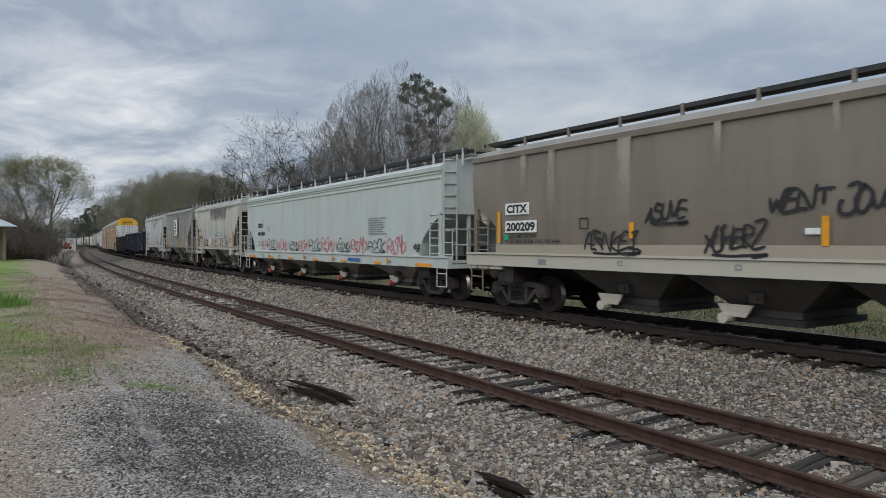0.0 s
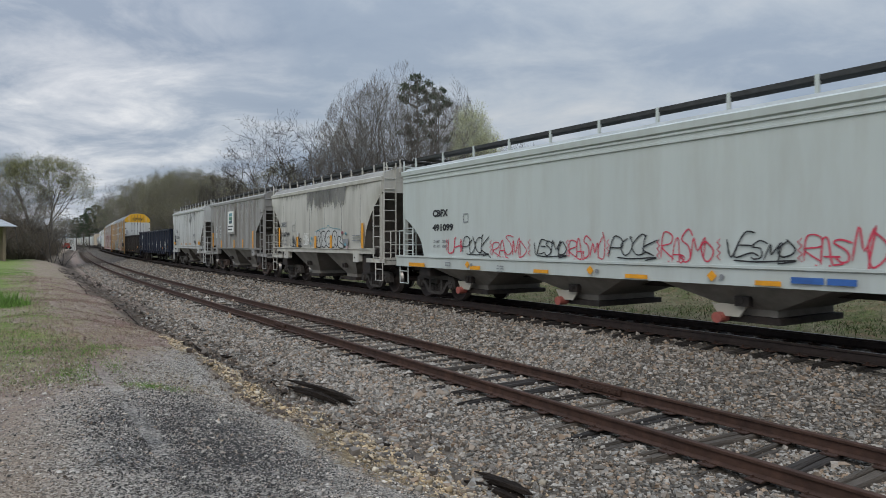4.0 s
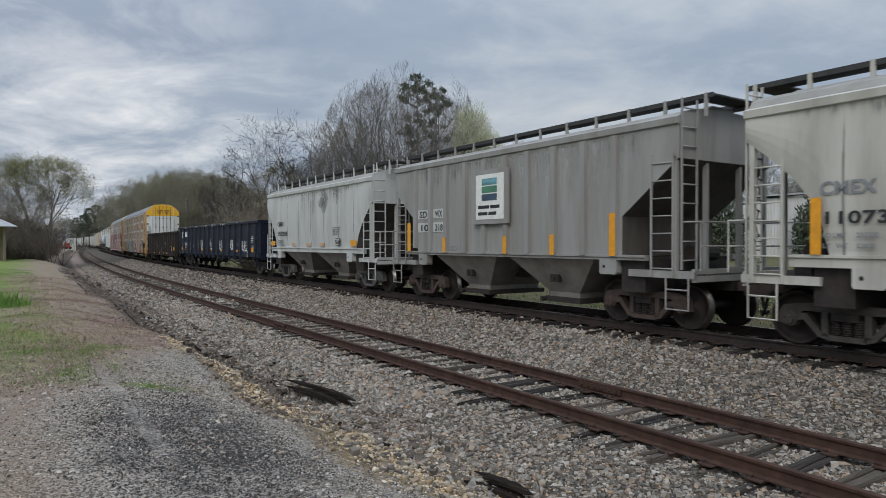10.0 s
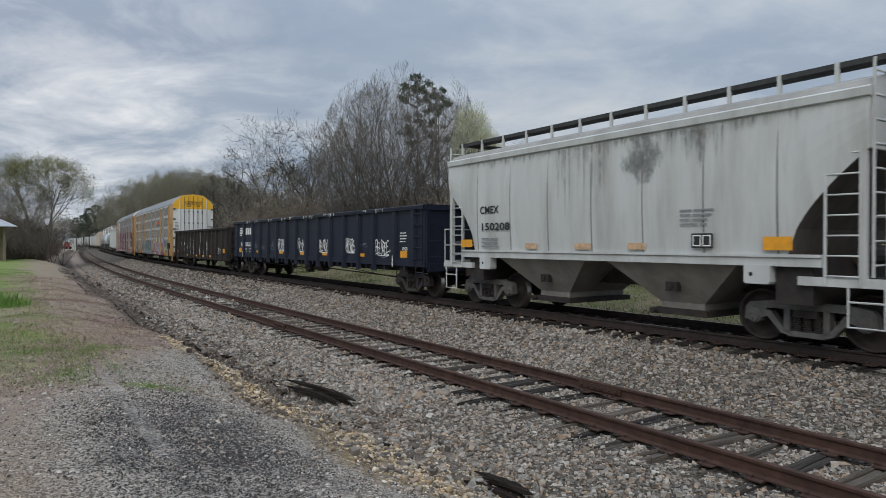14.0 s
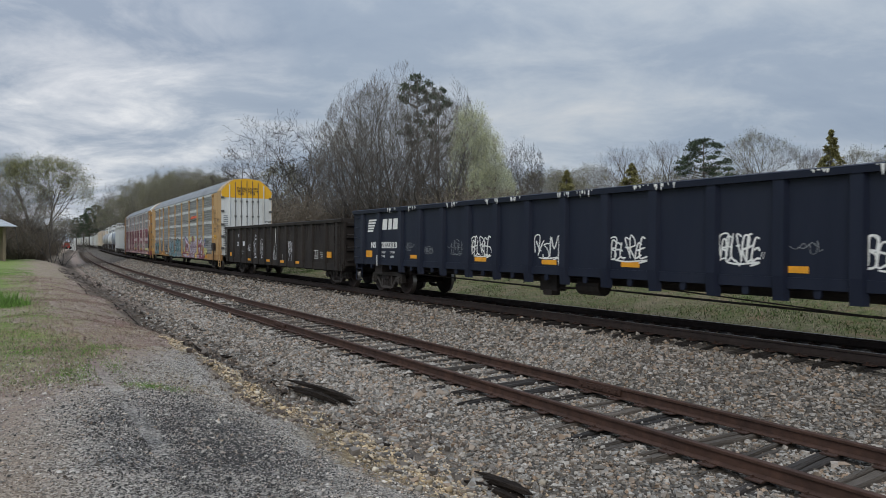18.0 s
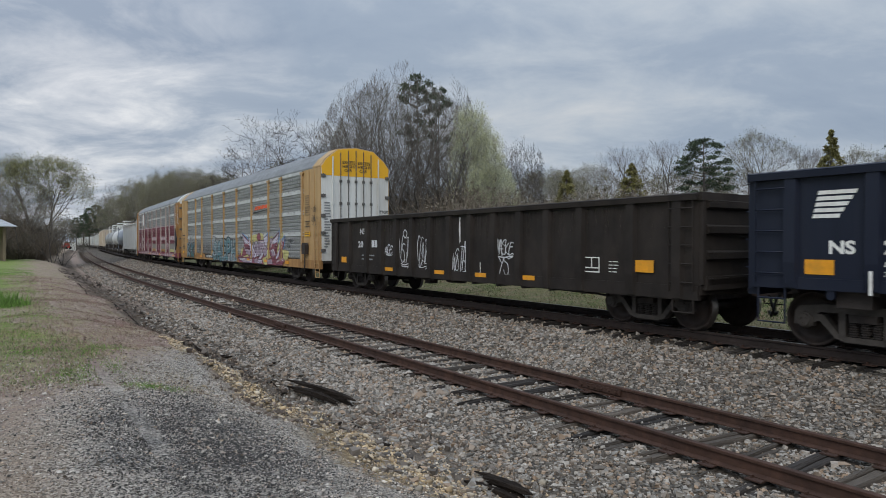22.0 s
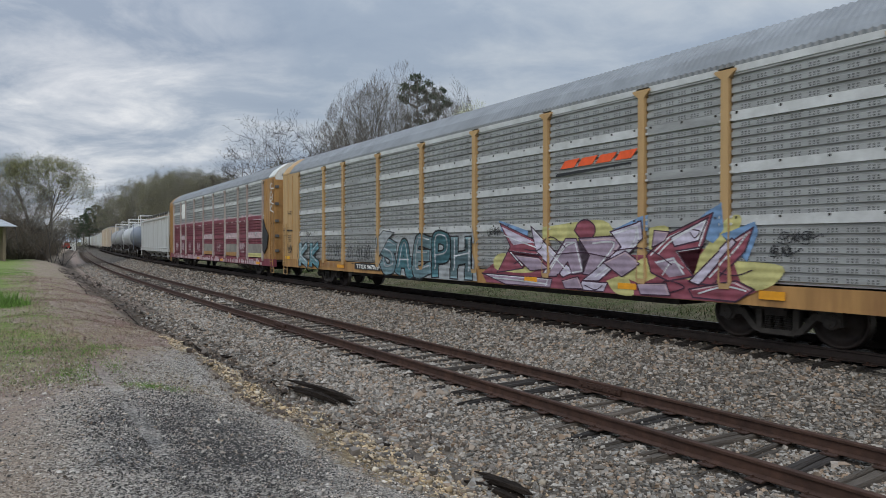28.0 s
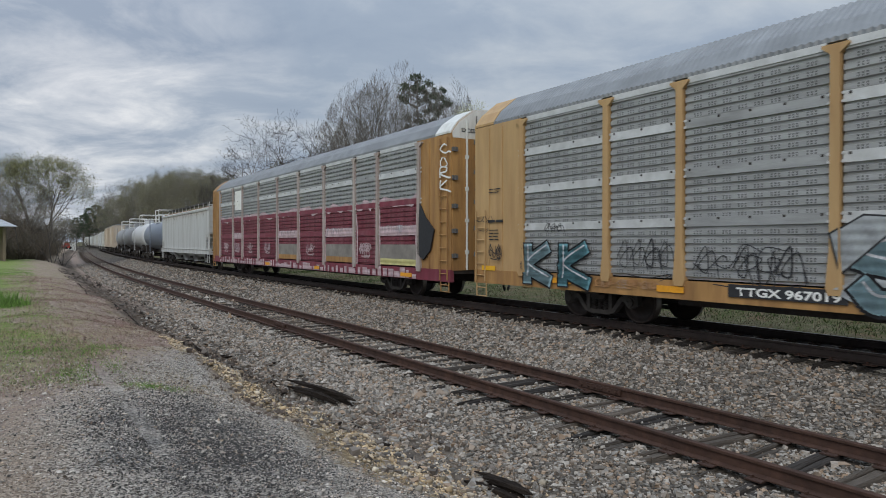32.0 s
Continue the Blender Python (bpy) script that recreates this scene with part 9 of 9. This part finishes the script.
def stand(key, name, px, top, depth, label, group, own_height, wide=1.0, turn=0.0, category="tree"):
    """A tree at a bearing and distance, whose top reaches the given level."""
    x, y = spot(px, depth)
    z = GZ(x, y)
    hgt = EYE[2] + (430.5 - top) / F_LEN * depth - z
    return plant(key, name, x, y, hgt / own_height, label, group, turn, wide, category, z)


rt = random.Random(9)
LB, LO = "bare grey deciduous tree with dense fine twigs", "trees behind the railway"
# the big bare clump with a pine in it, the blossoming tree beside it, the lone bare tree
for px, top, d, key, w in ((712, 122, 52, "great", 0.84), (650, 150, 54, "great", 0.70), (770, 136, 53, "great", 0.70), (738, 142, 57, "round", 0.8), (612, 235, 53, "round", 0.8), (668, 150, 58, "tall", 1.0), (815, 190, 57, "tall", 0.9)):
    stand(key, "bare_tree", px, top, d, LB, LO, 10, w, rt.uniform(0, 360))
stand("pine_top", "pine_tree", 738, 134, 57, "dark pine standing among bare trees", LO, 14, 0.6)
stand("pine_top", "pine_tree", 776, 156, 58, "dark pine standing among bare trees", LO, 14, 0.5, 80)
for px, top, d, w in ((834, 190, 51, 0.46), (862, 232, 51, 0.50), (882, 296, 51, 0.7)):
    stand("blossom", "blossoming_tree", px, top, d, "pear-like tree in pale cream spring blossom", LO, 10, w, rt.uniform(0, 360))
stand("broad", "bare_tree", 496, 202, 62, "lone bare tree with spreading dark branches", LO, 10, 1.0, 40)
stand("broad", "bare_tree", 428, 285, 70, "lone bare tree with spreading dark branches", LO, 10, 0.9, 140)
stand("round", "bare_tree", 565, 268, 66, LB, LO, 10, 0.8, 140)
stand("olive", "spring_tree", 497, 290, 85, "olive-brown tree in first leaf", LO, 10, 0.8, 20)
stand("round", "bare_tree", 905, 262, 60, LB, LO, 10, 0.75, 75)
stand("broad", "bare_tree", 915, 245, 62, LB, LO, 10, 0.6, 15)
for k in range(15):
    px = 470 + k * 30
    x, y = spot(px, rt.uniform(55, 66))
    plant("thicket", "thicket_bush", x, y, rt.uniform(1.7, 2.5), "tangled brown brush at the foot of the trees", "thicket beside the railway", rt.uniform(0, 360), 0.9, "bush")
# the right-hand row
for px, top, d, key in ((985, 300, 85, "budding"), (1040, 292, 88, "budding"), (1096, 258, 92, "round"), (1168, 248, 90, "round"), (1336, 238, 92, "budding"),
                        (1412, 258, 95, "round"), (1444, 266, 95, "tall"), (1524, 266, 92, "budding"), (1556, 278, 88, "tall"), (1600, 262, 92, "round"), (1660, 255, 95, "budding"),
                        (960, 300, 90, "far_olive"), (1010, 312, 84, "far_olive"), (1265, 290, 97, "far_olive"), (1500, 290, 97, "far_olive")):
    stand(key, "bare_tree" if key in ("round", "tall") else "spring_tree", px, top, d, LB if key in ("round", "tall") else "tree in thin pale spring leaf", LO, 10, rt.uniform(0.75, 1.0), rt.uniform(0, 360))
for k in range(21):
    stand(rt.choice(("far_olive", "far_grey", "far_grey")), "wood_tree", 930 + k * 33 + rt.uniform(-8, 8), rt.uniform(292, 322), rt.uniform(98, 112), "brown and olive tree of the wood behind", "wood behind the railway", 10, rt.uniform(0.9, 1.2), rt.uniform(0, 360))
stand("pine", "pine_tree", 1245, 246, 80, "broad dark green pine tree", LO, 14, 1.15, 30)
stand("young_pine", "young_pine", 1470, 229, 58, "slim yellow-green young pine tree", LO, 10, 1.15)
stand("cedar", "cedar_tree", 1118, 288, 62, "yellow-green conical cedar tree", LO, 9, 1.35)
stand("cedar", "cedar_tree", 1003, 300, 66, "yellow-green conical cedar tree", LO, 9, 1.2, 70)
stand("pine", "pine_tree", 1590, 250, 85, "broad dark green pine tree", LO, 14, 0.8, 130)
# thicket along the far side of the line
for k in range(34):
    s = 26 + k * 7.0 + rt.uniform(-2, 2)
    u = -rt.uniform(13, 19) - k * 0.1
    x, y, _ = on_line(s, u)
    plant(rt.choice(("thicket", "thicket", "leafy_bush")), "thicket_bush", float(x), float(y), rt.uniform(1.0, 1.9), "brown leafless thicket beside the railway", "thicket beside the railway", rt.uniform(0, 360), 1.1, "bush")
for k in range(34):
    px = 900 + k * 23
    x, y = spot(px, rt.uniform(66, 80))
    plant(rt.choice(("thicket", "leafy_bush")), "thicket_bush", x, y, rt.uniform(1.3, 2.0), "brown and olive thicket in front of the wood", "thicket beside the railway", rt.uniform(0, 360), 1.3, "bush")
# the wood that follows the line into the distance
for k in range(60):
    px = 186 + k * 5.6 + rt.uniform(-4, 4)
    top = float(np.interp(px, (185, 205, 235, 300, 345, 400, 440, 520), (352, 338, 322, 308, 300, 315, 335, 345))) + rt.uniform(-6, 22)
    d = float(np.interp(px, (186, 215, 260, 330, 440, 540), (235, 190, 150, 125, 105, 95))) + rt.uniform(0, 28)
    key = rt.choice(("far_olive", "far_grey", "far_olive", "far_grey", "pine" if px < 230 else "far_olive"))
    stand(key, "wood_tree", px, top, d, "brown and olive tree of the trackside wood", "trackside wood", 14 if key == "pine" else 10, rt.uniform(0.75, 1.0), rt.uniform(0, 360))
# the camera's side of the line: a budding tree over brown brush beside the shed, pines in the distance
LL = "trees beside the shed"
stand("umbrella", "spring_tree", 74, 279, 74, "umbrella-crowned tree in thin yellow-green spring leaf", LL, 10, 0.95, 10)
stand("olive", "spring_tree", 20, 300, 80, "round tree in thin olive spring leaf", LL, 10, 0.9, 200)
for px, top, d, key in ((-25, 330, 70, "round"), (30, 338, 66, "far_grey"), (62, 345, 68, "far_grey"), (5, 330, 70, "far_grey"), (92, 362, 66, "far_grey"), (112, 385, 70, "far_grey"), (-60, 310, 80, "budding"), (-110, 300, 85, "olive")):
    stand(key, "bare_tree", px, top, d, LB, LL, 10, rt.uniform(0.8, 1.1), rt.uniform(0, 360))
for k in range(34):
    px = -90 + k * 4.9
    x, y = spot(px, rt.uniform(66, 92))
    plant("thicket", "thicket_bush", x, y, rt.uniform(1.2, 2.2) * min(1, (118 - px) / 90), "brown leafless brush beside the shed", "brush beside the shed", rt.uniform(0, 360), 1.0, "bush")
for px, top, d in ((158, 368, 240), (170, 363, 250), (182, 372, 245), (148, 380, 235), (135, 385, 225), (192, 380, 262)):
    stand("pine", "pine_tree", px, top, d, "dark pine in the distance", "distant pines", 14, 0.85, rt.uniform(0, 360))
for k in range(16):
    px = 100 + k * 8.5
    stand(rt.choice(("far_olive", "far_grey")), "wood_tree", px, rt.uniform(385, 405), rt.uniform(420, 520), "hazy tree at the end of the line", "distant wood", 10, 1.6, rt.uniform(0, 360))
# ---- buildings ----
M_TINROOF = material("pale_sheet_metal_roof", (0.45, 0.47, 0.48), 0.45, 0.4, 0.15, 2, (0.3, 0.25, 0.2), 0.4, 1.5)
M_POSTWOOD = material("weathered_post_wood", (0.24, 0.19, 0.13), 0.85, 0, 0.3, 3, (0.1, 0.08, 0.06), 0.5, 2, (3, 3, 0.4), 0.4)
M_WALLWHITE = material("white_corrugated_wall_sheet", (0.62, 0.63, 0.62), 0.5, 0.1, 0.08, 1, (0.45, 0.42, 0.38), 0.4, 1.2, STREAK)
M_BARNRED = material("red_machine_paint", (0.45, 0.05, 0.035), 0.5, 0, 0.2, 2)


def pole_shed(x, y):
    """An open pole shed with a shallow sheet-metal roof."""
    z = GZ(x, y)
    root = tagged(empty("pole_shed", pose(x, y, z, 0, 0, -40)), "open pole shed with wooden posts and a pale metal roof", "shed")
    hgt = 2.95
    for i in range(3):
        for j in range(3):
            bm = bmesh.new()
            box(bm, -i * 2.6 - 0.09, -i * 2.6 + 0.09, j * 2.4 - 0.09, j * 2.4 + 0.09, -0.3, hgt + 0.02 * j)
            part("post", bm, M_POSTWOOD, root)
    for j in range(3):
        bm = bmesh.new()
        box(bm, -5.6, 0.3, j * 2.4 - 0.04, j * 2.4 + 0.04, hgt - 0.02, hgt + 0.2)
        part("beam", bm, M_POSTWOOD, root)
    bm = bmesh.new()
    n = 60
    rows = []
    for k in range(n + 1):
        yy = -0.6 + 6.2 * k / n
        d = 0.02 if k % 2 else 0.0
        rows.append([(-6.0, yy, hgt + 1.3 + d), (0.75, yy, hgt + 0.2 + d), (0.75, yy, hgt + 0.12 + d), (-6.0, yy, hgt + 1.22 + d)])
    loft(bm, rows)
    part("roof", bm, M_TINROOF, root)
    for k in range(18):
        bm = bmesh.new()
        box(bm, -5.3 + k * 0.29, -5.3 + k * 0.29 + 0.27, 4.83, 4.86, -0.1, hgt)
        part("wall_board", bm, M_POSTWOOD, root)


xs_, ys_ = spot(-112, 54)
pole_shed(xs_, ys_)


def white_building(x0, x1, y, top):
    z = GZ((x0 + x1) / 2, y)
    root = tagged(empty("metal_building", pose(x0, y, z)), "white corrugated metal building behind the railway", "building")
    w = x1 - x0
    bm = bmesh.new()
    n = int(w / 0.09)
    front = [(w * k / n, -0.02 if k % 2 else 0.0) for k in range(n + 1)]
    ring = lambda zz: [(a, b, zz) for a, b in front] + [(w, 6.0, zz), (0, 6.0, zz)]
    loft(bm, [ring(-0.3), ring(top - z)])
    part("wall", bm, M_WALLWHITE, root)
    bm = bmesh.new()
    slab_xz(bm, ((-0.25, top - z - 0.02), (w + 0.25, top - z + 0.28), (w + 0.25, top - z + 0.36), (-0.25, top - z + 0.06)), -0.3, 6.3)
    part("roof", bm, M_TINROOF, root)
    bm = bmesh.new()
    box(bm, w * 0.62, w * 0.62 + 0.1, -0.09, -0.03, -0.2, top - z - 0.05)
    part("downpipe", bm, M_STEEL, root)


white_building(spot(1310, 38)[0], spot(1436, 38)[0], 38.0, 4.3)
for px, d, k in ((1275, 36, 1.15), (1452, 36, 1.2), (1255, 39, 0.9)):
    xx, yy = spot(px, d)
    plant("holly", "evergreen_shrub", xx, yy, k, "dark evergreen shrub beside the metal building", "shrubs", 20 * d, 0.8, "shrub")


def trackside_hut(x, y):
    z = GZ(x, y)
    root = tagged(empty("trackside_hut", pose(x, y, z, 0, 0, 20)), "small white hut beside the distant track", "hut")
    bm = bmesh.new(); box(bm, -2.0, 2.0, -1.5, 1.5, -0.2, 2.6); part("wall", bm, M_WALLWHITE, root)
    bm = bmesh.new(); slab_xz(bm, ((-2.3, 2.55), (0, 3.3), (2.3, 2.55), (2.3, 2.62), (0, 3.38), (-2.3, 2.62)), -1.8, 1.8); part("roof", bm, M_TINROOF, root)


def red_machine(x, y):
    z = GZ(x, y)
    root = tagged(empty("track_machine", pose(x, y, z, 0, 0, -20)), "small red machine parked near the distant hut", "machine")
    bm = bmesh.new(); box(bm, -1.3, 0.5, -0.8, 0.8, 0.5, 1.3); box(bm, -0.3, 0.5, -0.7, 0.7, 1.3, 2.2); part("body", bm, M_BARNRED, root)
    for a in (-0.9, 0.6):
        for b in (-0.85, 0.85):
            bm = bmesh.new(); lathe_y(bm, ((0.2, b - 0.15), (0.5, b - 0.12), (0.5, b + 0.12), (0.2, b + 0.15)), 14, a, 0.5); part("wheel", bm, M_BLACK, root)


trackside_hut(*spot(124, 236))
red_machine(*spot(118, 215))
# ---- movement ----
def car_pose(s0, s1, centres, t):
    """The car rides on its two truck centres."""
    s = (s0 + s1) / 2 - travelled(t)
    xa, ya, _ = on_line(s + centres)
    xb, yb, _ = on_line(s - centres)
    return pose(float(xa + xb) / 2, float(ya + yb) / 2, 0, 0, 0, math.degrees(math.atan2(yb - ya, xb - xa)))


def motions():
    times = [k * 1.0 for k in range(33)]
    for car, s0, s1, centres in TRAIN:
        walk(car, [(t, car_pose(s0, s1, centres, t)) for t in times])
    turns = [k * 4 / 30 for k in range(241)]
    for wheel, x in ROLLING:
        walk(wheel, [(t, pose(x, 0, WHEEL_R, 0, math.degrees(travelled(t) / WHEEL_R), 0)) for t in turns])


motions()
